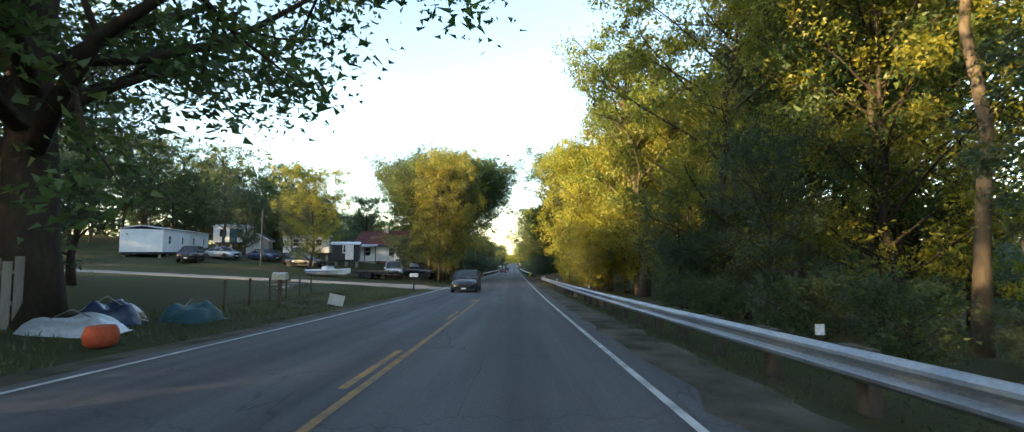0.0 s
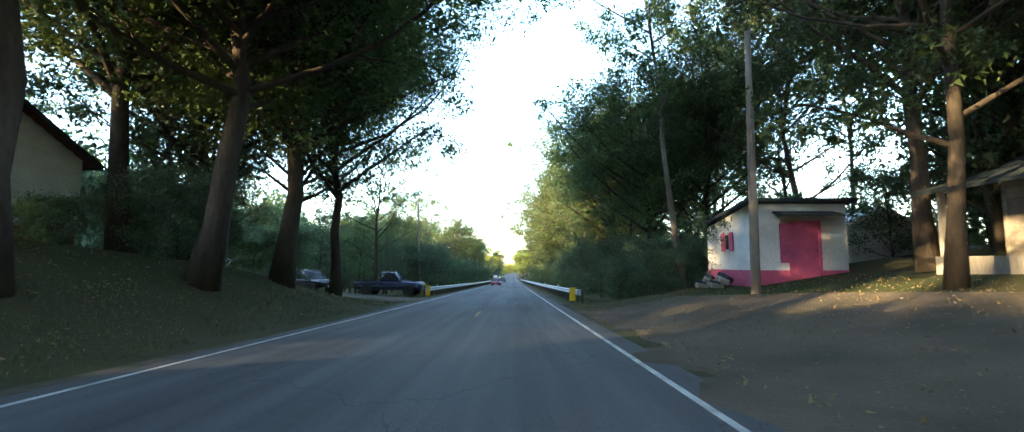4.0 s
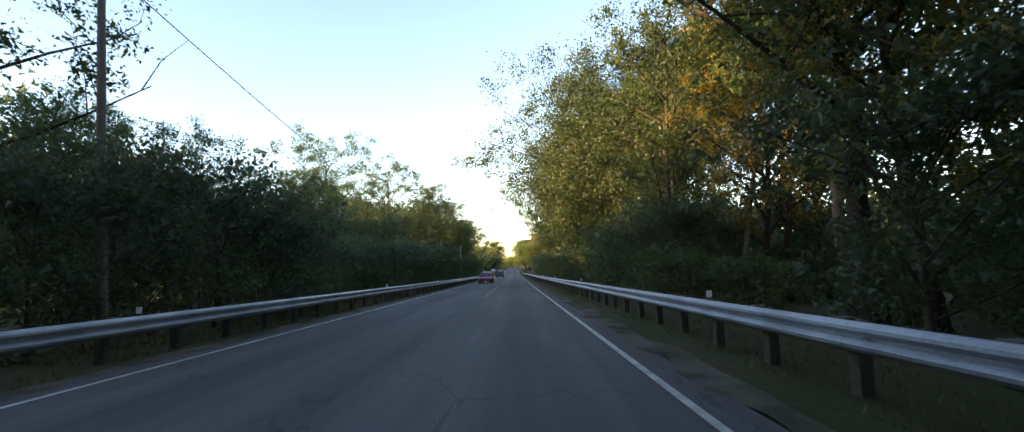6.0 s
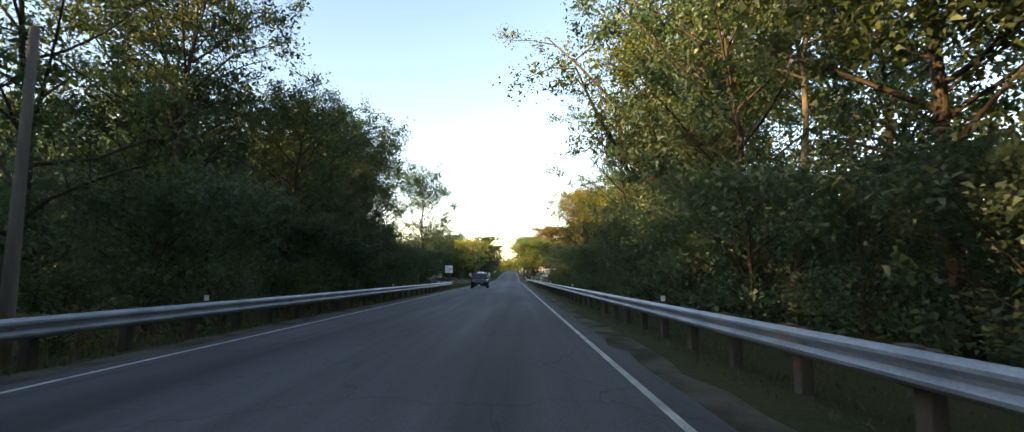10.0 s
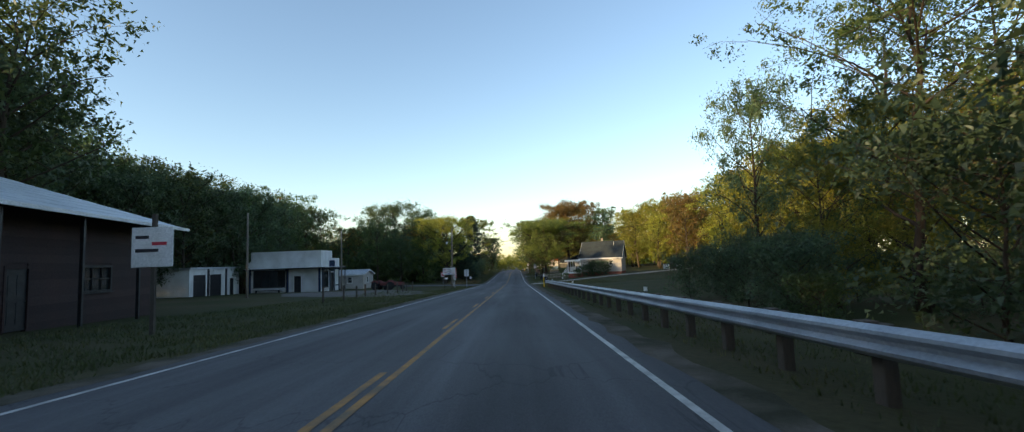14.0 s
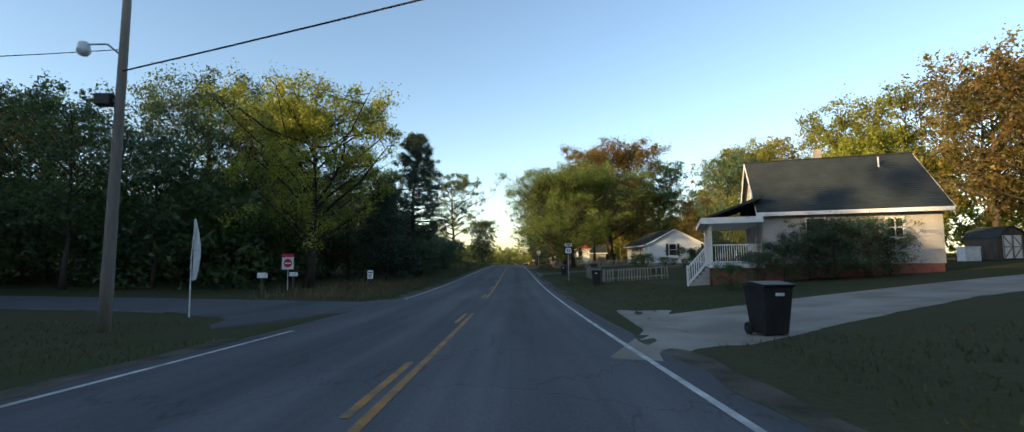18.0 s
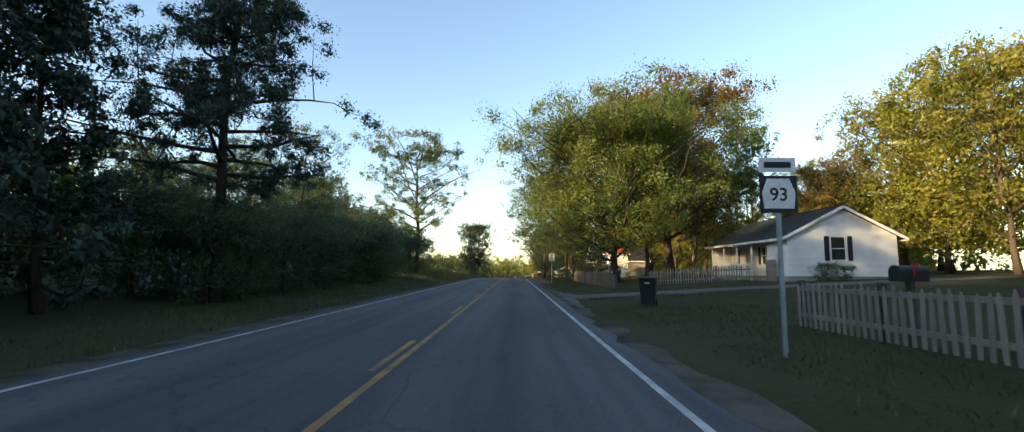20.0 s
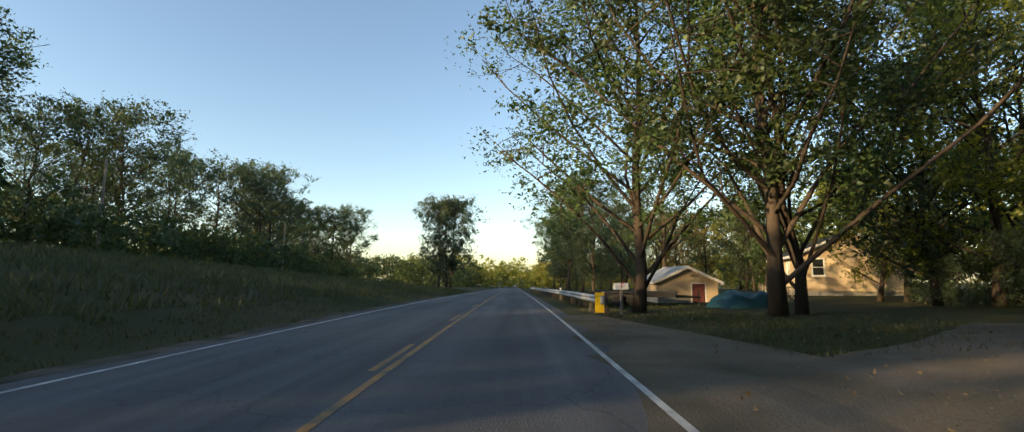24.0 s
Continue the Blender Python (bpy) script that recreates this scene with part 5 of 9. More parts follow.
# ---- grey house with a front porch ----
def grey_house():
    bz = gz(15, 349)
    turn = Matrix.Rotation(radians(-18), 4, "Z")      # set at a slant to the road
    off = Vector((16.96, 350.6, 0)) - turn @ Vector((15.7 * 0.87, 350.6, 0))
    ob = thing("house", pose(off.x, off.y, bz, 0, 0, -18), "grey-sided house with dark shingle roof and white front porch", "house")
    ob.scale = (0.87, 1.0, 1.1)
    f, e, r = 0.65, 3.35, 5.95                     # floor, eave and ridge over the ground
    part("foundation", Geo().box(11.4, 20.05, 347.05, 354.2, -0.5, f), M_BRICK, ob, "red brick foundation")
    box_walls(ob, 11.35, 20.1, 347.0, 354.25, f, e, M_GREY_SIDING, front=((13.6, 14.6, 1.5, 2.75), (17.5, 18.35, 1.75, 2.65)), west=((4.2, 5.15, f, f + 2.05), (1.4, 2.4, 1.45, 2.75)))
    side_gables(ob, 11.35, 20.1, 347.0, 354.25, e, r - e - 0.12, M_GREY_SIDING, west=((3.3, 3.95, e + 0.75, e + 1.75),))
    window_part(ob, at_wall(347.0), 13.6, 1.5, 1.0, 1.25)
    window_part(ob, at_wall(347.0), 17.5, 1.75, 0.85, 0.9, cols=2)
    west = side_west(11.35, 354.25)
    window_part(ob, west, 3.3, e + 0.75, 0.65, 1.0)
    window_part(ob, west, 1.4, 1.45, 1.0, 1.3)
    door_part(ob, west, 4.2, f, 0.95, 2.05, M_WHITE_PAINT, "white front door")
    gable_roof(ob, M_DARK_ROOF, 11.35, 20.1, 347.0, 354.25, e, r, "x", 0.45, 0.35, label="dark grey shingle roof")
    part("vent_pipe", Geo().lathe([(0.05, 0), (0.05, 0.75)], 10, "z", (18.3, 349.6, r - 1.0)), M_WHITE_PLASTIC, ob, "white roof vent pipe")
    part("chimney", Geo().box(15.3, 15.7, 351.0, 351.4, r - 0.7, r + 0.55), M_STONE, ob, "short weathered chimney")
    # porch along the gable end
    part("porch_deck", Geo().box(8.35, 11.35, 346.9, 354.1, f - 0.16, f), M_WHITE_PAINT, ob, "white porch deck")
    part("porch_skirt", Geo().box(8.5, 11.33, 347.0, 354.0, -0.6, f - 0.16), M_BRICK, ob, "red brick porch skirt")
    roof_slope("porch_roof", ob, M_DARK_ROOF, (7.95, 346.5, e - 0.55), (7.95, 354.5, e - 0.55), (11.35, 354.5, e + 0.45), (11.35, 346.5, e + 0.45), label="dark shingle porch roof")
    part("porch_fascia", Geo().box(7.9, 7.95, 346.45, 354.55, e - 0.78, e - 0.56).box(7.95, 11.33, 346.45, 346.5, e - 0.78, e - 0.50), M_WHITE_PAINT, ob)
    part("porch_ceiling", Geo().box(8.0, 11.33, 346.55, 354.45, e - 0.80, e - 0.74), M_WHITE_PAINT, ob)
    for y in (347.05, 349.4, 351.7, 353.95):
        part("porch_column", Geo().box(8.42, 8.56, y - 0.07, y + 0.07, f, e - 0.80).box(8.38, 8.60, y - 0.11, y + 0.11, f, f + 0.12).box(8.38, 8.60, y - 0.11, y + 0.11, e - 0.92, e - 0.80), M_WHITE_PAINT, ob, "white square porch column")

    def railing(a, b, posts=False):
        rail = part("railing", Geo().beam((a[0], a[1], a[2] + 0.92), (b[0], b[1], b[2] + 0.92), 0.09, 0.05).beam((a[0], a[1], a[2] + 0.12), (b[0], b[1], b[2] + 0.12), 0.05, 0.06), M_WHITE_PAINT, ob, "white wooden porch railing")
        n = max(2, round(math.hypot(b[0] - a[0], b[1] - a[1]) / 0.13))
        for i in range(1, n):
            k = i / n
            x, y, z = (a[j] + (b[j] - a[j]) * k for j in range(3))
            part("baluster", Geo().box(x - 0.018, x + 0.018, y - 0.018, y + 0.018, z + 0.12, z + 0.90), M_WHITE_PAINT, rail)
        if posts:
            part("newel_post", Geo().box(b[0] - 0.06, b[0] + 0.06, b[1] - 0.06, b[1] + 0.06, b[2] - 0.2, b[2] + 1.05), M_WHITE_PAINT, rail)

    railing((8.6, 347.0, f), (11.3, 347.0, f))
    railing((8.49, 348.9, f), (8.49, 353.9, f))
    railing((8.3, 347.1, f), (7.1, 347.1, -0.45), True)
    railing((8.3, 348.5, f), (7.1, 348.5, -0.45), True)
    for i in range(6):
        part("step", Geo().box(8.35 - 0.22 * (i + 1), 8.35 - 0.22 * i, 347.15, 348.45, -0.75, f - 0.17 * (i + 1)), M_CONCRETE, ob, "concrete porch step", bevel=0.01)
    return ob


grey_house()


# ---- white house with a gable towards the road's near end ----
def white_house():
    bz = gz(19, 393) - 0.05
    ob = thing("house", pose(0.1, 0, bz), "white-sided house with grey block foundation and dark shutters", "house")
    x0, x1, y0, y1, f, e = 17.5, 24.6, 391.3, 404.0, 0.35, 3.1
    part("foundation", Geo().box(x0 + 0.05, x1 - 0.05, y0 + 0.05, y1 - 0.05, -1.2, f), M_CONCRETE, ob, "grey block foundation")
    board_wall("wall", ob, at_wall(y0), x0, x1, f, e, M_WHITE_SIDING, ((20.25, 21.3, 1.35, 2.95),), gable=1.75)
    board_wall("wall", ob, pose(x0 + x1, y1, 0, 0, 0, 180), x0, x1, f, e, M_WHITE_SIDING, gable=1.75)
    board_wall("wall", ob, side_east(x1, y0), 0.14, y1 - y0 - 0.14, f, e, M_WHITE_SIDING)
    # the road side is set back behind a porch
    board_wall("wall", ob, side_west(x0, y1), 10.2, y1 - y0 - 0.14, f, e, M_WHITE_SIDING)
    board_wall("wall", ob, side_west(x0 + 1.7, y1), 0.14, 10.2, f, e, M_WHITE_SIDING, ((3.0, 3.95, f, f + 2.05), (5.6, 6.9, 1.2, 2.6), (0.8, 1.9, 1.2, 2.6)))
    board_wall("wall", ob, at_wall(y1 - 10.2), x0, x0 + 1.7, f, e, M_WHITE_SIDING)
    wst = side_west(x0 + 1.7, y1)
    door_part(ob, wst, 3.0, f, 0.95, 2.05, M_WHITE_PAINT, "white front door")
    window_part(ob, wst, 5.6, 1.2, 1.3, 1.4, cols=2, shutters=M_BLACK)
    window_part(ob, wst, 0.8, 1.2, 1.1, 1.4)
    window_part(ob, at_wall(y0), 20.25, 1.35, 1.05, 1.6, shutters=M_BLACK)
    part("porch_deck", Geo().box(x0 - 0.1, x0 + 1.7, y1 - 10.2, y1, f - 0.15, f), M_OLD_WOOD, ob, "wooden porch deck")
    for i in range(5):
        y = y1 - 0.1 - i * 2.5
        part("porch_post", Geo().box(x0 - 0.05, x0 + 0.07, y - 0.06, y + 0.06, f - 0.5, e), M_WHITE_PAINT, ob, "white porch post")
    for i in (0, 1):
        rail = part("railing", Geo().box(x0 - 0.02, x0 + 0.04, y1 - 5.0 - 2.5 * i, y1 - 2.7 - 2.5 * i, f + 0.85, f + 0.92), M_WHITE_PAINT, ob, "white porch railing")
        for k in range(16):
            y = y1 - 4.95 - 2.5 * i + k * 0.15
            part("baluster", Geo().box(x0 - 0.01, x0 + 0.03, y, y + 0.03, f + 0.05, f + 0.85), M_WHITE_PAINT, rail)
    tr = part("trellis", Geo().box(x0 - 0.28, x0 - 0.25, y1 - 11.7, y1 - 10.2, f + 0.2, f + 0.28), M_OLD_WOOD, ob, "leaning grey slatted panel")
    part("rail", Geo().box(x0 - 0.28, x0 - 0.25, y1 - 11.7, y1 - 10.2, f + 0.75, f + 0.83), M_OLD_WOOD, tr)
    for k in range(14):
        part("slat", Geo().box(x0 - 0.25, x0 - 0.22, y1 - 11.6 + k * 0.1, y1 - 11.54 + k * 0.1, f - 0.45, f + 1.1 + 0.02 * math.sin(k * 2.1)), M_OLD_WOOD, tr)
    gable_roof(ob, M_DARK_ROOF, x0, x1, y0, y1, e, e + 1.85, "y", 0.5, 0.35, label="dark shingle roof")
    return ob


white_house()


# ---- small shed with double doors behind the grey house ----
def garden_shed():
    x, y = 33.6, 357.4
    ob = thing("garden_shed", pose(x, y, gz(x, y)), "small barn-roofed shed with white crossed double doors", "shed")
    out = [(-1.2, 0), (1.2, 0), (1.2, 1.7), (0.8, 2.3), (0, 2.65), (-0.8, 2.3), (-1.2, 1.7)]
    ob.scale = (0.8, 1, 0.85)
    part("body", Geo().prism(out, "y", 0, 2.6), M_POST, ob, "dark wooden walls")
    for a, b in zip(out[2:], out[3:]):
        part("roof", Geo().beam((a[0] * 1.04, -0.12, a[1] + 0.04), (b[0] * 1.04, -0.12, b[1] + 0.04), 0.02, 0.05).add(
            [(a[0] * 1.05, -0.15, a[1] + 0.03), (b[0] * 1.05, -0.15, b[1] + 0.03), (b[0] * 1.05, 2.75, b[1] + 0.03), (a[0] * 1.05, 2.75, a[1] + 0.03),
             (a[0] * 1.05, -0.15, a[1] + 0.07), (b[0] * 1.05, -0.15, b[1] + 0.07), (b[0] * 1.05, 2.75, b[1] + 0.07), (a[0] * 1.05, 2.75, a[1] + 0.07)],
            [(3, 2, 1, 0), (4, 5, 6, 7), (0, 1, 5, 4), (1, 2, 6, 5), (2, 3, 7, 6), (3, 0, 4, 7)]), M_DARK_ROOF, ob)
    for s in (-0.8, 0.02):
        d = part("door", Geo().box(s, s + 0.78, -0.05, -0.004, 0.1, 1.95), M_WHITE_PAINT, ob)
        part("door_brace", Geo().beam((s + 0.05, -0.065, 0.15), (s + 0.73, -0.065, 1.0), 0.03, 0.08).beam((s + 0.05, -0.065, 1.9), (s + 0.73, -0.065, 1.05), 0.03, 0.08).box(s, s + 0.78, -0.08, -0.05, 0.98, 1.06).box(s, s + 0.06, -0.078, -0.05, 0.1, 1.95).box(s + 0.72, s + 0.78, -0.078, -0.05, 0.1, 1.95), M_OLD_WOOD, d)
    box = thing("storage_box", pose(31.3, 358.2, gz(31.3, 358.2)), "white plastic storage box beside the shed", "box")
    part("body", Geo().box(-0.55, 0.55, -0.35, 0.35, 0, 0.95), M_WHITE_PLASTIC, box, bevel=0.02)
    part("lid", Geo().box(-0.58, 0.58, -0.38, 0.38, 0.95, 1.03), M_WHITE_PLASTIC, box, bevel=0.02)


garden_shed()


# ---- derelict garage with an overhanging gable ----
def old_garage():
    bz = gz(13, 435) + 0.2
    ob = thing("old_garage", pose(0, 0, bz), "derelict stained block garage with white plank doors and dark roof", "garage")
    x0, x1, y0, y1, e, r = 12.1, 19.2, 432.4, 437.6, 2.35, 4.15
    board_wall("wall", ob, at_wall(y0), x0, x1, -0.4, e, M_STAINED_BLOCK, ((14.3, 15.1, 0.95, 2.05),), board=0.2, lap=0.002, label="stained pale block wall")
    board_wall("wall", ob, pose(x0 + x1, y1, 0, 0, 0, 180), x0, x1, -0.4, e, M_STAINED_BLOCK, board=0.2, lap=0.002)
    board_wall("wall", ob, side_east(x1, y0), 0.14, y1 - y0 - 0.14, -0.4, e, M_STAINED_BLOCK, board=0.2, lap=0.002)
    wst = side_west(x0, y1)
    board_wall("wall", ob, wst, 0.14, y1 - y0 - 0.14, -0.4, e, M_STAINED_BLOCK, ((0.55, 2.05, -0.4, 2.05), (2.45, 3.95, -0.4, 2.05)), board=0.2, lap=0.002)
    for u in (0.55, 2.45):
        d = part("garage_door", Geo().box(u, u + 1.5, 0.05, 0.09, -0.1, 2.05), M_OLD_WOOD, ob, "grey plank garage door")
        d.matrix_basis = wst
        for k in range(8):
            part("plank", Geo().box(u + 0.01 + k * 0.186, u + 0.18 + k * 0.186, 0.03, 0.05, -0.08, 2.03), M_OLD_WOOD, d)
        part("door_frame", Geo().box(u - 0.16, u, -0.04, 0.03, -0.3, 2.2).box(u + 1.5, u + 1.66, -0.04, 0.03, -0.3, 2.2).box(u, u + 1.5, -0.04, 0.03, 2.05, 2.2), M_WHITE_PAINT, d, "peeling white door frame")
    # dark boards stand in for the shadow inside the open gable truss
    board_wall("gable", ob, side_west(x0 - 0.02, y1), 0, y1 - y0, e, e + 0.001, M_POST, board=0.2, gable=r - e - 0.15, label="board gable coloured dark for the shadow inside the open truss")
    window_part(ob, at_wall(y0), 14.3, 0.95, 0.8, 1.1, M_RED, cols=2, rows=2)
    part("shutter", Geo().box(14.72, 15.12, -0.06, -0.03, 0.93, 2.07), M_RED, ob, "red board over half the window").location = (0, y0, 0)
    gable_roof(ob, M_DARK_ROOF, x0 - 0.7, x1, y0, y1, e, r, "x", 0.35, 0.3, label="dark mossy shingle roof")
    part("truss", Geo().beam((x0 - 0.9, y0 + 1.2, e + 0.75), (x0 - 0.9, y1 - 1.2, e + 0.75), 0.07, 0.12).beam((x0 - 0.9, 435.0, e + 0.75), (x0 - 0.9, 435.0, r - 0.2), 0.07).beam((x0 - 0.9, y0 + 0.2, e + 0.02), (x0, y0 + 0.2, e - 0.75), 0.08).beam((x0 - 0.9, y1 - 0.2, e + 0.02), (x0, y1 - 0.2, e - 0.75), 0.08), M_WHITE_PAINT, ob, "white gable truss and brackets")
    part("vent_pipe", Geo().lathe([(0.04, 0), (0.04, 0.7)], 8, "z", (15.0, 433.6, 3.0)), M_WHITE_PLASTIC, ob)


old_garage()


# ---- little roadside kiosk, white over blue with an orange roof ----
def kiosk():
    bz = gz(13, 426) + 0.62
    ob = thing("kiosk", pose(11.8 - 0.68 * 11.75, 424.2 - 0.68 * 424.15, bz), "small white and blue roadside kiosk with orange hipped roof", "kiosk")
    ob.scale = (0.68, 0.68, 0.98)
    x0, x1, y0, y1, e = 12.2, 15.8, 424.6, 428.4, 2.45
    wst, door = side_west(x0, y1), ((1.0, 1.85, -0.3, 2.0),)
    win = ((12.55, 13.65, 0.95, 2.1),)
    for name, z0, z1, mat in (("lower_wall", -0.4, 0.62, M_BLUE), ("upper_wall", 0.62, e, M_WHITE_PAINT)):
        board_wall(name, ob, at_wall(y0), x0, x1, z0, z1, mat, win, board=0.4, lap=0.003)
        board_wall(name, ob, pose(x0 + x1, y1, 0, 0, 0, 180), x0, x1, z0, z1, mat, board=0.4, lap=0.003)
        board_wall(name, ob, wst, 0.14, y1 - y0 - 0.14, z0, z1, mat, door, board=0.4, lap=0.003)
        board_wall(name, ob, side_east(x1, y0), 0.14, y1 - y0 - 0.14, z0, z1, mat, board=0.4, lap=0.003)
    part("floor", Geo().box(x0 + 0.1, x1 - 0.1, y0 + 0.1, y1 - 0.1, -0.3, 0.0), M_CONCRETE, ob)
    part("foundation", Geo().box(x0 + 0.04, x1 - 0.04, y0 + 0.04, y1 - 0.04, -1.4, -0.36), M_STAINED_BLOCK, ob, "rough stained block footing")
    d = part("door", Geo().box(1.1, 1.8, 0.10, 0.14, 0.05, 1.95), M_GLASS_DARK, ob, "dark glazed door")
    d.matrix_basis = wst
    part("door_frame", Geo().box(0.86, 1.1, -0.05, 0.1, -0.2, 2.2).box(1.8, 2.0, -0.05, 0.1, -0.2, 2.2).box(1.1, 1.8, -0.05, 0.1, 2.0, 2.2), M_BLUE, d, "blue door frame")
    window_part(ob, at_wall(y0), 12.55, 0.95, 1.1, 1.15, M_DARK_METAL, cols=3, rows=4)
    part("counter_board", Geo().box(12.4, 14.9, -0.22, -0.02, 0.70, 0.80), M_OLD_WOOD, ob, "weathered serving shelf").location = (0, y0, 0)
    cx, cy, h, o = (x0 + x1) / 2, (y0 + y1) / 2, 0.75, 0.45
    low = [(x0 - o, y0 - o), (x1 + o, y0 - o), (x1 + o, y1 + o), (x0 - o, y1 + o)]
    top = [(cx - 0.9, cy - 0.9), (cx + 0.9, cy - 0.9), (cx + 0.9, cy + 0.9), (cx - 0.9, cy + 0.9)]
    for i in range(4):
        j = (i + 1) % 4
        roof_slope("roof", ob, M_ORANGE_ROOF, (*low[i], e + 0.05), (*low[j], e + 0.05), (*top[j], e + h), (*top[i], e + h), course=0.25, thick=0.06, label="orange shingle roof slope")
    part("roof_cap", Geo().box(cx - 0.92, cx + 0.92, cy - 0.92, cy + 0.92, e + h - 0.03, e + h + 0.03), M_ORANGE_ROOF, ob)
    part("roof_panel", Geo().beam((x0 + 0.75, y0 - 0.25, e + 0.20), (x0 + 0.95, y0 + 0.75, e + 0.66), 0.7, 0.05), M_BLUE, ob, "faded blue patch on the roof")
    part("fascia", Geo().box(x0 - o, x1 + o, y0 - o - 0.03, y0 - o, e - 0.1, e + 0.05).box(x0 - o - 0.03, x0 - o, y0 - o, y1 + o, e - 0.1, e + 0.05).box(x0 - o, x1 + o, y1 + o, y1 + o + 0.03, e - 0.1, e + 0.05).box(x1 + o, x1 + o + 0.03, y0 - o, y1 + o, e - 0.1, e + 0.05), M_WHITE_PAINT, ob)
    part("soffit", Geo().box(x0 - o, x1 + o, y0 - o, y1 + o, e - 0.02, e + 0.02), M_WHITE_PAINT, ob)


kiosk()


# ---- cream garage and tan house near the end ----
def cream_garage():
    bz = gz(9.5, 460)
    ob = thing("cream_garage", pose(10.0 * 0.24, 460.0 * 0.24, bz - 0.25), "low cream-painted outbuilding with a rust-red door", "outbuilding")
    ob.scale = (0.76, 0.76, 0.8)
    x0, x1, y0, y1, e = 7.9, 12.6, 460.0, 466.0, 2.0
    box_walls(ob, x0, x1, y0, y1, -0.4, e, M_TAN_SIDING, front=((10.6, 11.6, -0.4, 1.75),), gable=0.95, gable_ends="f")
    door_part(ob, at_wall(y0), 10.6, -0.3, 1.0, 2.0, M_RED_ROOF, "rust-red plank door")
    gable_roof(ob, M_METAL_ROOF, x0, x1, y0, y1, e, e + 1.0, "y", 0.35, 0.3, label="pale tin roof")
    part("lower_boards", Geo().box(x0 + 0.1, 10.4, -0.035, -0.014, -0.3, 0.75), M_CONCRETE, ob, "grey skirting boards").location = (0, y0, 0)


cream_garage()


def tan_house():
    bz = gz(22, 466)
    ob = thing("tan_house", pose(19.4, 465.0, bz, 0, 0, -18), "tan-sided house with white gable trim", "house")
    x0, x1, y0, y1, f, e = 0, 6.6, 0, 9.5, 0.3, 2.9
    part("foundation", Geo().box(0.05, 6.55, 0.05, 9.45, -1.0, f), M_CONCRETE, ob)
    box_walls(ob, x0, x1, y0, y1, f, e, M_TAN_SIDING, front=((0.9, 1.7, 1.3, 2.5),), west=((3.0, 4.0, 1.2, 2.4), (6.0, 7.0, 1.2, 2.4)), gable=1.35, gable_ends="f")
    window_part(ob, at_wall(y0), 0.9, 1.3, 0.8, 1.2)
    for u in (3.0, 6.0):
        window_part(ob, side_west(x0, y1), u, 1.2, 1.0, 1.2)
    gable_roof(ob, M_DARK_ROOF, x0, x1, y0, y1, e, e + 1.45, "y", 0.45, 0.35, label="dark shingle roof")


tan_house()


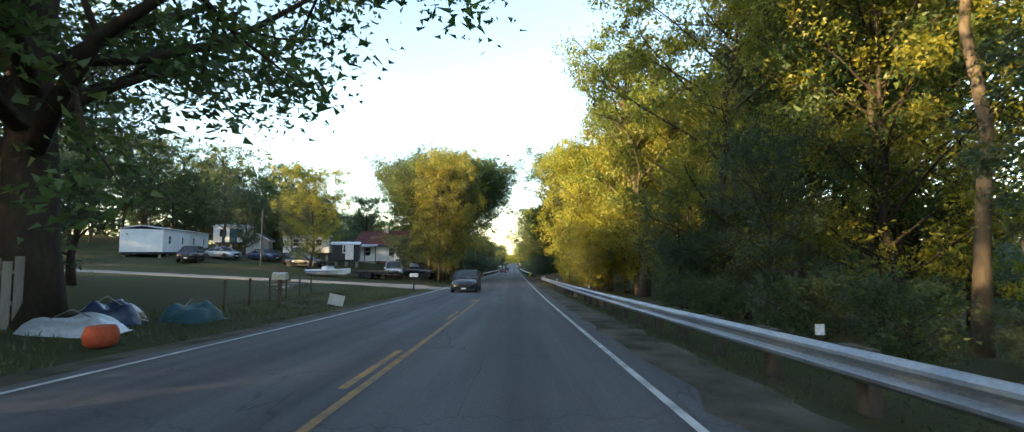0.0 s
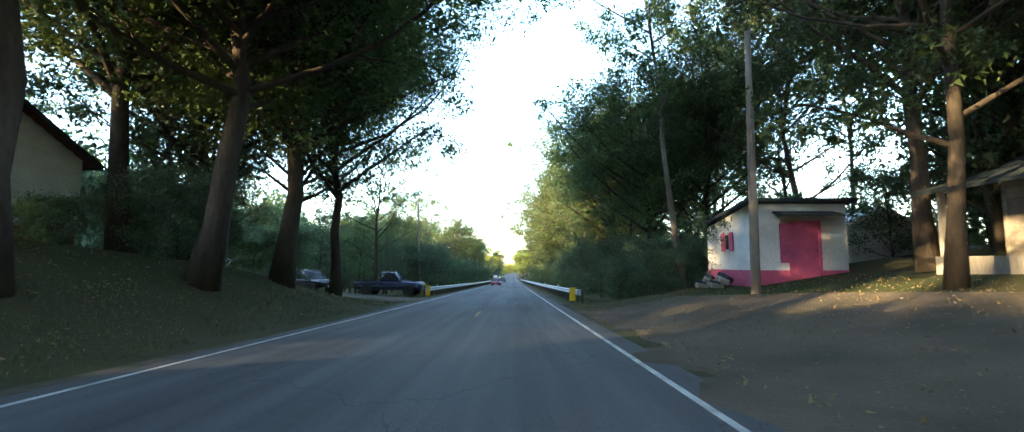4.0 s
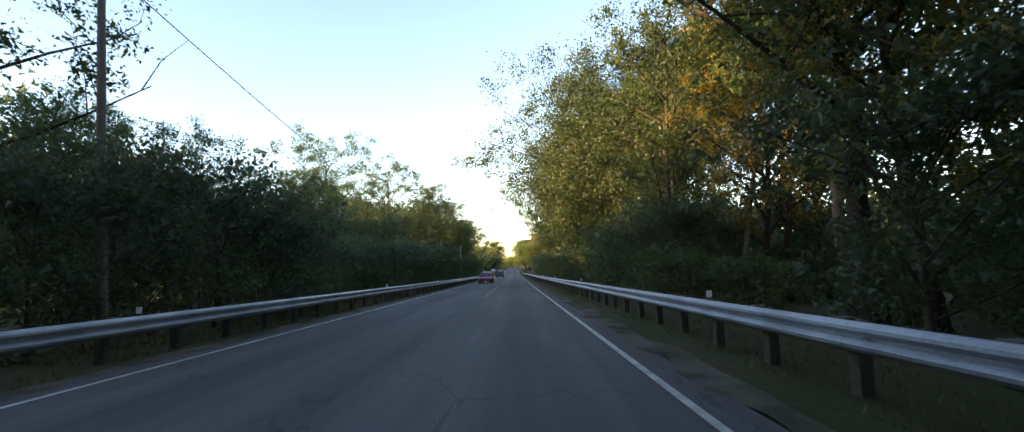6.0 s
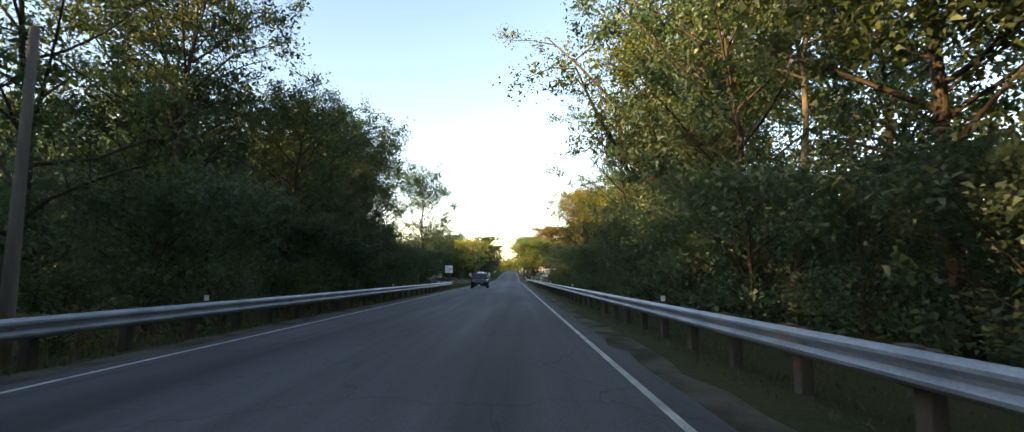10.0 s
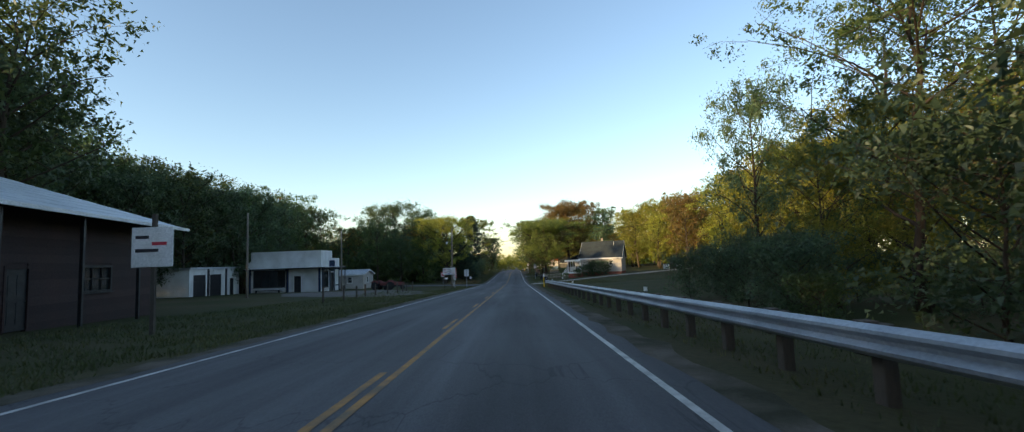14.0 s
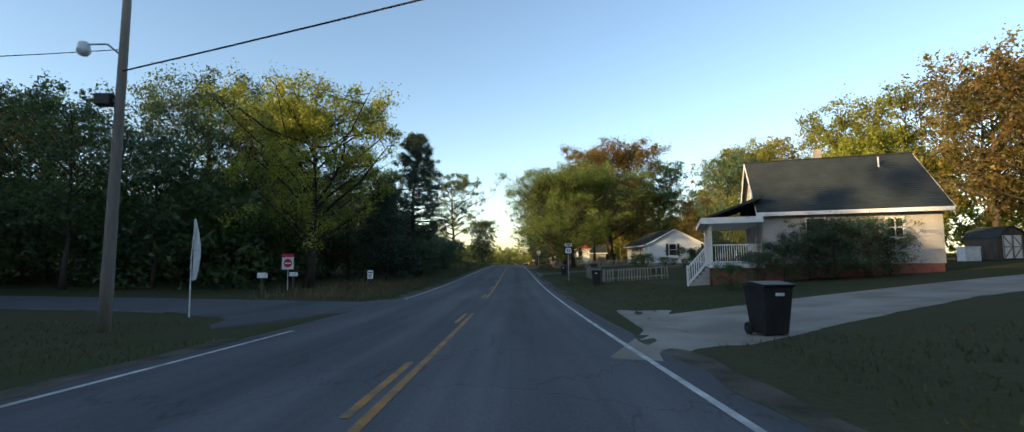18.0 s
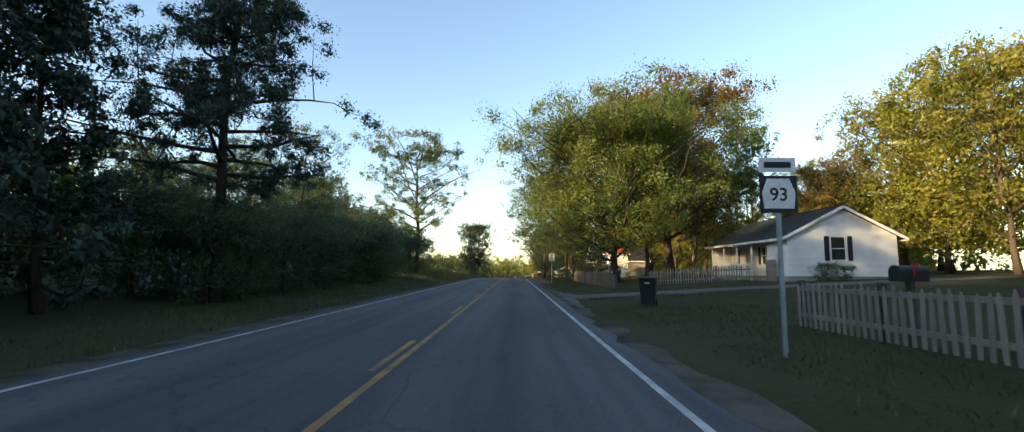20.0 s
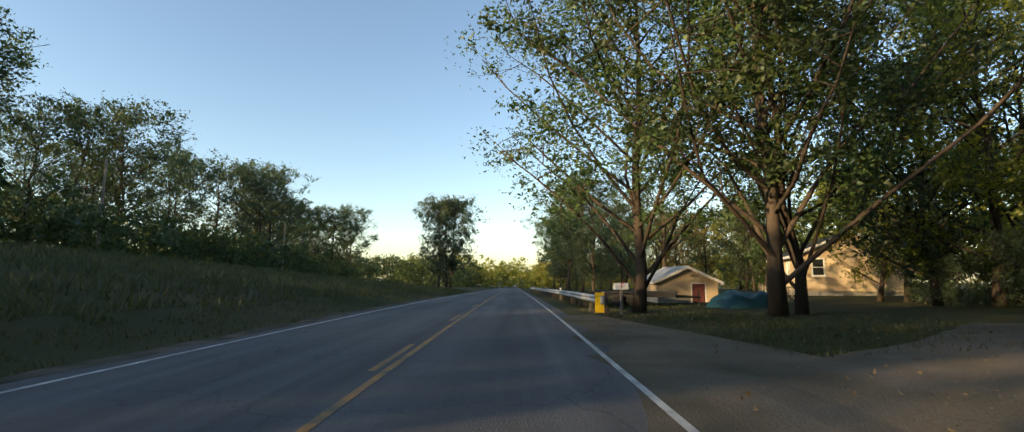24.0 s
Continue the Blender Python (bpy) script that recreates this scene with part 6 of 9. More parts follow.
# ---- white painted shed with pink door and shutters ----
def pink_shed():
    bz = gz(11, 94) + 0.1
    ob = thing("pink_shed", pose(0, 0, bz), "white stucco shed with pink door, pink shutters and flat slanted roof", "shed")
    x0, x1, y0, y1, lo, hi = 9.25, 13.1, 92.4, 97.2, 2.35, 3.0
    board_wall("wall", ob, at_wall(y0), x0, x1, 0.12, hi, M_WHITE_BLOCK, ((10.75, 12.0, 0.12, 2.25),), board=1.5, lap=0.0)
    board_wall("wall", ob, pose(x0 + x1, y1, 0, 0, 0, 180), x0, x1, 0.12, lo, M_WHITE_BLOCK, board=1.5, lap=0.0)
    g = Geo().prism([(y0 + 0.141, 0.12), (y1 - 0.141, 0.12), (y1 - 0.141, lo), (y0 + 0.141, hi)], "x", x1 - 0.14, x1)
    part("wall", g, M_WHITE_BLOCK, ob)
    part("wall", Geo().prism([(y0 + 0.141, 0.12), (y1 - 0.141, 0.12), (y1 - 0.141, lo), (y0 + 0.141, hi)], "x", x0, x0 + 0.14), M_WHITE_BLOCK, ob)
    part("plinth", Geo().box(x0 - 0.03, 10.7, y0 - 0.03, y1, -0.5, 0.3).box(12.05, x1 + 0.03, y0 - 0.03, y1, -0.5, 0.3).box(10.7, 12.05, y0 + 0.02, y1, -0.5, 0.12), M_PINK, ob, "pink painted plinth")
    door_part(ob, at_wall(y0), 10.8, 0.12, 1.15, 2.1, M_PINK, "faded pink door", frame_mat=M_PINK)
    part("door_wing", Geo().box(10.35, 10.75, -0.06, -0.02, 0.6, 2.2), M_PINK, ob, "pink side board").location = (0, y0, 0)
    part("canopy", Geo().prism([(y0 - 0.75, 2.42), (y0, 2.62), (y0, 2.70), (y0 - 0.75, 2.50)], "x", 10.1, 12.6), M_DARK_ROOF, ob, "small dark canopy over the door")
    part("roof", Geo().prism([(y0 - 0.35, hi + 0.06), (y1 + 0.35, lo + 0.0), (y1 + 0.35, lo + 0.14), (y0 - 0.35, hi + 0.2)], "x", x0 - 0.3, x1 + 0.3), M_DARK_ROOF, ob, "dark slanted roof", bevel=0.01)
    wst = side_west(x0, y1)
    w = part("window", Geo().box(2.2, 2.75, -0.02, 0.0, 1.2, 1.85), M_GLASS_DARK, ob)
    w.matrix_basis = wst
    for u in (1.8, 2.65):
        part("shutter", Geo().box(u, u + 0.42, -0.06, -0.02, 1.12, 1.95), M_PINK, w, "pink board shutter")
    for i, (dx, dy) in enumerate(((-0.7, 1.6), (-0.5, 2.4), (-0.8, 3.1))):
        junk = thing("scrap_pile", pose(x0 + dx, y0 + dy, gz(x0 + dx, y0 + dy)), "dark heap of yard scrap beside the shed wall", "scrap")
        for k in range(4):
            part("scrap", Geo().box(-0.25, 0.25, -0.2, 0.2, 0, 0.22), M_DARK_METAL if k % 2 else M_OLD_WOOD, junk, bevel=0.03).matrix_basis = pose(0.15 * k - 0.2, 0.1 * (k % 2), 0.12 * k, 8 * k, 5 - 9 * k, 37 * k)


pink_shed()


# ---- old stone house with a dark porch under the trees ----
def stone_house():
    bz = gz(16, 82) - 0.2
    ob = thing("stone_house", pose(2.2, 0, bz), "old stone house with a dark shaded porch", "house")
    x0, x1, y0, y1, e = 12.6, 19.5, 79.8, 87.5, 2.9
    board_wall("wall", ob, at_wall(y0), x0, x1, -0.4, e, M_STONE, ((13.9, 14.8, 0.9, 2.2), (16.6, 17.6, 0.9, 2.2)), board=0.3, lap=0.004, gable=1.6)
    board_wall("wall", ob, pose(x0 + x1, y1, 0, 0, 0, 180), x0, x1, -0.4, e, M_STONE, board=0.3, gable=1.6)
    board_wall("wall", ob, side_west(x0, y1), 0.14, y1 - y0 - 0.14, -0.4, e, M_STONE, ((2.0, 3.0, 0.2, 2.2), (4.6, 5.7, 0.9, 2.1)), board=0.3)
    board_wall("wall", ob, side_east(x1, y0), 0.14, y1 - y0 - 0.14, -0.4, e, M_STONE, board=0.3)
    window_part(ob, at_wall(y0), 13.9, 0.9, 0.9, 1.3, M_OLD_WOOD)
    window_part(ob, at_wall(y0), 16.6, 0.9, 1.0, 1.3, M_OLD_WOOD)
    window_part(ob, side_west(x0, y1), 4.6, 0.9, 1.1, 1.2, M_WHITE_PAINT)
    door_part(ob, side_west(x0, y1), 2.0, 0.2, 1.0, 2.0, M_DARK_WALL, "dark wooden door")
    gable_roof(ob, M_DARK_ROOF, x0, x1, y0, y1, e, e + 1.7, "y", 0.4, 0.35, M_OLD_WOOD, "dark roof")
    part("porch_deck", Geo().box(10.4, x0, y0 + 1.2, y1, -0.4, 0.2), M_OLD_WOOD, ob)
    roof_slope("porch_roof", ob, M_DARK_ROOF, (10.0, y0 + 0.9, 2.2), (10.0, y1 + 0.3, 2.2), (x0, y1 + 0.3, 2.95), (x0, y0 + 0.9, 2.95))
    for y in (y0 + 1.4, y0 + 4.2, y1 - 0.2):
        part("porch_post", Geo().box(10.45, 10.6, y - 0.07, y + 0.07, 0.2, 2.25), M_OLD_WOOD, ob)
    b = thing("outbuilding", pose(0, 0, gz(18, 98)), "outbuilding with a white gable among the trees", "outbuilding")
    box_walls(b, 16.4, 20.5, 98, 103, -0.4, 2.0, M_WHITE_BLOCK, gable=0.9, gable_ends="f", board=0.4)
    gable_roof(b, M_METAL_ROOF, 16.4, 20.5, 98, 103, 2.0, 2.95, "y", 0.4, 0.4)


stone_house()


# ---- white house with a red roof on the left bank ----
def red_roof_house():
    bz = gz(-20, 84) - 0.1
    ob = thing("red_roof_house", pose(0.2, 8.7, bz), "white clapboard house with red-brown roof on a red foundation", "house")
    x0, x1, y0, y1, f, e = -25.5, -16.8, 72.5, 81.8, 0.75, 3.45
    part("foundation", Geo().box(x0 + 0.05, x1 - 0.05, y0 + 0.05, y1 - 0.05, -1.0, f), M_BRICK, ob, "red painted foundation")
    board_wall("wall", ob, at_wall(y0), x0, x1, f, e, M_WHITE_SIDING, ((-20.2, -19.3, 1.55, 2.95), (-24.0, -23.0, 1.55, 2.95)))
    board_wall("wall", ob, pose(x0 + x1, y1, 0, 0, 0, 180), x0, x1, f, e, M_WHITE_SIDING)
    est = side_east(x1, y0)
    board_wall("wall", ob, est, 0.14, y1 - y0 - 0.14, f, e, M_WHITE_SIDING, ((4.3, 5.1, 1.45, 3.05), (1.2, 2.0, 1.45, 3.05)))
    board_wall("wall", ob, side_west(x0, y1), 0.14, y1 - y0 - 0.14, f, e, M_WHITE_SIDING)
    window_part(ob, est, 4.3, 1.45, 0.8, 1.6)
    window_part(ob, est, 1.2, 1.45, 0.8, 1.6)
    window_part(ob, at_wall(y0), -20.2, 1.55, 0.9, 1.4)
    window_part(ob, at_wall(y0), -24.0, 1.55, 1.0, 1.4)
    part("crawl_vent", Geo().box(4.0, 4.4, -0.01, 0.05, 0.05, 0.55), M_BLACK, ob).matrix_basis = est
    # ridge across the road
    g = e + 2.2
    side_gables(ob, x0, x1, y0, y1, e, 2.05, M_WHITE_SIDING)
    gable_roof(ob, M_RED_ROOF, x0, x1, y0, y1, e, g, "x", 0.45, 0.4, M_DARK_ROOF, "red-brown roof")
    part("chimney", Geo().box(-21.6, -21.2, 76.0, 76.4, g - 0.4, g + 0.9), M_CONCRETE, ob)
    # open porch on the near side
    part("porch_roof", Geo().box(-29.3, -25.6, 69.9, 76.5, e - 0.55, e - 0.42), M_METAL_ROOF, ob, "flat pale porch roof")
    for x in (-29.1, -27.4, -25.75):
        part("porch_post", Geo().box(x - 0.06, x + 0.06, 70.0, 70.12, -0.4, e - 0.55), M_BLACK, ob)
    part("porch_deck", Geo().box(-29.3, -25.6, 69.9, 76.5, -0.4, f - 0.1), M_OLD_WOOD, ob)
    part("foundation_vent", Geo().box(-18.4, -18.0, 72.49, 72.56, 0.1, 0.45), M_BLACK, ob)
    for k, x in enumerate((-25.3, -23.6, -21.9)):
        part("porch_post", Geo().box(x - 0.05, x + 0.05, 71.0, 71.1, -0.4, e - 0.4), M_BLACK, ob)
    part("porch_roof", Geo().prism([(71.0 - 0.2, e - 0.42), (72.47, e - 0.1), (72.47, e - 0.02), (71.0 - 0.2, e - 0.34)], "x", -25.5, -21.7), M_METAL_ROOF, ob, "pale tin roof over the small front porch")
    steps = part("railing", Geo().box(-25.3, -21.9, 71.02, 71.08, f + 0.8, f + 0.86).box(-25.3, -21.9, 71.02, 71.08, f + 0.1, f + 0.16), M_WHITE_PAINT, ob, "white wooden porch railing")
    for k in range(23):
        part("baluster", Geo().box(-25.22 + k * 0.147, -25.18 + k * 0.147, 71.03, 71.07, f + 0.1, f + 0.8), M_WHITE_PAINT, steps)
    part("porch_deck", Geo().box(-25.4, -21.8, 71.0, 72.48, -0.3, f), M_OLD_WOOD, ob)
    rail = part("railing", Geo().box(-29.1, -25.8, 69.95, 70.0, f + 0.8, f + 0.86), M_WHITE_PAINT, ob)
    for k in range(22):
        part("baluster", Geo().box(-29.05 + k * 0.147, -29.02 + k * 0.147, 69.96, 69.99, f - 0.1, f + 0.8), M_WHITE_PAINT, rail)


red_roof_house()


# ---- trailers on the hill ----
def mobile_home(x, y, rz, length, wide, mat, label, windows=4, blocks=True, tall=2.6, trim=None):
    ob = thing("mobile_home", pose(x, y, gz(x, y) + 0.05, 0, 0, rz), label, "mobile home")
    f = 0.65
    ops = [(length * (i + 0.4) / windows, length * (i + 0.4) / windows + 0.9, f + 0.9, f + 1.9) for i in range(windows)]
    board_wall("wall", ob, FRONT, 0, length, f, f + tall, mat, ops, board=0.3, lap=0.006)
    board_wall("wall", ob, pose(length, wide, 0, 0, 0, 180), 0, length, f, f + tall, mat, board=0.3)
    board_wall("wall", ob, side_west(0, wide), 0.14, wide - 0.14, f, f + tall, mat, board=0.3)
    board_wall("wall", ob, side_east(length, 0), 0.14, wide - 0.14, f, f + tall, mat, board=0.3)
    for o in ops:
        window_part(ob, FRONT, o[0], o[2], 0.9, 1.0, trim)
    door_part(ob, FRONT, length * 0.52, f, 0.85, 1.95, trim or M_WHITE_PAINT, knob=True, frame_mat=trim).location.y = -0.08
    part("roof", Geo().prism([(-0.15, f + tall), (wide / 2, f + tall + 0.35), (wide + 0.15, f + tall), (wide + 0.15, f + tall + 0.1), (wide / 2, f + tall + 0.45), (-0.15, f + tall + 0.1)], "x", -0.15, length + 0.15), M_METAL_ROOF, ob, "low pale metal roof")
    part("floor_frame", Geo().box(0.1, length - 0.1, 0.2, wide - 0.2, f - 0.25, f), M_DARK_METAL, ob)
    n = max(3, round(length / 2.2))
    for i in range(n):
        for yy in (0.3, wide - 0.5):
            u = 0.3 + (length - 0.8) * i / (n - 1)
            part("pier", Geo().box(u, u + 0.3, yy, yy + 0.2, -0.8, f - 0.25), M_CONCRETE, ob)
    return ob


mobile_home(-40.0, 58.0, 106.4, 17.7, 4.2, M_WHITE_SIDING, "long white mobile home standing on block piers")
mobile_home(-45.6, 77.2, 5, 4.8, 2.6, M_WHITE_PAINT, "white camper trailer with teal trim", 2, tall=2.3, trim=M_TEAL)
mobile_home(-33.0, 119.5, 25, 5.2, 2.4, M_WHITE_SIDING, "white camper trailer parked under the trees", 2, tall=2.2)
mobile_home(-31.5, 69.5, 10, 6.0, 2.6, M_WHITE_SIDING, "pale trailer behind the parked boat", 2, tall=2.0)
mobile_home(-23.6, 66.0, 12, 3.4, 2.2, M_DARK_METAL, "dark utility trailer with pale trim near the boat", 1, tall=1.9)


def hill_shed():
    ob = thing("hill_shed", pose(-35.5, 70.5, gz(-35.5, 70.5), 0, 0, 15), "small grey gabled shed on the hill", "shed")
    box_walls(ob, -1.4, 1.4, 0, 3, -0.4, 2.2, M_GREY_SIDING, front=((-0.4, 0.4, 0.1, 1.9),), gable=0.8, gable_ends="f")
    door_part(ob, FRONT, -0.4, 0.1, 0.8, 1.8, M_WHITE_PAINT)
    gable_roof(ob, M_DARK_ROOF, -1.4, 1.4, 0, 3, 2.2, 3.05, "y", 0.25, 0.25)


hill_shed()


# ---- long dark workshop with a pale metal roof ----
def workshop():
    ob = thing("workshop", pose(-11.8, 241.0, gz(-14, 262), 0, 0, 11), "long dark red workshop under a pale metal roof", "workshop")
    L, W, e, r = 37.0, 15.0, 4.3, 6.9
    est = side_east(0, 0)
    board_wall("wall", ob, est, 0, L, -0.5, e, M_DARK_WALL, ((8, 11.2, -0.5, 2.9), (14, 17.2, -0.5, 2.9), (27, 28, -0.5, 2.05), (31, 33, 1.0, 2.1)), board=0.3, lap=0.008, label="dark red board wall")
    board_wall("wall", ob, pose(-W, 0, 0), 0, W - 0.14, -0.5, e, M_DARK_WALL, board=0.3, gable=r - e - 0.1)
    board_wall("wall", ob, pose(-0.14, L, 0, 0, 0, 180), 0, W - 0.14, -0.5, e, M_DARK_WALL, board=0.3, gable=r - e - 0.1)
    board_wall("wall", ob, pose(-W, L, 0, 0, 0, -90), 0.14, L - 0.14, -0.5, e, M_DARK_WALL, board=0.3)
    for u in (8, 14):
        d = part("roller_door", Geo().box(u, u + 3.2, 0.06, 0.1, -0.3, 2.9), M_DARK_METAL, ob, "dark roller door")
        d.matrix_basis = est
        for k in range(10):
            part("slat", Geo().box(u + 0.05, u + 3.15, 0.04, 0.06, -0.25 + k * 0.31, 0.03 + k * 0.31), M_DARK_METAL, d)
    door_part(ob, est, 27, -0.1, 1.0, 2.1, M_DARK_METAL, "dark steel door", frame_mat=M_DARK_WALL)
    window_part(ob, est, 31, 1.0, 2.0, 1.1, M_DARK_METAL, cols=3)
    for s in (0, 1):
        a, b = ((1.3, -0.4, e - 0.30), (1.3, L + 0.4, e - 0.30)) if s else ((-W - 0.6, -0.4, e - 0.2), (-W - 0.6, L + 0.4, e - 0.2))
        roof_slope("roof", ob, M_METAL_ROOF, a, b, (-W / 2, L + 0.4, r), (-W / 2, -0.4, r), course=1.2, thick=0.05, label="pale ribbed metal roof")
    part("gutter", Geo().box(1.3, 1.42, -0.4, L + 0.4, e - 0.42, e - 0.28), M_WHITE_PAINT, ob, "white eave gutter")
    for y in np.arange(1.0, L, 4.0):
        part("eave_post", Geo().box(1.0, 1.12, y, y + 0.12, -0.5, e - 0.35), M_DARK_METAL, ob)
    return ob


workshop()


# ---- white commercial building with a stepped parapet ----
def white_shop():
    bz = gz(-30, 326)
    ob = thing("white_shop", pose(0, 0, bz), "white painted block shop with stepped parapet and dark shopfront", "shop")
    ob.scale = (1.0, 1.0, 1.12)
    x0, x1, y0, y1 = -39.0, -28.4, 325.2, 333.0
    board_wall("wall", ob, at_wall(y0), x0, x1, -0.3, 4.1, M_WHITE_BLOCK, ((-38.2, -33.6, 0.75, 2.9), (-32.3, -31.3, -0.3, 2.2)), board=0.4, lap=0.002)
    board_wall("parapet", ob, at_wall(y0 + 0.004), x0 + 0.4, x1, 4.1, 5.35, M_WHITE_BLOCK, board=0.4, lap=0.002, label="white stepped parapet")
    est = side_east(x1, y0)
    board_wall("wall", ob, est, 0.14, y1 - y0, -0.3, 4.1, M_WHITE_BLOCK, ((0.9, 2.9, 0.5, 2.7), (3.6, 5.2, -0.3, 2.5)), board=0.4, lap=0.002)
    board_wall("parapet", ob, est, 0.14, 4.6, 4.1, 5.35, M_WHITE_BLOCK, board=0.4, lap=0.002)
    board_wall("parapet", ob, est, 4.6, y1 - y0, 4.1, 4.35, M_WHITE_BLOCK, board=0.4, lap=0.002)
    board_wall("wall", ob, pose(x0 + x1, y1, 0, 0, 0, 180), x0, x1, -0.3, 4.1, M_WHITE_BLOCK, board=0.4)
    board_wall("wall", ob, side_west(x0, y1), 0.14, y1 - y0 - 0.14, -0.3, 4.1, M_WHITE_BLOCK, board=0.4)
    part("roof", Geo().box(x0 + 0.1, x1 - 0.14, y0 + 0.14, y1 - 0.1, 3.85, 4.05), M_CONCRETE, ob)
    window_part(ob, at_wall(y0), -38.2, 0.75, 4.6, 2.15, M_DARK_METAL, cols=4, rows=1)
    window_part(ob, est, 0.9, 0.5, 2.0, 2.2, M_DARK_METAL, cols=2, rows=1)
    door_part(ob, at_wall(y0), -32.3, -0.1, 1.0, 2.2, M_DARK_METAL, "dark shop door")
    door_part(ob, est, 3.6, -0.1, 1.6, 2.5, M_DARK_METAL, "dark glazed double door")
    part("canopy", Geo().box(x0 - 0.1, x1 + 0.9, y0 - 1.1, y0, 3.05, 3.2).box(x1, x1 + 0.9, y0, y1 + 0.5, 3.05, 3.2), M_WHITE_PAINT, ob, "white flat canopy with dark edge")
    part("canopy_edge", Geo().box(x0 - 0.1, x1 + 0.95, y0 - 1.15, y0 - 1.1, 2.98, 3.16).box(x1 + 0.9, x1 + 0.95, y0 - 1.1, y1 + 0.5, 2.98, 3.16), M_BLACK, ob)
    for x, y in ((x0 + 0.6, y0 - 1.0), (-33.0, y0 - 1.0), (x1 + 0.75, y0 - 0.95), (x1 + 0.8, y1 + 0.3)):
        part("canopy_post", Geo().box(x - 0.06, x + 0.06, y - 0.06, y + 0.06, -0.3, 3.05), M_BLACK, ob)
    for a, b, c, d in ((3.3, 3.6, -0.3, 3.05), (5.2, 5.5, -0.3, 3.05), (7.3, 7.55, -0.3, 3.05), (0.3, 0.6, -0.3, 3.05)):
        part("pilaster", Geo().box(a, b, -0.09, -0.006, c, d), M_CAR_BLUE, ob, "dark blue painted pilaster").matrix_basis = est
    part("door_head", Geo().box(3.3, 5.5, -0.1, -0.006, 2.5, 4.05), M_CAR_BLUE, ob, "dark blue panel over the shop door").matrix_basis = est
    part("trim_band", Geo().box(0.6, 3.3, -0.05, -0.006, 2.8, 3.0).box(5.5, 7.3, -0.05, -0.006, 2.8, 3.0).box(5.5, 7.3, -0.05, -0.006, 0.55, 0.68), M_CAR_BLUE, ob, "dark blue trim band").matrix_basis = est
    for a in (x0 + 0.1, -33.4, x1 - 0.35):
        part("pilaster", Geo().box(a, a + 0.3, y0 - 0.09, y0 - 0.006, -0.3, 3.0), M_CAR_BLUE, ob, "dark blue painted pilaster")
    part("bench", Geo().box(-38.0, -34.0, y0 - 0.55, y0 - 0.15, 0.35, 0.42).box(-37.7, -37.6, y0 - 0.5, y0 - 0.2, -0.2, 0.35).box(-34.4, -34.3, y0 - 0.5, y0 - 0.2, -0.2, 0.35), M_BLACK, ob, "dark bench under the window")
    w = thing("garage_wing", pose(0, 0, bz), "long low white garage wing with dark doors", "garage")
    w.scale = (1.0, 1.0, 1.22)
    x, a, b = -40.2, 313.6, 325.0
    est = side_east(x, a)
    board_wall("wall", w, est, 0, b - a, -0.3, 3.1, M_WHITE_BLOCK, ((0.8, 3.4, -0.3, 2.5), (4.3, 6.9, -0.3, 2.5), (8.9, 9.9, -0.3, 2.1)), board=0.4, lap=0.002)
    board_wall("wall", w, pose(x - 8, a, 0), 0, 7.86, -0.3, 3.1, M_WHITE_BLOCK, board=0.4)
    board_wall("wall", w, pose(x - 8, b, 0, 0, 0, -90), 0.14, b - a, -0.3, 3.1, M_WHITE_BLOCK, board=0.4)
    part("roof", Geo().box(x - 8.2, x + 0.25, a - 0.2, b, 3.1, 3.28), M_METAL_ROOF, w)
    for u, wd in ((0.8, 2.6), (4.3, 2.6)):
        part("roller_door", Geo().box(u, u + wd, 0.06, 0.1, -0.2, 2.5), M_BLACK, w, "dark open bay door").matrix_basis = est
    door_part(w, est, 8.9, -0.1, 1.0, 2.1, M_DARK_METAL)
    for u in (3.7, 7.8):
        part("pilaster", Geo().box(u, u + 0.3, -0.12, -0.003, -0.3, 3.1), M_BLACK, w).matrix_basis = est


white_shop()


def grey_shed_left():
    """Low grey building past the shop."""
    ob = thing("grey_outbuilding", pose(-33.0, 336.0, gz(-33, 336)), "low grey-sided outbuilding with white trim", "outbuilding")
    box_walls(ob, 0, 7.5, 0, 6, -0.4, 2.4, M_GREY_SIDING, front=((4.9, 5.7, 0.9, 1.9),), east=((2, 3, 0.9, 1.9),))
    window_part(ob, FRONT, 4.9, 0.9, 0.8, 1.0)
    window_part(ob, side_east(7.5, 0), 2, 0.9, 1.0, 1.0)
    gable_roof(ob, M_METAL_ROOF, 0, 7.5, 0, 6, 2.4, 3.1, "x", 0.3, 0.3)
    side_gables(ob, 0, 7.5, 0, 6, 2.4, 0.6, M_GREY_SIDING)


grey_shed_left()

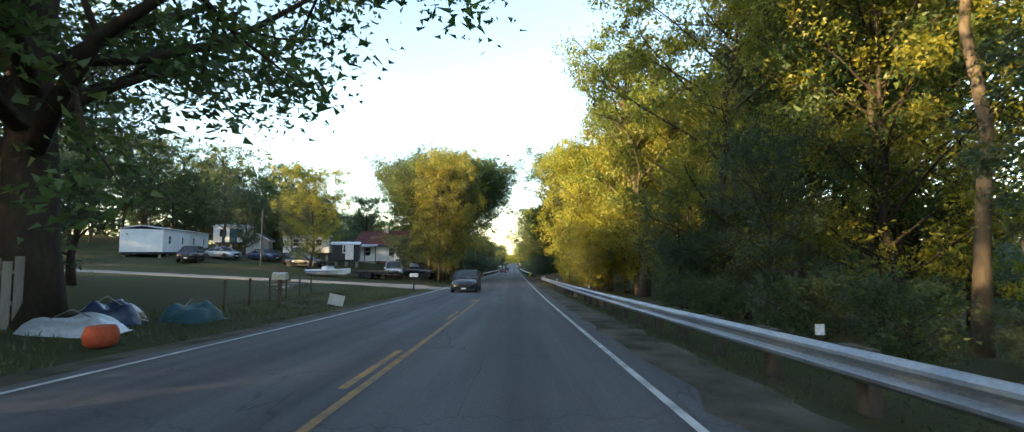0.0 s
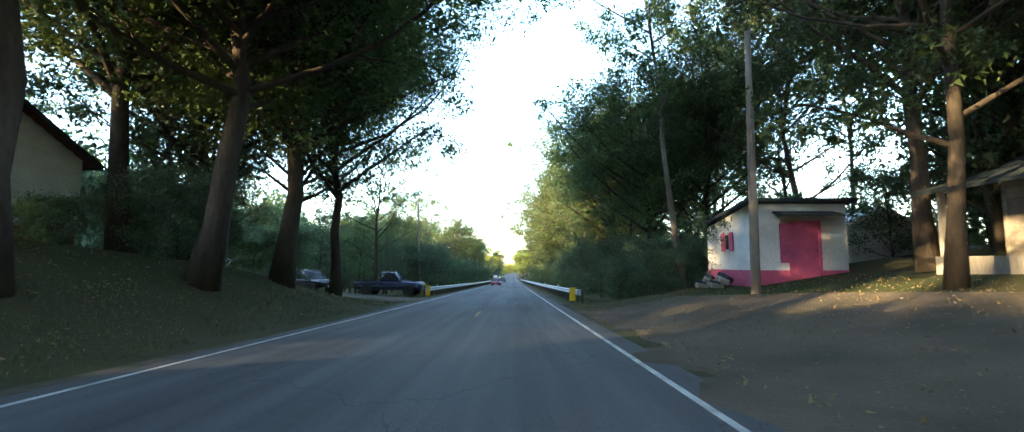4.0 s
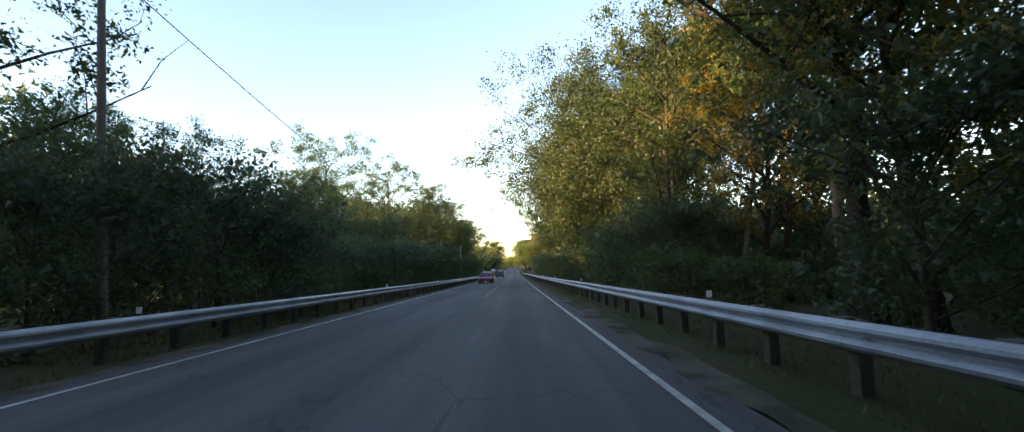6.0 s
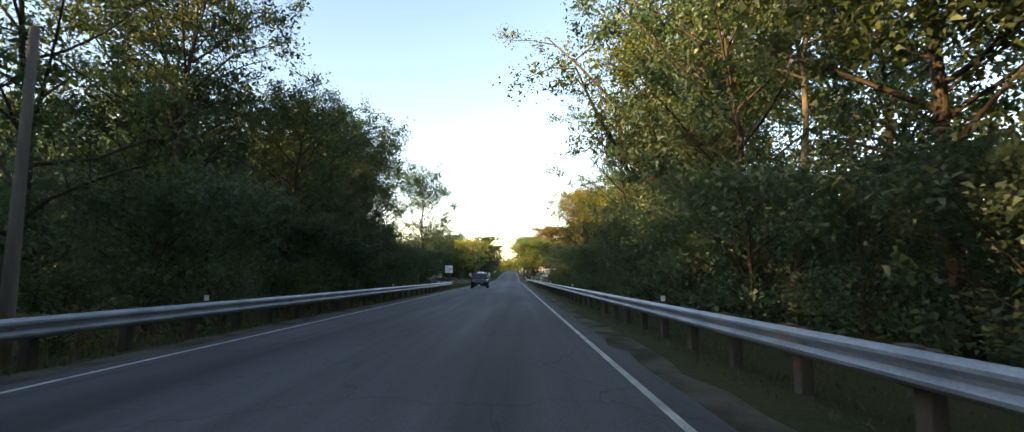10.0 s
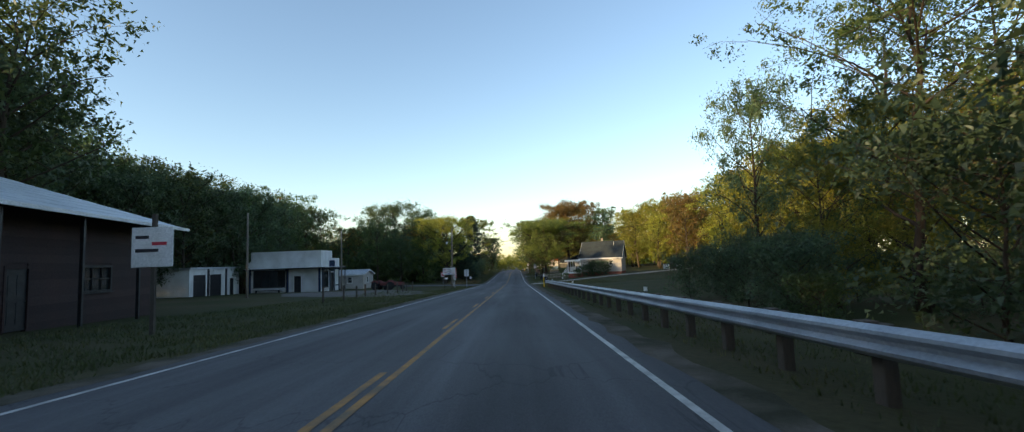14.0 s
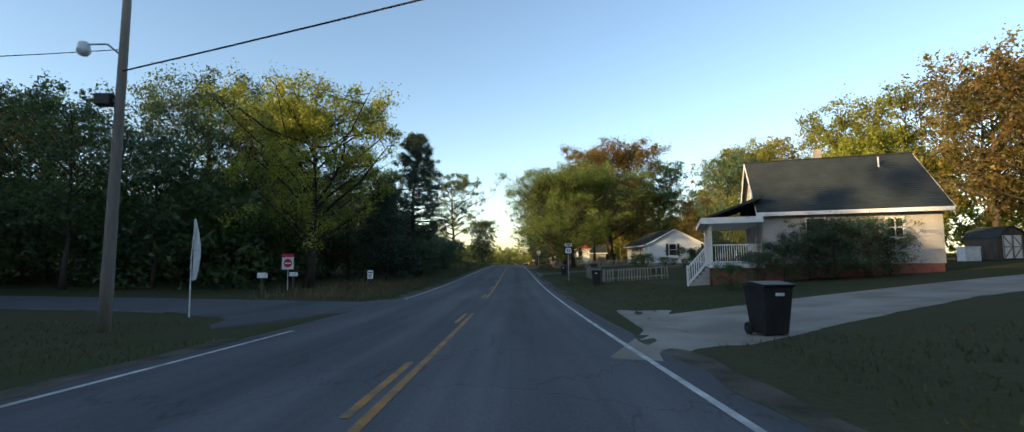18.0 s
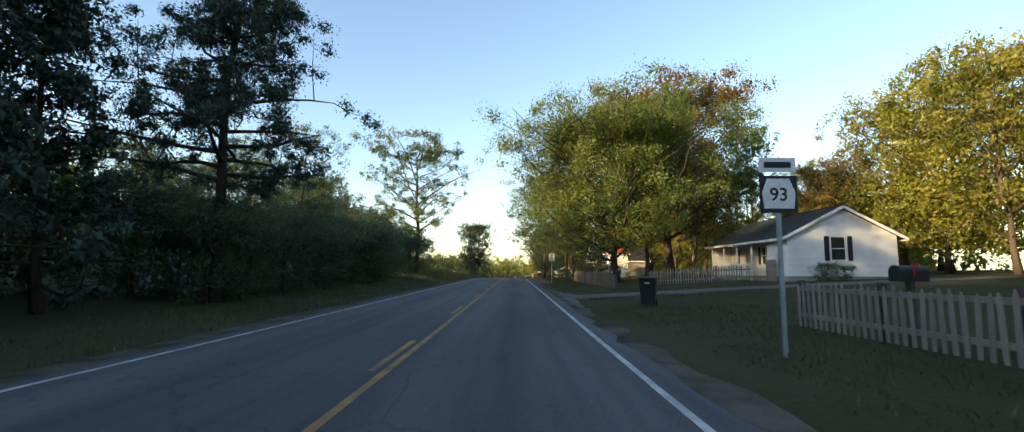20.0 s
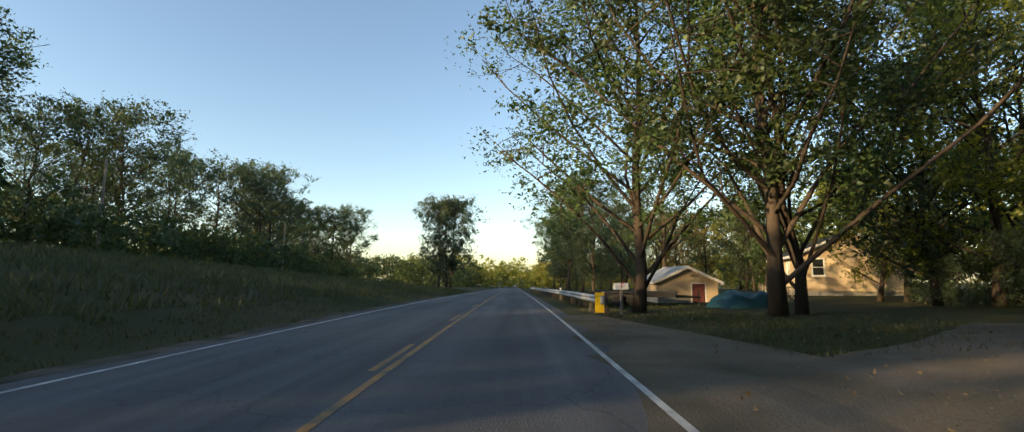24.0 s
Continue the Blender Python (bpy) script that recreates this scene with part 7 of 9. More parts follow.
# ---- drives, lots and the side road ----
def strip(name, pts, widths, mat, label, lift=0.035, n=16):
    """A drive laid on the ground along a bent centre line."""
    g, line = Geo(), []
    P = [Vector(pts[0]) * 2 - Vector(pts[1])] + [Vector(p) for p in pts] + [Vector(pts[-1]) * 2 - Vector(pts[-2])]
    for i in range(len(pts) - 1):
        for k in range(n + (i == len(pts) - 2)):
            t = k / n
            p = 0.5 * (2 * P[i + 1] + (P[i + 2] - P[i]) * t + (2 * P[i] - 5 * P[i + 1] + 4 * P[i + 2] - P[i + 3]) * t * t + (3 * P[i + 1] - P[i] - 3 * P[i + 2] + P[i + 3]) * t ** 3)
            line.append((p, widths[i] + (widths[i + 1] - widths[i]) * t))
    m = 12
    for i, (p, w) in enumerate(line):
        d = (line[min(i + 1, len(line) - 1)][0] - line[max(i - 1, 0)][0]).normalized()
        s = Vector((-d.y, d.x))
        for j in range(m + 1):
            edge = 0.9 * noise.noise((p.x * 0.5, p.y * 0.5, j)) + 0.7 * noise.noise((p.x * 1.7, p.y * 1.7, j + 40)) if j in (0, m) else 0.0
            q = p + s * (w * (j / m - 0.5) + edge)
            far = min(1.0, max(PAVE_L + 0.1 - q.x, q.x - PAVE_R + 0.1, 0.0) / 0.9)
            out = gz(q.x, q.y) + (lift if 0 < j < m and 0 < i < len(line) - 1 else -0.13)
            g.v.append((q.x, q.y, (float(road_z(q.y)) + 0.004) * (1 - far) + out * far))
    rows = line
    k = m + 1
    g.f = [(r * k + c, r * k + c + 1, (r + 1) * k + c + 1, (r + 1) * k + c) for r in range(len(rows) - 1) for c in range(m)]
    return solid(name, g, mat, label, "drive", kind="structure")


strip("gravel_drive", [(-6.3, 45), (-14, 41), (-28, 36), (-48, 34)], [9, 4.5, 4.0, 4.0], M_GRAVEL, "pale gravel drive into the yard")
strip("gravel_drive", [(-6.3, 106), (-12, 107), (-26, 111)], [6, 5, 5], M_DIRT, "bare dirt drive beside the parked truck")
strip("dirt_yard", [(4.2, 63), (6.3, 80), (4.4, 94)], [4, 9.2, 4.4], M_DIRT, "brown dirt yard covered in dead leaves", lift=0.05)
strip("side_road", [(-6.0, 341.4), (-9, 342.4), (-16, 344), (-40, 347), (-90, 355)], [15, 8.5, 6.6, 6.4, 6.4], M_ASPHALT, "grey asphalt side road joining the main road", lift=0.05)
strip("shop_forecourt", [(-9.5, 296), (-18, 308), (-25, 320)], [8, 17, 14], M_DARK_GRAVEL, "grey gravel forecourt of the shop")
strip("house_drive", [(2.5, 335.1), (4.6, 335.1), (12, 338.2), (26, 342), (48, 349)], [11, 6, 4.2, 3.8, 3.8], M_GRAVEL, "pale gravel drive of the grey house")
strip("house_drive", [(2.5, 384.6), (5.0, 384.6), (10, 385.0), (18, 386.5), (30, 388.2)], [5.2, 3.4, 2.8, 3.0, 3.0], M_DARK_GRAVEL, "grey gravel drive of the white house")
strip("gravel_shoulder", [(2.0, 376), (2.2, 385), (1.9, 394)], [0.9, 1.5, 0.8], M_DARK_GRAVEL, "grey gravel shoulder beside the road")
strip("dirt_lot", [(2.6, 408), (2.9, 415), (3.1, 421), (2.8, 427), (3.5, 436), (2.6, 450)], [1.0, 3.0, 2.0, 2.6, 4.4, 1.4], M_LOT, "bare brown dirt lot beside the road", lift=0.05)


strip("dirt_drive", [(1.9, 435.5), (5, 436.2), (9, 438.5), (13, 442)], [7, 4.6, 4, 3.6], M_LOT, "bare dirt drive up to the old garage")


# ---- poles and cables ----
def utility_pole(x, y, height, lean=0.0, arm=False, lamp=False, radius=0.13, label="weathered wooden utility pole"):
    ob = thing("utility_pole", pose(x, y, gz(x, y), 0, lean, 0), label, "utility pole")
    part("pole", Geo().lathe([(radius, -0.6), (radius * 0.97, 1.0), (radius * 0.75, height * 0.6), (radius * 0.62, height), (radius * 0.4, height + 0.03)], 12), M_POLE, ob, smooth=True)
    if arm:
        a = part("crossarm", Geo().box(-0.9, 0.9, -0.14, -0.05, height - 0.55, height - 0.43), M_POLE, ob, bevel=0.01)
        for dx in (-0.8, -0.35, 0.35, 0.8):
            part("insulator", Geo().lathe([(0.03, 0), (0.05, 0.03), (0.03, 0.06), (0.05, 0.09), (0.02, 0.14)], 10, "z", (dx, -0.095, height - 0.43)), M_CONCRETE, a)
    if lamp:
        arm_ob = part("lamp_arm", Geo().tube([(0, 0, height - 2.6), (-0.35, -0.1, height - 2.3), (-0.75, -0.2, height - 2.35)], 0.025, 8), M_STEEL, ob)
        part("lamp_head", Geo().lathe([(0.05, 0.14), (0.12, 0.10), (0.14, 0.0), (0.16, -0.12), (0.10, -0.22), (0.02, -0.25)], 14, "z", (-0.85, -0.22, height - 2.42)), M_LAMP_GLASS, arm_ob, "grey glass yard-lamp head", smooth=True)
        t = part("junction_box", Geo().box(-0.55, -0.15, -0.18, 0.1, height - 3.9, height - 3.6), M_DARK_METAL, ob, "dark junction box", bevel=0.02)
        part("bracket", Geo().box(-0.16, 0.0, -0.05, 0.03, height - 3.8, height - 3.72), M_STEEL, t)
    return ob


def cable(a, b, sag, r=0.014):
    pts = [Vector(a).lerp(Vector(b), t) - Vector((0, 0, sag * 4 * t * (1 - t))) for t in np.linspace(0, 1, 17)]
    return solid("cable", Geo().tube(pts, r, 5), M_WIRE, "black overhead cable strung between poles", "cable")


LEFT_POLES = ((-8.9, 118.4, 8.6), (-9.0, 169.4, 5.6), (-8.6, 187.8, 5.9), (-9.4, 215.0, 6.2))
for x, y, h in LEFT_POLES:
    utility_pole(x, y, h, lean=-2.0 if h > 8 else 0.6, radius=0.12)
for (xa, ya, ha), (xb, yb, hb) in zip(LEFT_POLES, LEFT_POLES[1:]):
    cable((xa, ya, gz(xa, ya) + ha - 0.3), (xb, yb, gz(xb, yb) + hb - 0.15), 0.7)
cable((-8.9, 118.4, gz(-8.9, 118.4) + 8.3), (-9.6, 60, gz(-9.6, 60) + 8.5), 0.9)
utility_pole(8.0, 89.6, 9.5, lean=0.5, radius=0.17, label="thick wooden pole in front of the pink-doored shed")
utility_pole(-10.6, 335.0, 9.6, lean=1.0, lamp=True, radius=0.15, label="tall wooden pole with a yard lamp and junction box")
utility_pole(37, 319, 11.0)
zb = gz(-10.6, 335)
cable((-10.6, 335, zb + 6.6), (37, 319, gz(37, 319) + 8.8), 0.5, 0.022)
cable((-10.6, 335, zb + 9.4), (37, 319, gz(37, 319) + 10.8), 0.4, 0.008)
cable((-10.6, 335, zb + 7.2), (-40, 331, zb + 6.2), 0.6, 0.012)
for x, y, h in ((-27.0, 302.0, 8.5), (-25.0, 324.0, 8.6), (-27.5, 411.0, 7.0), (-33.0, 470.0, 7.5), (-34.0, 505.0, 7.5)):
    utility_pole(x, y, h)
utility_pole(-28.5, 57.5, 6.2, radius=0.09, label="thin grey pole in the yard")


# ---- signs ----
def sign_post(x, y, h, mat=None, r=0.03):
    return Geo().box(-r, r, -r, r, -0.4, h)


def speed_sign():
    x, y = 3.75, 411.0
    ob = thing("speed_limit_sign", pose(x, y, gz(x, y), 0, 0, 4), "white speed limit sign on a steel post", "road sign")
    part("post", sign_post(x, y, 3.1), M_STEEL, ob)
    p = part("panel", Geo().box(-0.305, 0.305, -0.045, -0.035, 2.27, 3.03), M_WHITE_PAINT, ob)
    part("border", Geo().box(-0.29, 0.29, -0.049, -0.046, 2.285, 2.297).box(-0.29, 0.29, -0.049, -0.046, 3.003, 3.015).box(-0.29, -0.278, -0.049, -0.046, 2.297, 3.003).box(0.278, 0.29, -0.049, -0.046, 2.297, 3.003), M_INK, p)
    for body, size, z in (("SPEED", 0.155, 2.91), ("LIMIT", 0.155, 2.77), ("45", 0.40, 2.50)):
        text_part("lettering", body, size, M_INK, p, pose(0, -0.05, z, 90, 0, 0), squeeze=1.0)


speed_sign()


def sales_sign():
    x, y = -8.95, 318.6
    z = float(road_z(y)) - gz(x, y)
    ob = thing("sales_sign", pose(x, y, gz(x, y), 0, 0, 6), "white car-sales billboard with red and black lettering", "billboard")
    for dx in (-0.95, 0.95):
        part("post", Geo().box(dx - 0.05, dx + 0.05, -0.02, 0.08, -2.0, z + 1.9), M_POST, ob)
    w = 1.2
    p = part("board", Geo().box(-w, w, -0.08, -0.02, z + 1.62, z + 2.95), M_WHITE_PAINT, ob, "white lettered board", bevel=0.005)
    part("frame", Geo().box(-w - 0.03, w + 0.03, -0.09, -0.01, z + 1.58, z + 1.62).box(-w - 0.03, w + 0.03, -0.09, -0.01, z + 2.95, z + 2.99), M_INK, p)
    text_part("lettering", "93", 0.46, M_SIGN_RED, p, pose(-0.78, -0.083, z + 2.58, 90, 0, 0))
    text_part("lettering", "Auto", 0.33, M_INK, p, pose(0.05, -0.083, z + 2.70, 90, 0, 0))
    text_part("lettering", "Sales", 0.33, M_INK, p, pose(0.30, -0.083, z + 2.42, 90, 0, 0))
    for k, (a, b, zz, m) in enumerate(((-0.45, -0.1, 2.2, M_INK), (0.0, 0.55, 2.2, M_INK), (-0.45, -0.2, 2.05, M_INK), (0.1, 0.5, 2.05, M_INK), (-0.4, 0.4, 1.88, M_SIGN_BLUE), (-0.75, 0.75, 1.74, M_SIGN_BLUE))):
        part("text_bar", Geo().box(a, b, -0.086, -0.081, z + zz - 0.035, z + zz + 0.035), m, p)
    for s in (-1, 1):
        part("text_bar", Geo().beam((s * 1.08, -0.084, z + 1.80), (s * 0.62, -0.084, z + 2.12), 0.006, 0.05), M_SIGN_RED, p)
    for dx in (-0.55, 0.35):
        lamp = part("spotlight", Geo().tube([(dx, -0.05, z + 2.99), (dx, -0.2, z + 3.12)], 0.02, 6), M_DARK_METAL, ob)
        part("lamp_bulb", Geo().lathe([(0.02, 0.10), (0.07, 0.06), (0.09, 0.0), (0.05, -0.05), (0.01, -0.06)], 12, "z", (dx, -0.22, z + 3.14)), M_LAMP_GLASS, lamp, smooth=True)
    ob.scale = (0.66, 1, 0.66)
    ob.location.z += 0.34 * (z + 2.2)


sales_sign()


def plate_sign(name, x, y, w, h, top, label, mat=None, turn=0.0, bars=(), extra=None, post=None):
    ob = thing(name, pose(x, y, gz(x, y), 0, 0, turn), label, "road sign")
    part("post", sign_post(x, y, top), post or M_STEEL, ob)
    p = part("panel", Geo().box(-w / 2, w / 2, -0.045, -0.033, top - h, top), mat or M_WHITE_PAINT, ob, bevel=0.003)
    for a, b, c, d, m in bars:
        part("text_bar", Geo().box(a * w / 2, b * w / 2, -0.05, -0.046, top - h + c * h, top - h + d * h), m, p)
    return ob, p


plate_sign("twin_panel_sign", -6.95, 322.0, 0.62, 0.92, 2.5, "pale backs of two road signs on one post", M_METAL_ROOF, bars=((-0.04, 0.04, 0, 1, M_DARK_METAL),))
s, p = plate_sign("no_entry_sign", -14.9, 355.0, 0.75, 1.0, 2.3, "white no-entry sign with a red band and red disc")
part("band", Geo().box(-0.375, 0.375, -0.052, -0.046, 2.08, 2.3), M_SIGN_RED, p)
part("disc", Geo().lathe([(0.27, -0.052), (0.27, -0.046)], 24, "y", (0, 0, 1.7)), M_SIGN_RED, p)
part("bar", Geo().box(-0.2, 0.2, -0.056, -0.053, 1.66, 1.74), M_WHITE_PAINT, p)
plate_sign("roadside_notice", -9.2, 353.5, 0.34, 0.5, 1.35, "small white notice on a stake", bars=((-0.7, 0.7, 0.68, 0.82, M_INK), (-0.7, 0.6, 0.38, 0.5, M_INK), (-0.7, 0.4, 0.15, 0.26, M_INK)), post=M_POST)
s, p = plate_sign("route_sign", 4.2, 366.3, 0.61, 0.61, 2.9, "black and white route marker with a direction plate", M_INK)
part("shield", Geo().prism([(-0.24, 2.36), (0.24, 2.36), (0.27, 2.62), (0.18, 2.85), (-0.18, 2.85), (-0.27, 2.62)], "y", -0.052, -0.046), M_WHITE_PAINT, p)
text_part("lettering", "93", 0.30, M_INK, p, pose(0, -0.054, 2.58, 90, 0, 0))
part("direction_plate", Geo().box(-0.3, 0.3, -0.045, -0.033, 2.96, 3.2), M_WHITE_PAINT, p)
part("text_bar", Geo().box(-0.22, 0.22, -0.05, -0.046, 3.03, 3.13), M_INK, p)
ob = thing("number_plaque", pose(-9.6, 438.9, gz(-9.6, 438.9)), "black plaque with pale bars on a low stake", "plaque")
part("stake", Geo().box(-0.02, 0.02, -0.02, 0.02, -0.3, 0.75), M_POST, ob)
part("panel", Geo().box(-0.32, 0.32, -0.035, -0.022, 0.52, 0.78), M_INK, ob)
for k in range(5):
    part("text_bar", Geo().box(-0.24 + k * 0.1, -0.17 + k * 0.1, -0.04, -0.036, 0.58, 0.72), M_WHITE_PAINT, ob)
ob = thing("yard_sign", pose(-7.2, 20.5, gz(-7.2, 20.5), 0, 14, 12), "tilted blank white yard sign in the grass", "sign")
part("panel", Geo().box(-0.3, 0.3, -0.01, 0.01, 0.12, 0.55), M_WHITE_PLASTIC, ob)
part("wire_leg", Geo().box(-0.2, -0.19, -0.004, 0.004, -0.2, 0.12).box(0.19, 0.2, -0.004, 0.004, -0.2, 0.12), M_DARK_METAL, ob)
ob = thing("delineator", pose(3.05, 309.35, gz(3.05, 309.35)), "yellow and white delineator post at the rail end", "marker post")
part("post", Geo().box(-0.05, 0.05, -0.015, 0.015, -0.3, 1.1), M_YELLOW_PLASTIC, ob, bevel=0.004)
part("upper_post", Geo().box(-0.045, 0.045, -0.013, 0.013, 1.1, 1.45), M_WHITE_PLASTIC, ob)


def feather_flag(x, y, h, mat, label, striped=False):
    ob = thing("feather_flag", pose(x, y, gz(x, y)), label, "flag")
    part("staff", Geo().tube([(0, 0, -0.3), (0, 0, h * 0.6), (0.08, 0, h)], [0.025, 0.02, 0.01], 8), M_WHITE_PLASTIC, ob)
    g = Geo()
    n = 14
    for i in range(n + 1):
        t = i / n
        z = h * (0.98 - 0.62 * t)
        w = 0.24 * math.sin(math.pi * min(1, 0.12 + t * 0.75)) + 0.02
        for k in range(5):
            u = k / 4
            g.v.append((0.03 + w * u, 0.05 * math.sin(3 * t + 5 * u), z + 0.05 * u))
    g.f = [(i * 5 + k, i * 5 + k + 1, (i + 1) * 5 + k + 1, (i + 1) * 5 + k) for i in range(n) for k in range(4)]
    part("cloth", g, mat, ob, smooth=True)
    if striped:
        for i in range(5):
            part("stripe", Geo().box(0.05, 0.33, -0.075, -0.06, h * (0.9 - 0.1 * i), h * (0.94 - 0.1 * i)), M_SIGN_RED, ob)


feather_flag(-9.0, 325.0, 2.9, M_WHITE_PLASTIC, "limp red and white striped flag on a pole", True)
feather_flag(-10.9, 338.8, 3.2, M_WHITE_PLASTIC, "white feather flag on a thin pole")


# ---- mailboxes, bins, fences ----
def mailbox(x, y, mat, label, turn=0, post_h=1.05, bars=0, flag=True, post=None):
    ob = thing("mailbox", pose(x, y, gz(x, y), 0, 0, turn), label, "mailbox")
    part("post", Geo().box(-0.05, 0.05, -0.05, 0.05, -0.4, post_h), post or M_POST, ob, bevel=0.006)
    out = [(-0.085, 0), (0.085, 0), (0.085, 0.12)] + [(0.085 * math.cos(a), 0.12 + 0.09 * math.sin(a)) for a in np.linspace(0.3, math.pi - 0.3, 7)] + [(-0.085, 0.12)]
    b = part("box", Geo().prism([(u * 1.25, post_h + v * 1.25) for u, v in out], "y", -0.27, 0.27), mat, ob)
    part("door", Geo().prism([(u * 1.3, post_h + v * 1.28) for u, v in out], "y", -0.29, -0.272), mat, b)
    if flag:
        part("flag", Geo().box(0.11, 0.12, -0.05, -0.02, post_h + 0.08, post_h + 0.3).box(0.11, 0.12, -0.05, 0.07, post_h + 0.24, post_h + 0.3), M_RED, b, "small red flag")
    for k in range(bars):
        part("text_bar", Geo().box(-0.08 + 0.05 * k, -0.045 + 0.05 * k, -0.297, -0.292, post_h + 0.07, post_h + 0.15), M_WHITE_PAINT, b)
    return ob


mailbox(-8.7, 19.0, M_METAL_ROOF, "grey metal mailbox on a wooden post", 80)
mailbox(-7.2, 36.6, M_WHITE_PAINT, "white mailbox on a thin post by the drive", 80)
mailbox(6.0, 388.8, M_BLACK, "black mailbox with pale bars on a wooden arm", -70, 1.0, 3)
mailbox(4.35, 450.6, M_WHITE_PAINT, "white mailbox with a red flag on a pale post", -80, 1.0, post=M_OLD_WOOD)
mailbox(-14.2, 354.2, M_WHITE_PAINT, "white mailbox below the no-entry sign", 60, 0.9)
mailbox(-13.4, 348.6, M_WHITE_PAINT, "white mailbox by the side road", 60, 1.0)
mailbox(6.4, 366.5, M_BLACK, "black mailbox beside the wheeled bins", -80, 1.05)


def wheeled_bin(x, y, turn, label, open_lid=0, s=1.0):
    ob = thing("wheeled_bin", pose(x, y, gz(x, y) + 0.01, 0, 0, turn), label, "bin")
    g = Geo()
    for z, w, d in ((0.06, 0.24, 0.25), (0.5, 0.275, 0.30), (0.92, 0.30, 0.35), (0.98, 0.32, 0.37)):
        g.v += [(-w, -d, z), (w, -d, z), (w, d, z), (-w, d, z)]
    g.f = [(3, 2, 1, 0)] + [(r * 4 + k, r * 4 + (k + 1) % 4, r * 4 + 4 + (k + 1) % 4, r * 4 + 4 + k) for r in range(3) for k in range(4)] + [(12, 13, 14, 15)]
    part("body", g, M_BLACK, ob, bevel=0.015)
    part("lid", Geo().prism([(-0.40, 0.985), (0.38, 0.985), (0.38, 1.02), (0.1, 1.07), (-0.40, 1.02)], "x", -0.33, 0.33), M_BLACK, ob, bevel=0.01)
    part("handle", Geo().tube([(-0.22, 0.36, 0.95), (-0.22, 0.45, 0.97), (0.22, 0.45, 0.97), (0.22, 0.36, 0.95)], 0.018, 6), M_BLACK, ob)
    for dx in (-0.27, 0.27):
        wheel = part("wheel", Geo().lathe([(0.10, -0.03), (0.125, -0.02), (0.125, 0.02), (0.10, 0.03)], 16, "x", (dx, 0.27, 0.125)), M_RUBBER, ob)
        part("hub", Geo().lathe([(0.045, -0.034), (0.045, 0.034)], 10, "x", (dx, 0.27, 0.125)), M_DARK_METAL, wheel)
    part("label_bar", Geo().box(-0.09, 0.09, -0.375, -0.368, 0.80, 0.86), M_WHITE_PLASTIC, ob)
    return ob


wheeled_bin(4.55, 332.4, 8, "black wheeled bin at the roadside by the drive")
wheeled_bin(5.2, 357.4, -20, "black wheeled bin in front of the grey picket fence")
wheeled_bin(4.9, 377.3, -20, "black wheeled bin at the roadside with a pale label")


def picket_fence(pts, label, mat, h=1.1, gap=0.19, seed=3):
    """Pointed pickets nailed to two rails between posts."""
    rng = random.Random(seed)
    x0, y0 = pts[0]
    b = gz(x0, y0)
    ob = thing("picket_fence", pose(x0, y0, b), label, "fence")
    w = 0.04
    pick = Geo().prism([(-w, 0), (w, 0), (w, 0.9), (0, 1.0), (-w, 0.9)], "y", -0.009, 0.009).mesh("picket", mat)
    for (xa, ya), (xb, yb) in zip(pts, pts[1:]):
        d = Vector((xb - xa, yb - ya))
        n, ang = round(d.length / gap), math.atan2(d.y, d.x)
        side = Vector((-d.y, d.x)).normalized()
        k = max(1, round(d.length / 2.4))
        for i in range(k):
            pa, pb = Vector((xa, ya)) + d * i / k, Vector((xa, ya)) + d * (i + 1) / k
            za, zc = gz(*pa) - b, gz(*pb) - b
            for hh in (0.28, 0.85):
                part("rail", Geo().beam((pa.x - x0, pa.y - y0, za + hh), (pb.x - x0, pb.y - y0, zc + hh), 0.04, 0.09), mat, ob)
            part("post", Geo().box(-0.05, 0.05, -0.05, 0.05, -0.4, h + 0.08), M_POST, ob).location = (pa.x - x0 + side.x * 0.09, pa.y - y0 + side.y * 0.09, za)
        for i in range(n):
            if rng.random() < 0.04:
                continue
            q = Vector((xa, ya)) + d * (i + 0.5) / n - side * 0.031
            p = part("picket", pick, None, ob)
            p.matrix_basis = pose(q.x - x0, q.y - y0, gz(q.x, q.y) - b + 0.04, 0, rng.uniform(-2.5, 2.5), math.degrees(ang)) @ Matrix.Diagonal((1, 1, h * rng.uniform(0.92, 1.05), 1))
    return ob


picket_fence([(6.3, 413.0), (6.4, 391.0)], "weathered brown picket fence along the road", M_PICKET)
picket_fence([(9.4, 394.6), (17.0, 395.4)], "grey weathered picket fence beside the drive", M_OLD_WOOD, seed=8)
picket_fence([(6.2, 369.5), (6.2, 359.5), (10.5, 358.8)], "low grey picket fence by the hedge", M_OLD_WOOD, 0.95, seed=9)
picket_fence([(13.8, 458.6), (16.2, 458.2)], "pale picket fence beside the cream outbuilding", M_OLD_WOOD, 1.0, seed=12)

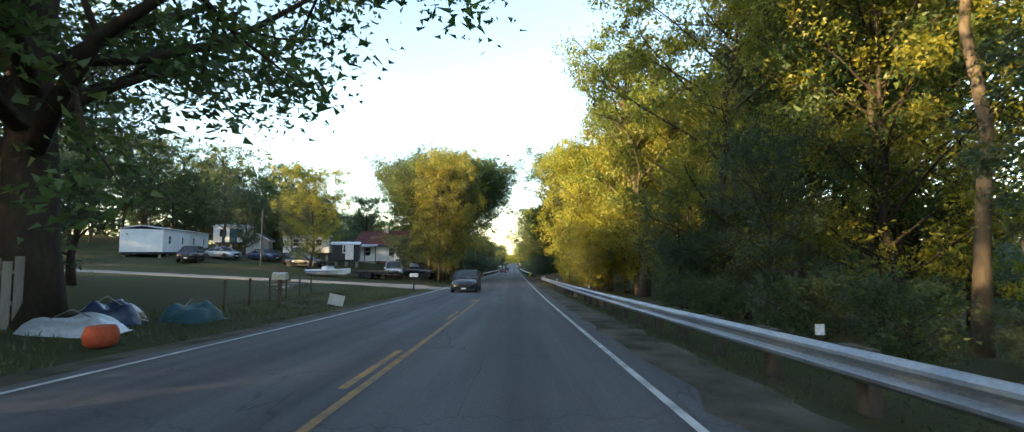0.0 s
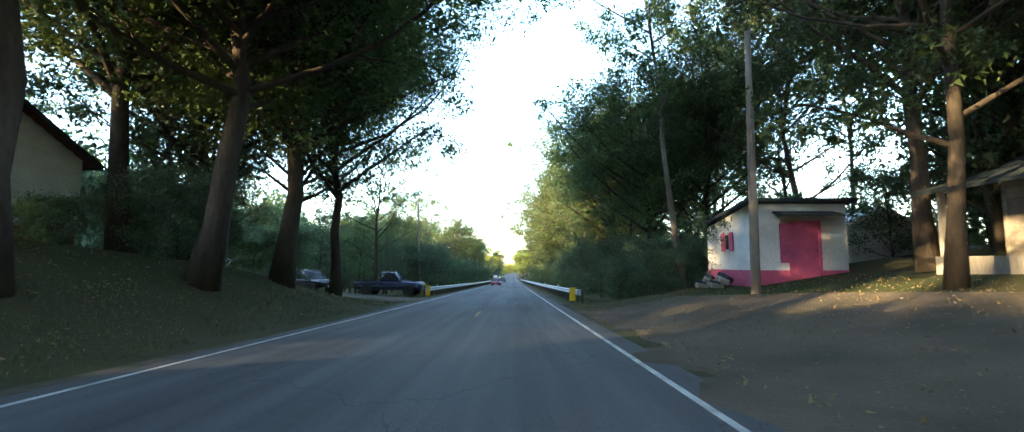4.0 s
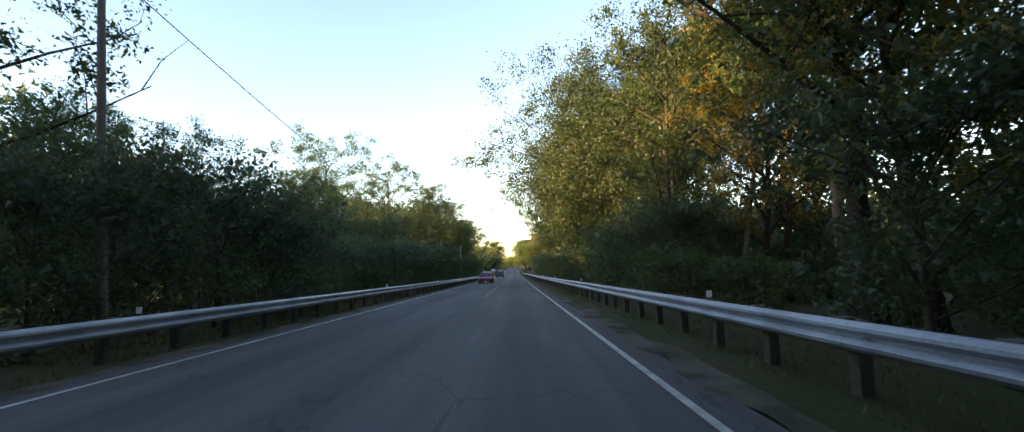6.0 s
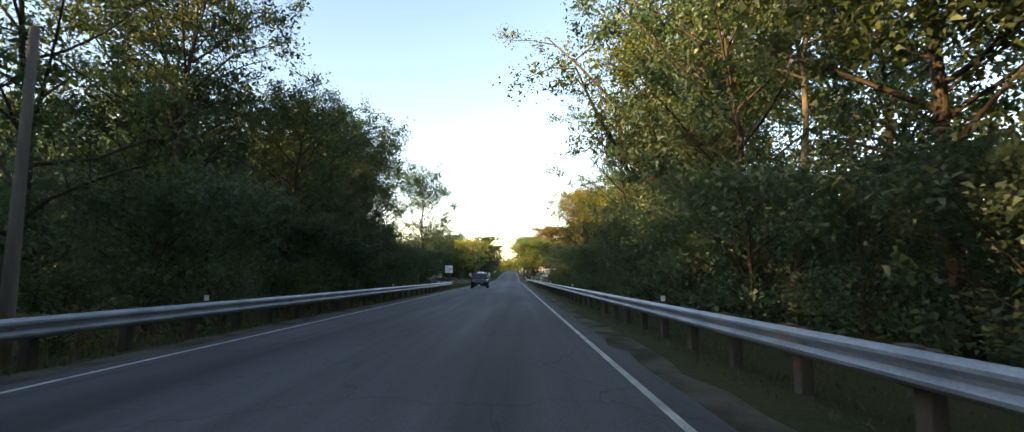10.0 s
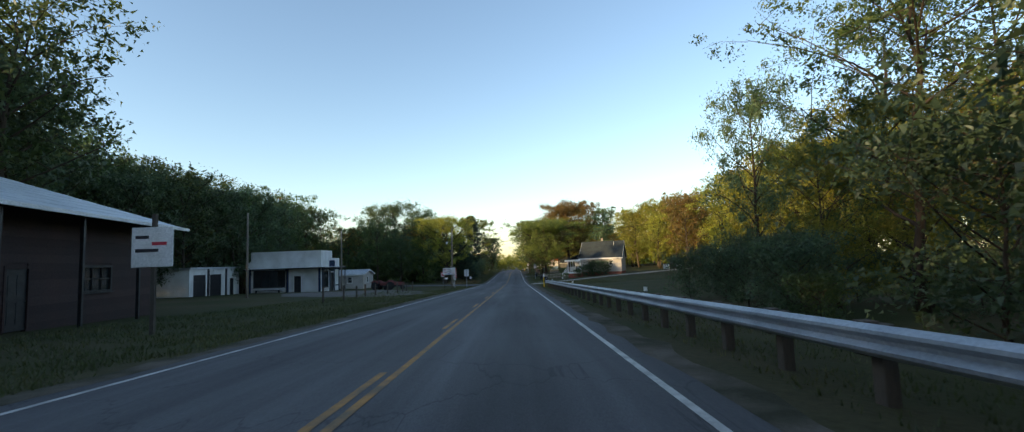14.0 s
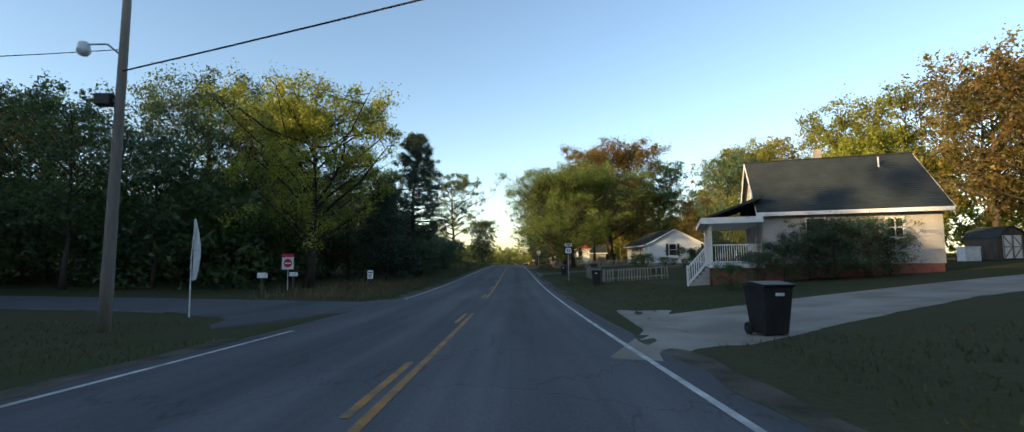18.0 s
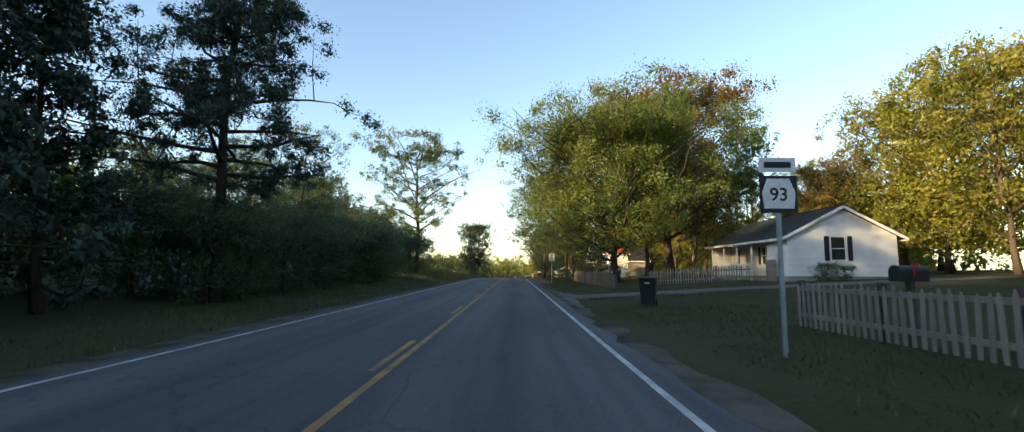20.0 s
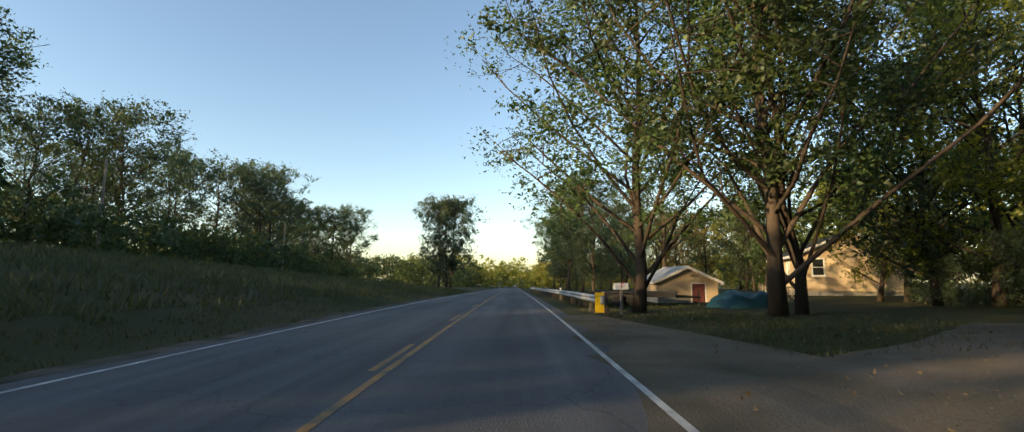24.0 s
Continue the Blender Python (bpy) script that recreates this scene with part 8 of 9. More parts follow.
ob = thing("post_fence", pose(-13.0, 285.0, gz(-13, 285)), "row of dark short fence posts with wire", "fence")
for i in range(10):
    y = i * 3.4
    part("post", Geo().box(-0.06, 0.06, -0.06, 0.06, -0.4, 1.05 + 0.05 * math.sin(i * 2.3)), M_POST, ob, bevel=0.01).location = (0.25 * math.sin(i * 1.3), y, gz(-13, 285 + y) - gz(-13, 285))
for z in (0.45, 0.85):
    part("wire", Geo().tube([(0, 0, z), (0, 30.6, z + gz(-13, 315.6) - gz(-13, 285))], 0.006, 4), M_DARK_METAL, ob)


# ---- vehicles ----
def wheel_parts(parent, x, y, r=0.32, w=0.2, rim=None):
    tyre = part("wheel", Geo().lathe([(r * 0.62, -w / 2), (r * 0.92, -w / 2), (r, -w * 0.32), (r, w * 0.32), (r * 0.92, w / 2), (r * 0.62, w / 2)], 22, "x", (x, y, r)), M_RUBBER, parent, smooth=True)
    g = Geo().lathe([(r * 0.6, -w * 0.42), (r * 0.60, w * 0.42)], 18, "x", (x, y, r))
    part("rim", g, rim or M_CHROME, tyre)
    part("hub", Geo().lathe([(r * 0.18, -w * 0.47), (r * 0.18, w * 0.47)], 10, "x", (x, y, r)), M_DARK_METAL, tyre)


def loft(stations, steps=4):
    """Rounded body shell through cross-sections: (y, z low, z high, half width low, half width high, crown)."""
    g = Geo()
    S = [stations[0]] + list(stations) + [stations[-1]]
    rings = []
    for i in range(len(stations) - 1):
        p, a, b, q = (np.array(s, float) for s in S[i:i + 4])
        for n in range(steps + (i == len(stations) - 2)):
            t = n / steps
            m0, m1 = (b - p) * 0.35, (q - a) * 0.35
            r = (2 * t ** 3 - 3 * t ** 2 + 1) * a + (t ** 3 - 2 * t ** 2 + t) * m0 + (3 * t ** 2 - 2 * t ** 3) * b + (t ** 3 - t ** 2) * m1
            r[0] = a[0] + (b[0] - a[0]) * t
            rings.append(r)
    for y, zl, zh, wl, wh, cr in rings:
        h = zh - zl
        wm = max(wl, wh)
        half = [(wl * 0.90, zl), (wm * 0.975, zl + 0.12 * h), (wm, zl + 0.42 * h), (wm * 0.4 + wh * 0.6, zl + 0.72 * h), (wh * 0.985, zl + 0.88 * h), (wh * 0.93, zl + 0.96 * h), (wh * 0.80, zh + cr * 0.3), (wh * 0.45, zh + cr * 0.8)]
        g.v += [(-x, y, z) for x, z in half] + [(0, y, zh + cr)] + [(x, y, z) for x, z in reversed(half)]
    k = 17
    g.f = [(i * k + j, i * k + (j + 1) % k, (i + 1) * k + (j + 1) % k, (i + 1) * k + j) for i in range(len(rings) - 1) for j in range(k)]
    g.f += [tuple(range(k - 1, -1, -1)), tuple(range((len(rings) - 1) * k, len(rings) * k))]
    return g


def car(x, y, turn, paint, label, style="sedan", zoff=None, lift=0.0):
    """A car whose nose points towards -y before it is turned."""
    z = gz(x, y) if zoff is None else zoff
    ob = thing("car" if style != "pickup" else "pickup_truck", pose(x, y, z + lift, 0, 0, turn), label, "car" if style != "pickup" else "pickup truck")
    if style == "pickup":
        body = [(-2.65, 0.5, 0.80, 0.80, 0.78, 0.02), (-2.5, 0.42, 1.0, 0.92, 0.88, 0.04), (-1.1, 0.42, 1.08, 0.95, 0.9, 0.04), (-0.9, 0.42, 1.1, 0.95, 0.92, 0.0), (2.55, 0.45, 1.1, 0.95, 0.93, 0.0), (2.65, 0.5, 1.05, 0.92, 0.9, 0.0)]
        cab = [(-1.15, 1.05, 1.10, 0.86, 0.84, 0.0), (-0.55, 1.05, 1.74, 0.86, 0.70, 0.03), (0.45, 1.05, 1.78, 0.86, 0.70, 0.03), (0.62, 1.05, 1.12, 0.86, 0.84, 0.0)]
        axles, r = (-1.75, 1.65), 0.38
    elif style == "hatch":
        body = [(-2.05, 0.35, 0.62, 0.70, 0.66, 0.02), (-1.9, 0.24, 0.76, 0.84, 0.80, 0.04), (-1.0, 0.2, 0.94, 0.89, 0.86, 0.04), (0.6, 0.2, 0.98, 0.90, 0.88, 0.0), (1.8, 0.24, 1.0, 0.88, 0.84, 0.0), (2.05, 0.35, 0.9, 0.80, 0.76, 0.0)]
        cab = [(-1.15, 0.9, 0.97, 0.83, 0.80, 0.0), (-0.35, 0.92, 1.42, 0.83, 0.64, 0.04), (1.15, 0.94, 1.44, 0.83, 0.64, 0.04), (1.95, 0.94, 1.02, 0.80, 0.74, 0.0)]
        axles, r = (-1.3, 1.28), 0.32
    elif style == "suv":
        body = [(-2.3, 0.45, 0.80, 0.76, 0.74, 0.02), (-2.15, 0.32, 0.98, 0.90, 0.86, 0.04), (-1.1, 0.3, 1.08, 0.95, 0.92, 0.04), (2.1, 0.3, 1.12, 0.95, 0.92, 0.0), (2.3, 0.42, 1.05, 0.9, 0.86, 0.0)]
        cab = [(-1.2, 1.02, 1.10, 0.88, 0.86, 0.0), (-0.55, 1.05, 1.66, 0.88, 0.70, 0.04), (1.75, 1.08, 1.68, 0.88, 0.70, 0.04), (2.22, 1.08, 1.15, 0.86, 0.82, 0.0)]
        axles, r = (-1.4, 1.35), 0.36
    else:
        body = [(-2.35, 0.36, 0.62, 0.70, 0.68, 0.02), (-2.2, 0.24, 0.76, 0.84, 0.80, 0.04), (-1.0, 0.2, 0.92, 0.90, 0.87, 0.04), (1.0, 0.2, 0.96, 0.90, 0.87, 0.0), (2.15, 0.24, 0.96, 0.86, 0.82, 0.02), (2.35, 0.36, 0.85, 0.78, 0.74, 0.0)]
        cab = [(-1.15, 0.88, 0.94, 0.82, 0.80, 0.0), (-0.35, 0.9, 1.40, 0.82, 0.63, 0.04), (0.75, 0.92, 1.42, 0.82, 0.63, 0.04), (1.55, 0.92, 0.99, 0.80, 0.76, 0.0)]
        axles, r = (-1.45, 1.4), 0.33
    sh = part("body", loft(body), paint, ob, smooth=True)
    glass = part("cabin", loft(cab), M_GLASS_DARK, ob, "dark glazed cabin", smooth=True)
    a, b = cab[1], cab[2]
    part("roof_panel", Geo().prism([(-a[4], a[2]), (a[4], a[2]), (a[4] * 0.86, a[2] + 0.05), (0, a[2] + 0.065), (-a[4] * 0.86, a[2] + 0.05)], "y", a[0] - 0.03, b[0] + 0.03), paint, ob, bevel=0.02, smooth=True)
    for s in (-1, 1):
        for c, d in ((cab[0], cab[1]), (cab[3], cab[2])):
            part("roof_pillar", Geo().beam((s * c[3] * 1.0, c[0], c[2]), (s * d[4] * 1.02, d[0], d[2]), 0.06), paint, glass)
        mid = (a[0] + b[0]) / 2
        part("roof_pillar", Geo().beam((s * 0.87, mid, a[1] + 0.05), (s * a[4] * 1.03, mid, a[2]), 0.05), paint, glass)
        y0 = body[0][0]
        z1 = body[1][2]
        lamp = part("headlight", Geo().add([(s * 0.50, y0 + 0.02, z1 - 0.17), (s * 0.80, y0 + 0.17, z1 - 0.15), (s * 0.83, y0 + 0.36, z1 - 0.02), (s * 0.52, y0 + 0.14, z1 - 0.06),
                                         (s * 0.50, y0 + 0.20, z1 - 0.17), (s * 0.74, y0 + 0.32, z1 - 0.15), (s * 0.76, y0 + 0.46, z1 - 0.04), (s * 0.52, y0 + 0.30, z1 - 0.06)],
                                        [(0, 1, 2, 3), (7, 6, 5, 4), (0, 4, 5, 1), (1, 5, 6, 2), (2, 6, 7, 3), (3, 7, 4, 0)]), M_LAMP_GLASS, ob, "clear swept-back headlight")
        part("bulb", Geo().lathe([(0.05, -0.01), (0.06, 0.0), (0.03, 0.02)], 10, "y", (s * 0.60, y0 + 0.035, z1 - 0.12)), M_CHROME, lamp)
        part("fog_lamp", Geo().lathe([(0.055, -0.02), (0.06, 0.05)], 10, "y", (s * 0.58, y0 + 0.005, body[0][1] - 0.02)), M_LAMP_GLASS, ob)
        for hy in (a[0] + 0.55, mid + 0.75):
            part("door_handle", Geo().box(s * (body[2][3] + 0.012) - 0.014, s * (body[2][3] + 0.012) + 0.014, hy, hy + 0.16, a[1] - 0.13, a[1] - 0.10), M_CHROME, ob)
        for hy in (cab[0][0] + 0.35, mid + 0.02, b[0] + 0.05):
            part("door_seam", Geo().box(s * body[2][3] - 0.006, s * body[2][3] + 0.006, hy, hy + 0.012, body[2][1] + 0.14, a[1] - 0.02), M_BLACK, ob)
        part("sill_trim", Geo().box(s * (body[2][3] - 0.02) - 0.02, s * (body[2][3] - 0.02) + 0.02, axles[0] + r + 0.1, axles[1] - r - 0.1, body[2][1] + 0.0, body[2][1] + 0.1), M_BLACK, ob)
        part("tail_light", Geo().box(s * 0.70 - 0.12, s * 0.70 + 0.12, body[-1][0] - 0.06, body[-1][0] + 0.015, body[-1][2] - 0.22, body[-1][2] - 0.06), M_RED, ob)
        part("mirror", Geo().box(s * 0.96 - 0.09, s * 0.96 + 0.09, cab[0][0] + 0.28, cab[0][0] + 0.4, a[1] + 0.03, a[1] + 0.16), paint, ob, bevel=0.02)
        for ay in axles:
            wheel_parts(ob, s * (body[2][3] - 0.09), ay, r)
            part("wheel_arch", Geo().lathe([(r + 0.07, -0.012), (r + 0.07, 0.012)], 20, "x", (s * (body[2][3] + 0.004), ay, r + 0.0)), M_BLACK, ob)
    y0 = body[0][0]
    g0 = body[0][1] + 0.02
    gr = part("grille", Geo().prism([(-0.30, g0), (0.30, g0), (0.46, g0 + 0.26), (-0.46, g0 + 0.26)], "y", y0 - 0.012, y0 + 0.1), M_BLACK, ob, "black grille in a chrome surround")
    part("surround", Geo().beam((-0.30, y0 - 0.02, g0), (0.30, y0 - 0.02, g0), 0.03, 0.025).beam((-0.47, y0 - 0.02, g0 + 0.26), (0.47, y0 - 0.02, g0 + 0.26), 0.03, 0.035).beam((-0.30, y0 - 0.02, g0), (-0.47, y0 - 0.02, g0 + 0.26), 0.03, 0.025).beam((0.30, y0 - 0.02, g0), (0.47, y0 - 0.02, g0 + 0.26), 0.03, 0.025), M_CHROME, gr)
    for k in range(4):
        part("slat", Geo().box(-0.31 - 0.03 * k, 0.31 + 0.03 * k, y0 - 0.017, y0 - 0.008, g0 + 0.04 + 0.055 * k, g0 + 0.052 + 0.055 * k), M_DARK_METAL, gr)
    part("air_intake", Geo().box(-0.5, 0.5, y0 - 0.037, y0 + 0.05, body[1][1] + 0.03, body[1][1] + 0.10), M_BLACK, ob)
    for s in (-1, 1):
        part("wiper", Geo().tube([(s * 0.1 + 0.1, cab[0][0] - 0.02, cab[0][2] + 0.01), (s * 0.1 - 0.35, cab[0][0] + 0.1, cab[0][2] + 0.07)], 0.01, 5), M_BLACK, ob)
    part("bumper", Geo().box(-0.8, 0.8, y0 - 0.03, y0 + 0.12, body[1][1] + 0.02, body[0][1] + 0.04), paint, ob, bevel=0.02)
    part("number_plate", Geo().box(-0.16, 0.16, y0 - 0.045, y0 - 0.03, body[1][1] + 0.05, body[1][1] + 0.15), M_WHITE_PLASTIC, ob)
    if style == "pickup":
        part("load_bed", Geo().box(-0.8, 0.8, 0.75, 2.5, 1.10, 1.104), M_BLACK, ob)
        for s in (-1, 1):
            part("bed_rail", Geo().box(s * 0.88 - 0.05, s * 0.88 + 0.05, 0.7, 2.55, 1.08, 1.16), M_BLACK, ob)
        part("side_trim", Geo().box(-0.962, -0.95, -2.4, 2.5, 0.72, 0.76).box(0.95, 0.962, -2.4, 2.5, 0.72, 0.76), M_CHROME, ob)
    return ob


car(-3.4, 36.2, 0, M_CAR_BLACK, "black hatchback in the oncoming lane", "hatch", float(road_z(36.2)))
car(-3.85, 175.0, 0, M_CAR_RED, "dark red sedan in the oncoming lane", "sedan", float(road_z(175.0)))
car(-3.85, 238.5, 0, M_CAR_BLACK, "black sport utility car in the oncoming lane", "suv", float(road_z(238.5)))
car(-10.2, 112.6, 84, M_CAR_BLUE, "dark blue old pickup parked beside the guardrail", "pickup", lift=0.03)
car(-20.4, 117.5, 20, M_CAR_SILVER, "silver pickup parked in the yard", "pickup")
car(-17.6, 114.6, 60, M_CAR_BLACK, "dark old pickup parked in the yard", "pickup")
car(-35.2, 61.5, 70, M_CAR_SILVER, "silver sedan parked below the trailers")
car(-31.0, 63.5, 62, M_CAR_BLUE, "dark blue sedan parked in the hillside yard")
car(-27.8, 66.0, 40, M_CAR_SILVER, "pale pickup parked in the hillside yard", "pickup")
car(-35.8, 56.6, 20, M_CAR_BLACK, "black car parked beside the long trailer", "suv")
car(-24.6, 60.0, 75, M_CAR_BLACK, "black sedan parked behind the boat")
car(-13.6, 57.5, 15, M_CAR_SILVER, "grey pickup parked near the red-roofed house", "pickup")
car(-11.9, 61.5, 80, M_CAR_BLACK, "dark pickup with pale bumper parked across the yard", "pickup")
car(42.0, 352.0, 60, M_CAR_BLACK, "dark car parked beyond the garden shed", "suv")


def boat():
    ob = thing("motorboat", pose(-18.2, 50.3, gz(-18.2, 50.3) + 0.12, 0, 0, 78), "small white motorboat resting on the grass", "boat")
    g = Geo()
    st = [(-2.3, 0.03, 0.75), (-1.7, 0.45, 0.66), (-0.6, 0.85, 0.6), (0.8, 0.95, 0.58), (2.1, 0.9, 0.58)]
    for y, w, h in st:
        g.v += [(0, y, 0.0 if y > -2 else 0.3), (w * 0.7, y, 0.18 if y > -2 else 0.4), (w, y, h), (w * 0.85, y, h + 0.05), (-w * 0.85, y, h + 0.05), (-w, y, h), (-w * 0.7, y, 0.18 if y > -2 else 0.4)]
    g.f = [(i * 7 + j, i * 7 + (j + 1) % 7, (i + 1) * 7 + (j + 1) % 7, (i + 1) * 7 + j) for i in range(4) for j in range(7)] + [tuple(range(6, -1, -1)), tuple(range(28, 35))]
    part("hull", g, M_WHITE_PLASTIC, ob)
    part("stripe", Geo().box(0.93, 0.965, -0.6, 2.0, 0.40, 0.47).box(-0.965, -0.93, -0.6, 2.0, 0.40, 0.47), M_SIGN_BLUE, ob)
    part("console", Geo().prism([(-0.2, 0.6), (0.5, 0.6), (0.4, 0.95), (-0.1, 1.0)], "x", -0.6, 0.6), M_WHITE_PLASTIC, ob, bevel=0.02)
    part("windscreen", Geo().beam((-0.55, -0.25, 1.1), (0.55, -0.25, 1.1), 0.03, 0.3), M_GLASS_DARK, ob)
    part("outboard_motor", Geo().box(-0.16, 0.16, 2.1, 2.45, 0.35, 0.95), M_BLACK, ob, bevel=0.05)


boat()


def flat_trailer(x, y, turn, label):
    ob = thing("flatbed_trailer", pose(x, y, gz(x, y), 0, 0, turn), label, "trailer")
    part("deck", Geo().box(-1.0, 1.0, -2.2, 2.2, 0.62, 0.72), M_OLD_WOOD, ob)
    part("frame", Geo().box(-1.05, -0.95, -2.2, 2.2, 0.5, 0.78).box(0.95, 1.05, -2.2, 2.2, 0.5, 0.78).beam((0, -3.4, 0.5), (-0.9, -2.2, 0.55), 0.09).beam((0, -3.4, 0.5), (0.9, -2.2, 0.55), 0.09), M_BLACK, ob)
    for s in (-1, 1):
        for ay in (-0.05, 0.72):
            wheel_parts(ob, s * 1.18, ay, 0.33, 0.2, M_WHITE_PLASTIC)
        part("mudguard", Geo().box(s * 1.18 - 0.13, s * 1.18 + 0.13, -0.45, 1.12, 0.70, 0.74), M_BLACK, ob)
    part("jack", Geo().box(-0.04, 0.04, -3.35, -3.27, 0.0, 0.9), M_DARK_METAL, ob)


flat_trailer(-14.6, 53.0, 80, "black flatbed trailer with twin pale wheels")
flat_trailer(6.6, 458.0, 70, "dark flatbed trailer parked beside the cream outbuilding")


def tractor(x, y, turn, label):
    ob = thing("tractor", pose(x, y, gz(x, y), 0, 0, turn), label, "tractor")
    part("hood", Geo().prism([(-1.6, 0.75), (0.1, 0.75), (0.1, 1.35), (-1.5, 1.25), (-1.6, 1.15)], "x", -0.28, 0.28), M_RED_ROOF, ob, bevel=0.03)
    ob.scale = (0.85, 0.85, 0.85)
    part("chassis", Geo().box(-0.22, 0.22, -1.5, 1.1, 0.5, 0.8), M_DARK_METAL, ob)
    part("seat", Geo().box(-0.25, 0.25, 0.45, 0.9, 1.0, 1.1).box(-0.25, 0.25, 0.85, 0.95, 1.1, 1.45), M_BLACK, ob, bevel=0.03)
    part("steering_wheel", Geo().lathe([(0.2, 0), (0.22, 0.015), (0.2, 0.03), (0.17, 0.015)], 16, "z", (0, 0.22, 1.42)), M_BLACK, ob)
    part("exhaust", Geo().lathe([(0.04, 0), (0.04, 0.7)], 8, "z", (0.15, -0.9, 1.25)), M_DARK_METAL, ob)
    for s in (-1, 1):
        wheel_parts(ob, s * 0.75, 0.75, 0.68, 0.36, M_RED_ROOF)
        wheel_parts(ob, s * 0.6, -1.3, 0.36, 0.22, M_RED_ROOF)
        part("fender", Geo().tube([(s * 0.75, 0.05, 1.15), (s * 0.75, 0.4, 1.45), (s * 0.75, 1.0, 1.48), (s * 0.75, 1.4, 1.2)], 0.13, 6), M_RED_ROOF, ob)


tractor(-19.8, 325.6, 70, "old red farm tractor parked on the forecourt")
tractor(-17.6, 324.8, 100, "red tractor parked beside another on the forecourt")


# ---- yard clutter near the start ----
def tarp_heap(x, y, w, h, mat, label, seed, name="tarp_heap"):
    rng = random.Random(seed)
    g, n = Geo(), 14
    for i in range(n + 1):
        for j in range(n + 1):
            u, v = i / n * 2 - 1, j / n * 2 - 1
            e = max(0.0, 1 - (abs(u) ** 3 + abs(v) ** 3))
            g.v.append((u * w, v * w * 0.7, h * e ** 0.5 * (0.75 + 0.5 * noise.noise((u * 2.2 + seed, v * 2.2, 1))) - 0.05))
    g.f = [(i * (n + 1) + j, (i + 1) * (n + 1) + j, (i + 1) * (n + 1) + j + 1, i * (n + 1) + j + 1) for i in range(n) for j in range(n)]
    ob = thing(name, pose(x, y, gz(x, y), 0, 0, rng.random() * 90), label, "tarp")
    part("cover", g, mat, ob, smooth=True)
    part("rope", Geo().tube([(-w, 0, 0.05), (0, 0.0, h * 0.98), (w, 0, 0.05)], 0.012, 5), M_OLD_WOOD, ob)
    return ob


tarp_heap(-9.3, 10.8, 0.9, 0.5, M_METAL_ROOF, "pale blue-grey tarp over a small boat", 1)
tarp_heap(-8.9, 14.2, 0.85, 0.6, M_TEAL, "crumpled teal tarp over a heap", 2)
tarp_heap(-10.0, 12.6, 0.8, 0.65, M_CAR_BLUE, "dark blue tarp over a heap", 3)
tarp_heap(11.6, 455.5, 1.9, 0.95, M_TEAL, "dark green tarp over a large heap", 4)
ob = thing("orange_barrel", pose(-7.7, 9.6, gz(-7.7, 9.6)), "squat orange plastic tub on the verge", "tub")
part("tub", Geo().lathe([(0.25, 0), (0.36, 0.08), (0.40, 0.3), (0.34, 0.5), (0.30, 0.52), (0.28, 0.45)], 18), M_ORANGE_ROOF, ob, smooth=True)
part("rim", Geo().lathe([(0.30, 0.5), (0.335, 0.52), (0.30, 0.54)], 18), M_ORANGE_ROOF, ob)
ob.scale = (0.72, 0.72, 0.72)
ob = thing("board_fence", pose(-11.5, 8.0, gz(-11.5, 8.0), 0, 0, 70), "leaning pale board fence under the tree", "fence")
for i in range(16):
    part("board", Geo().box(-0.08, 0.08, -0.012, 0.012, -0.2, 1.3 + 0.08 * math.sin(i * 1.7)), M_OLD_WOOD, ob).location = (i * 0.2, 0.03 * math.sin(i), 0)
for z in (0.3, 0.95):
    part("rail", Geo().box(-0.1, 3.1, 0.045, 0.1, z, z + 0.08), M_OLD_WOOD, ob)
for i, (x, y) in enumerate(((-14.5, 33.0), (-17.0, 36.5), (-13.2, 29.5))):
    ob = thing("lumber_pile", pose(x, y, gz(x, y), 0, 0, 40 + 30 * i), "weathered pile of planks in the yard", "lumber")
    for k in range(9):
        part("plank", Geo().box(-1.2, 1.2, -0.07, 0.07, 0, 0.045), M_OLD_WOOD, ob).matrix_basis = pose(0.1 * math.sin(k * 3), 0.17 * (k % 3) - 0.17, 0.05 * (k // 3), 0, 0, 4 * math.sin(k * 2))
ob = thing("fence_stakes", pose(-9.6, 17.0, gz(-9.6, 17)), "line of thin grey stakes in the grass", "fence")
for i in range(6):
    part("stake", Geo().box(-0.03, 0.03, -0.03, 0.03, -0.2, 1.0), M_POST, ob).location = (-0.3 * i, 2.2 * i, gz(-9.6 - 0.3 * i, 17 + 2.2 * i) - gz(-9.6, 17))
ob = thing("fallen_limb", pose(-10.0, 71.5, gz(-10, 71.5) + 0.1), "broken dead limb lying on the bank", "branch")
part("limb", Geo().tube([(-1.0, -0.4, 0), (-0.3, 0, 0.2), (0.5, 0.2, 0.25), (1.2, 0.5, 0.1)], [0.1, 0.09, 0.06, 0.03], 7), M_BARK, ob)
part("twig", Geo().tube([(0.0, 0.05, 0.2), (0.2, -0.3, 0.6), (0.3, -0.5, 1.0)], [0.04, 0.03, 0.01], 5), M_BARK, ob)
ob = thing("board_stand", pose(-9.4, 242.5, gz(-9.4, 242.5)), "white notice board on two posts before the workshop", "notice board")
for dx in (-0.3, 0.3):
    part("post", Geo().box(dx - 0.04, dx + 0.04, -0.04, 0.04, -0.4, 2.0), M_POST, ob)
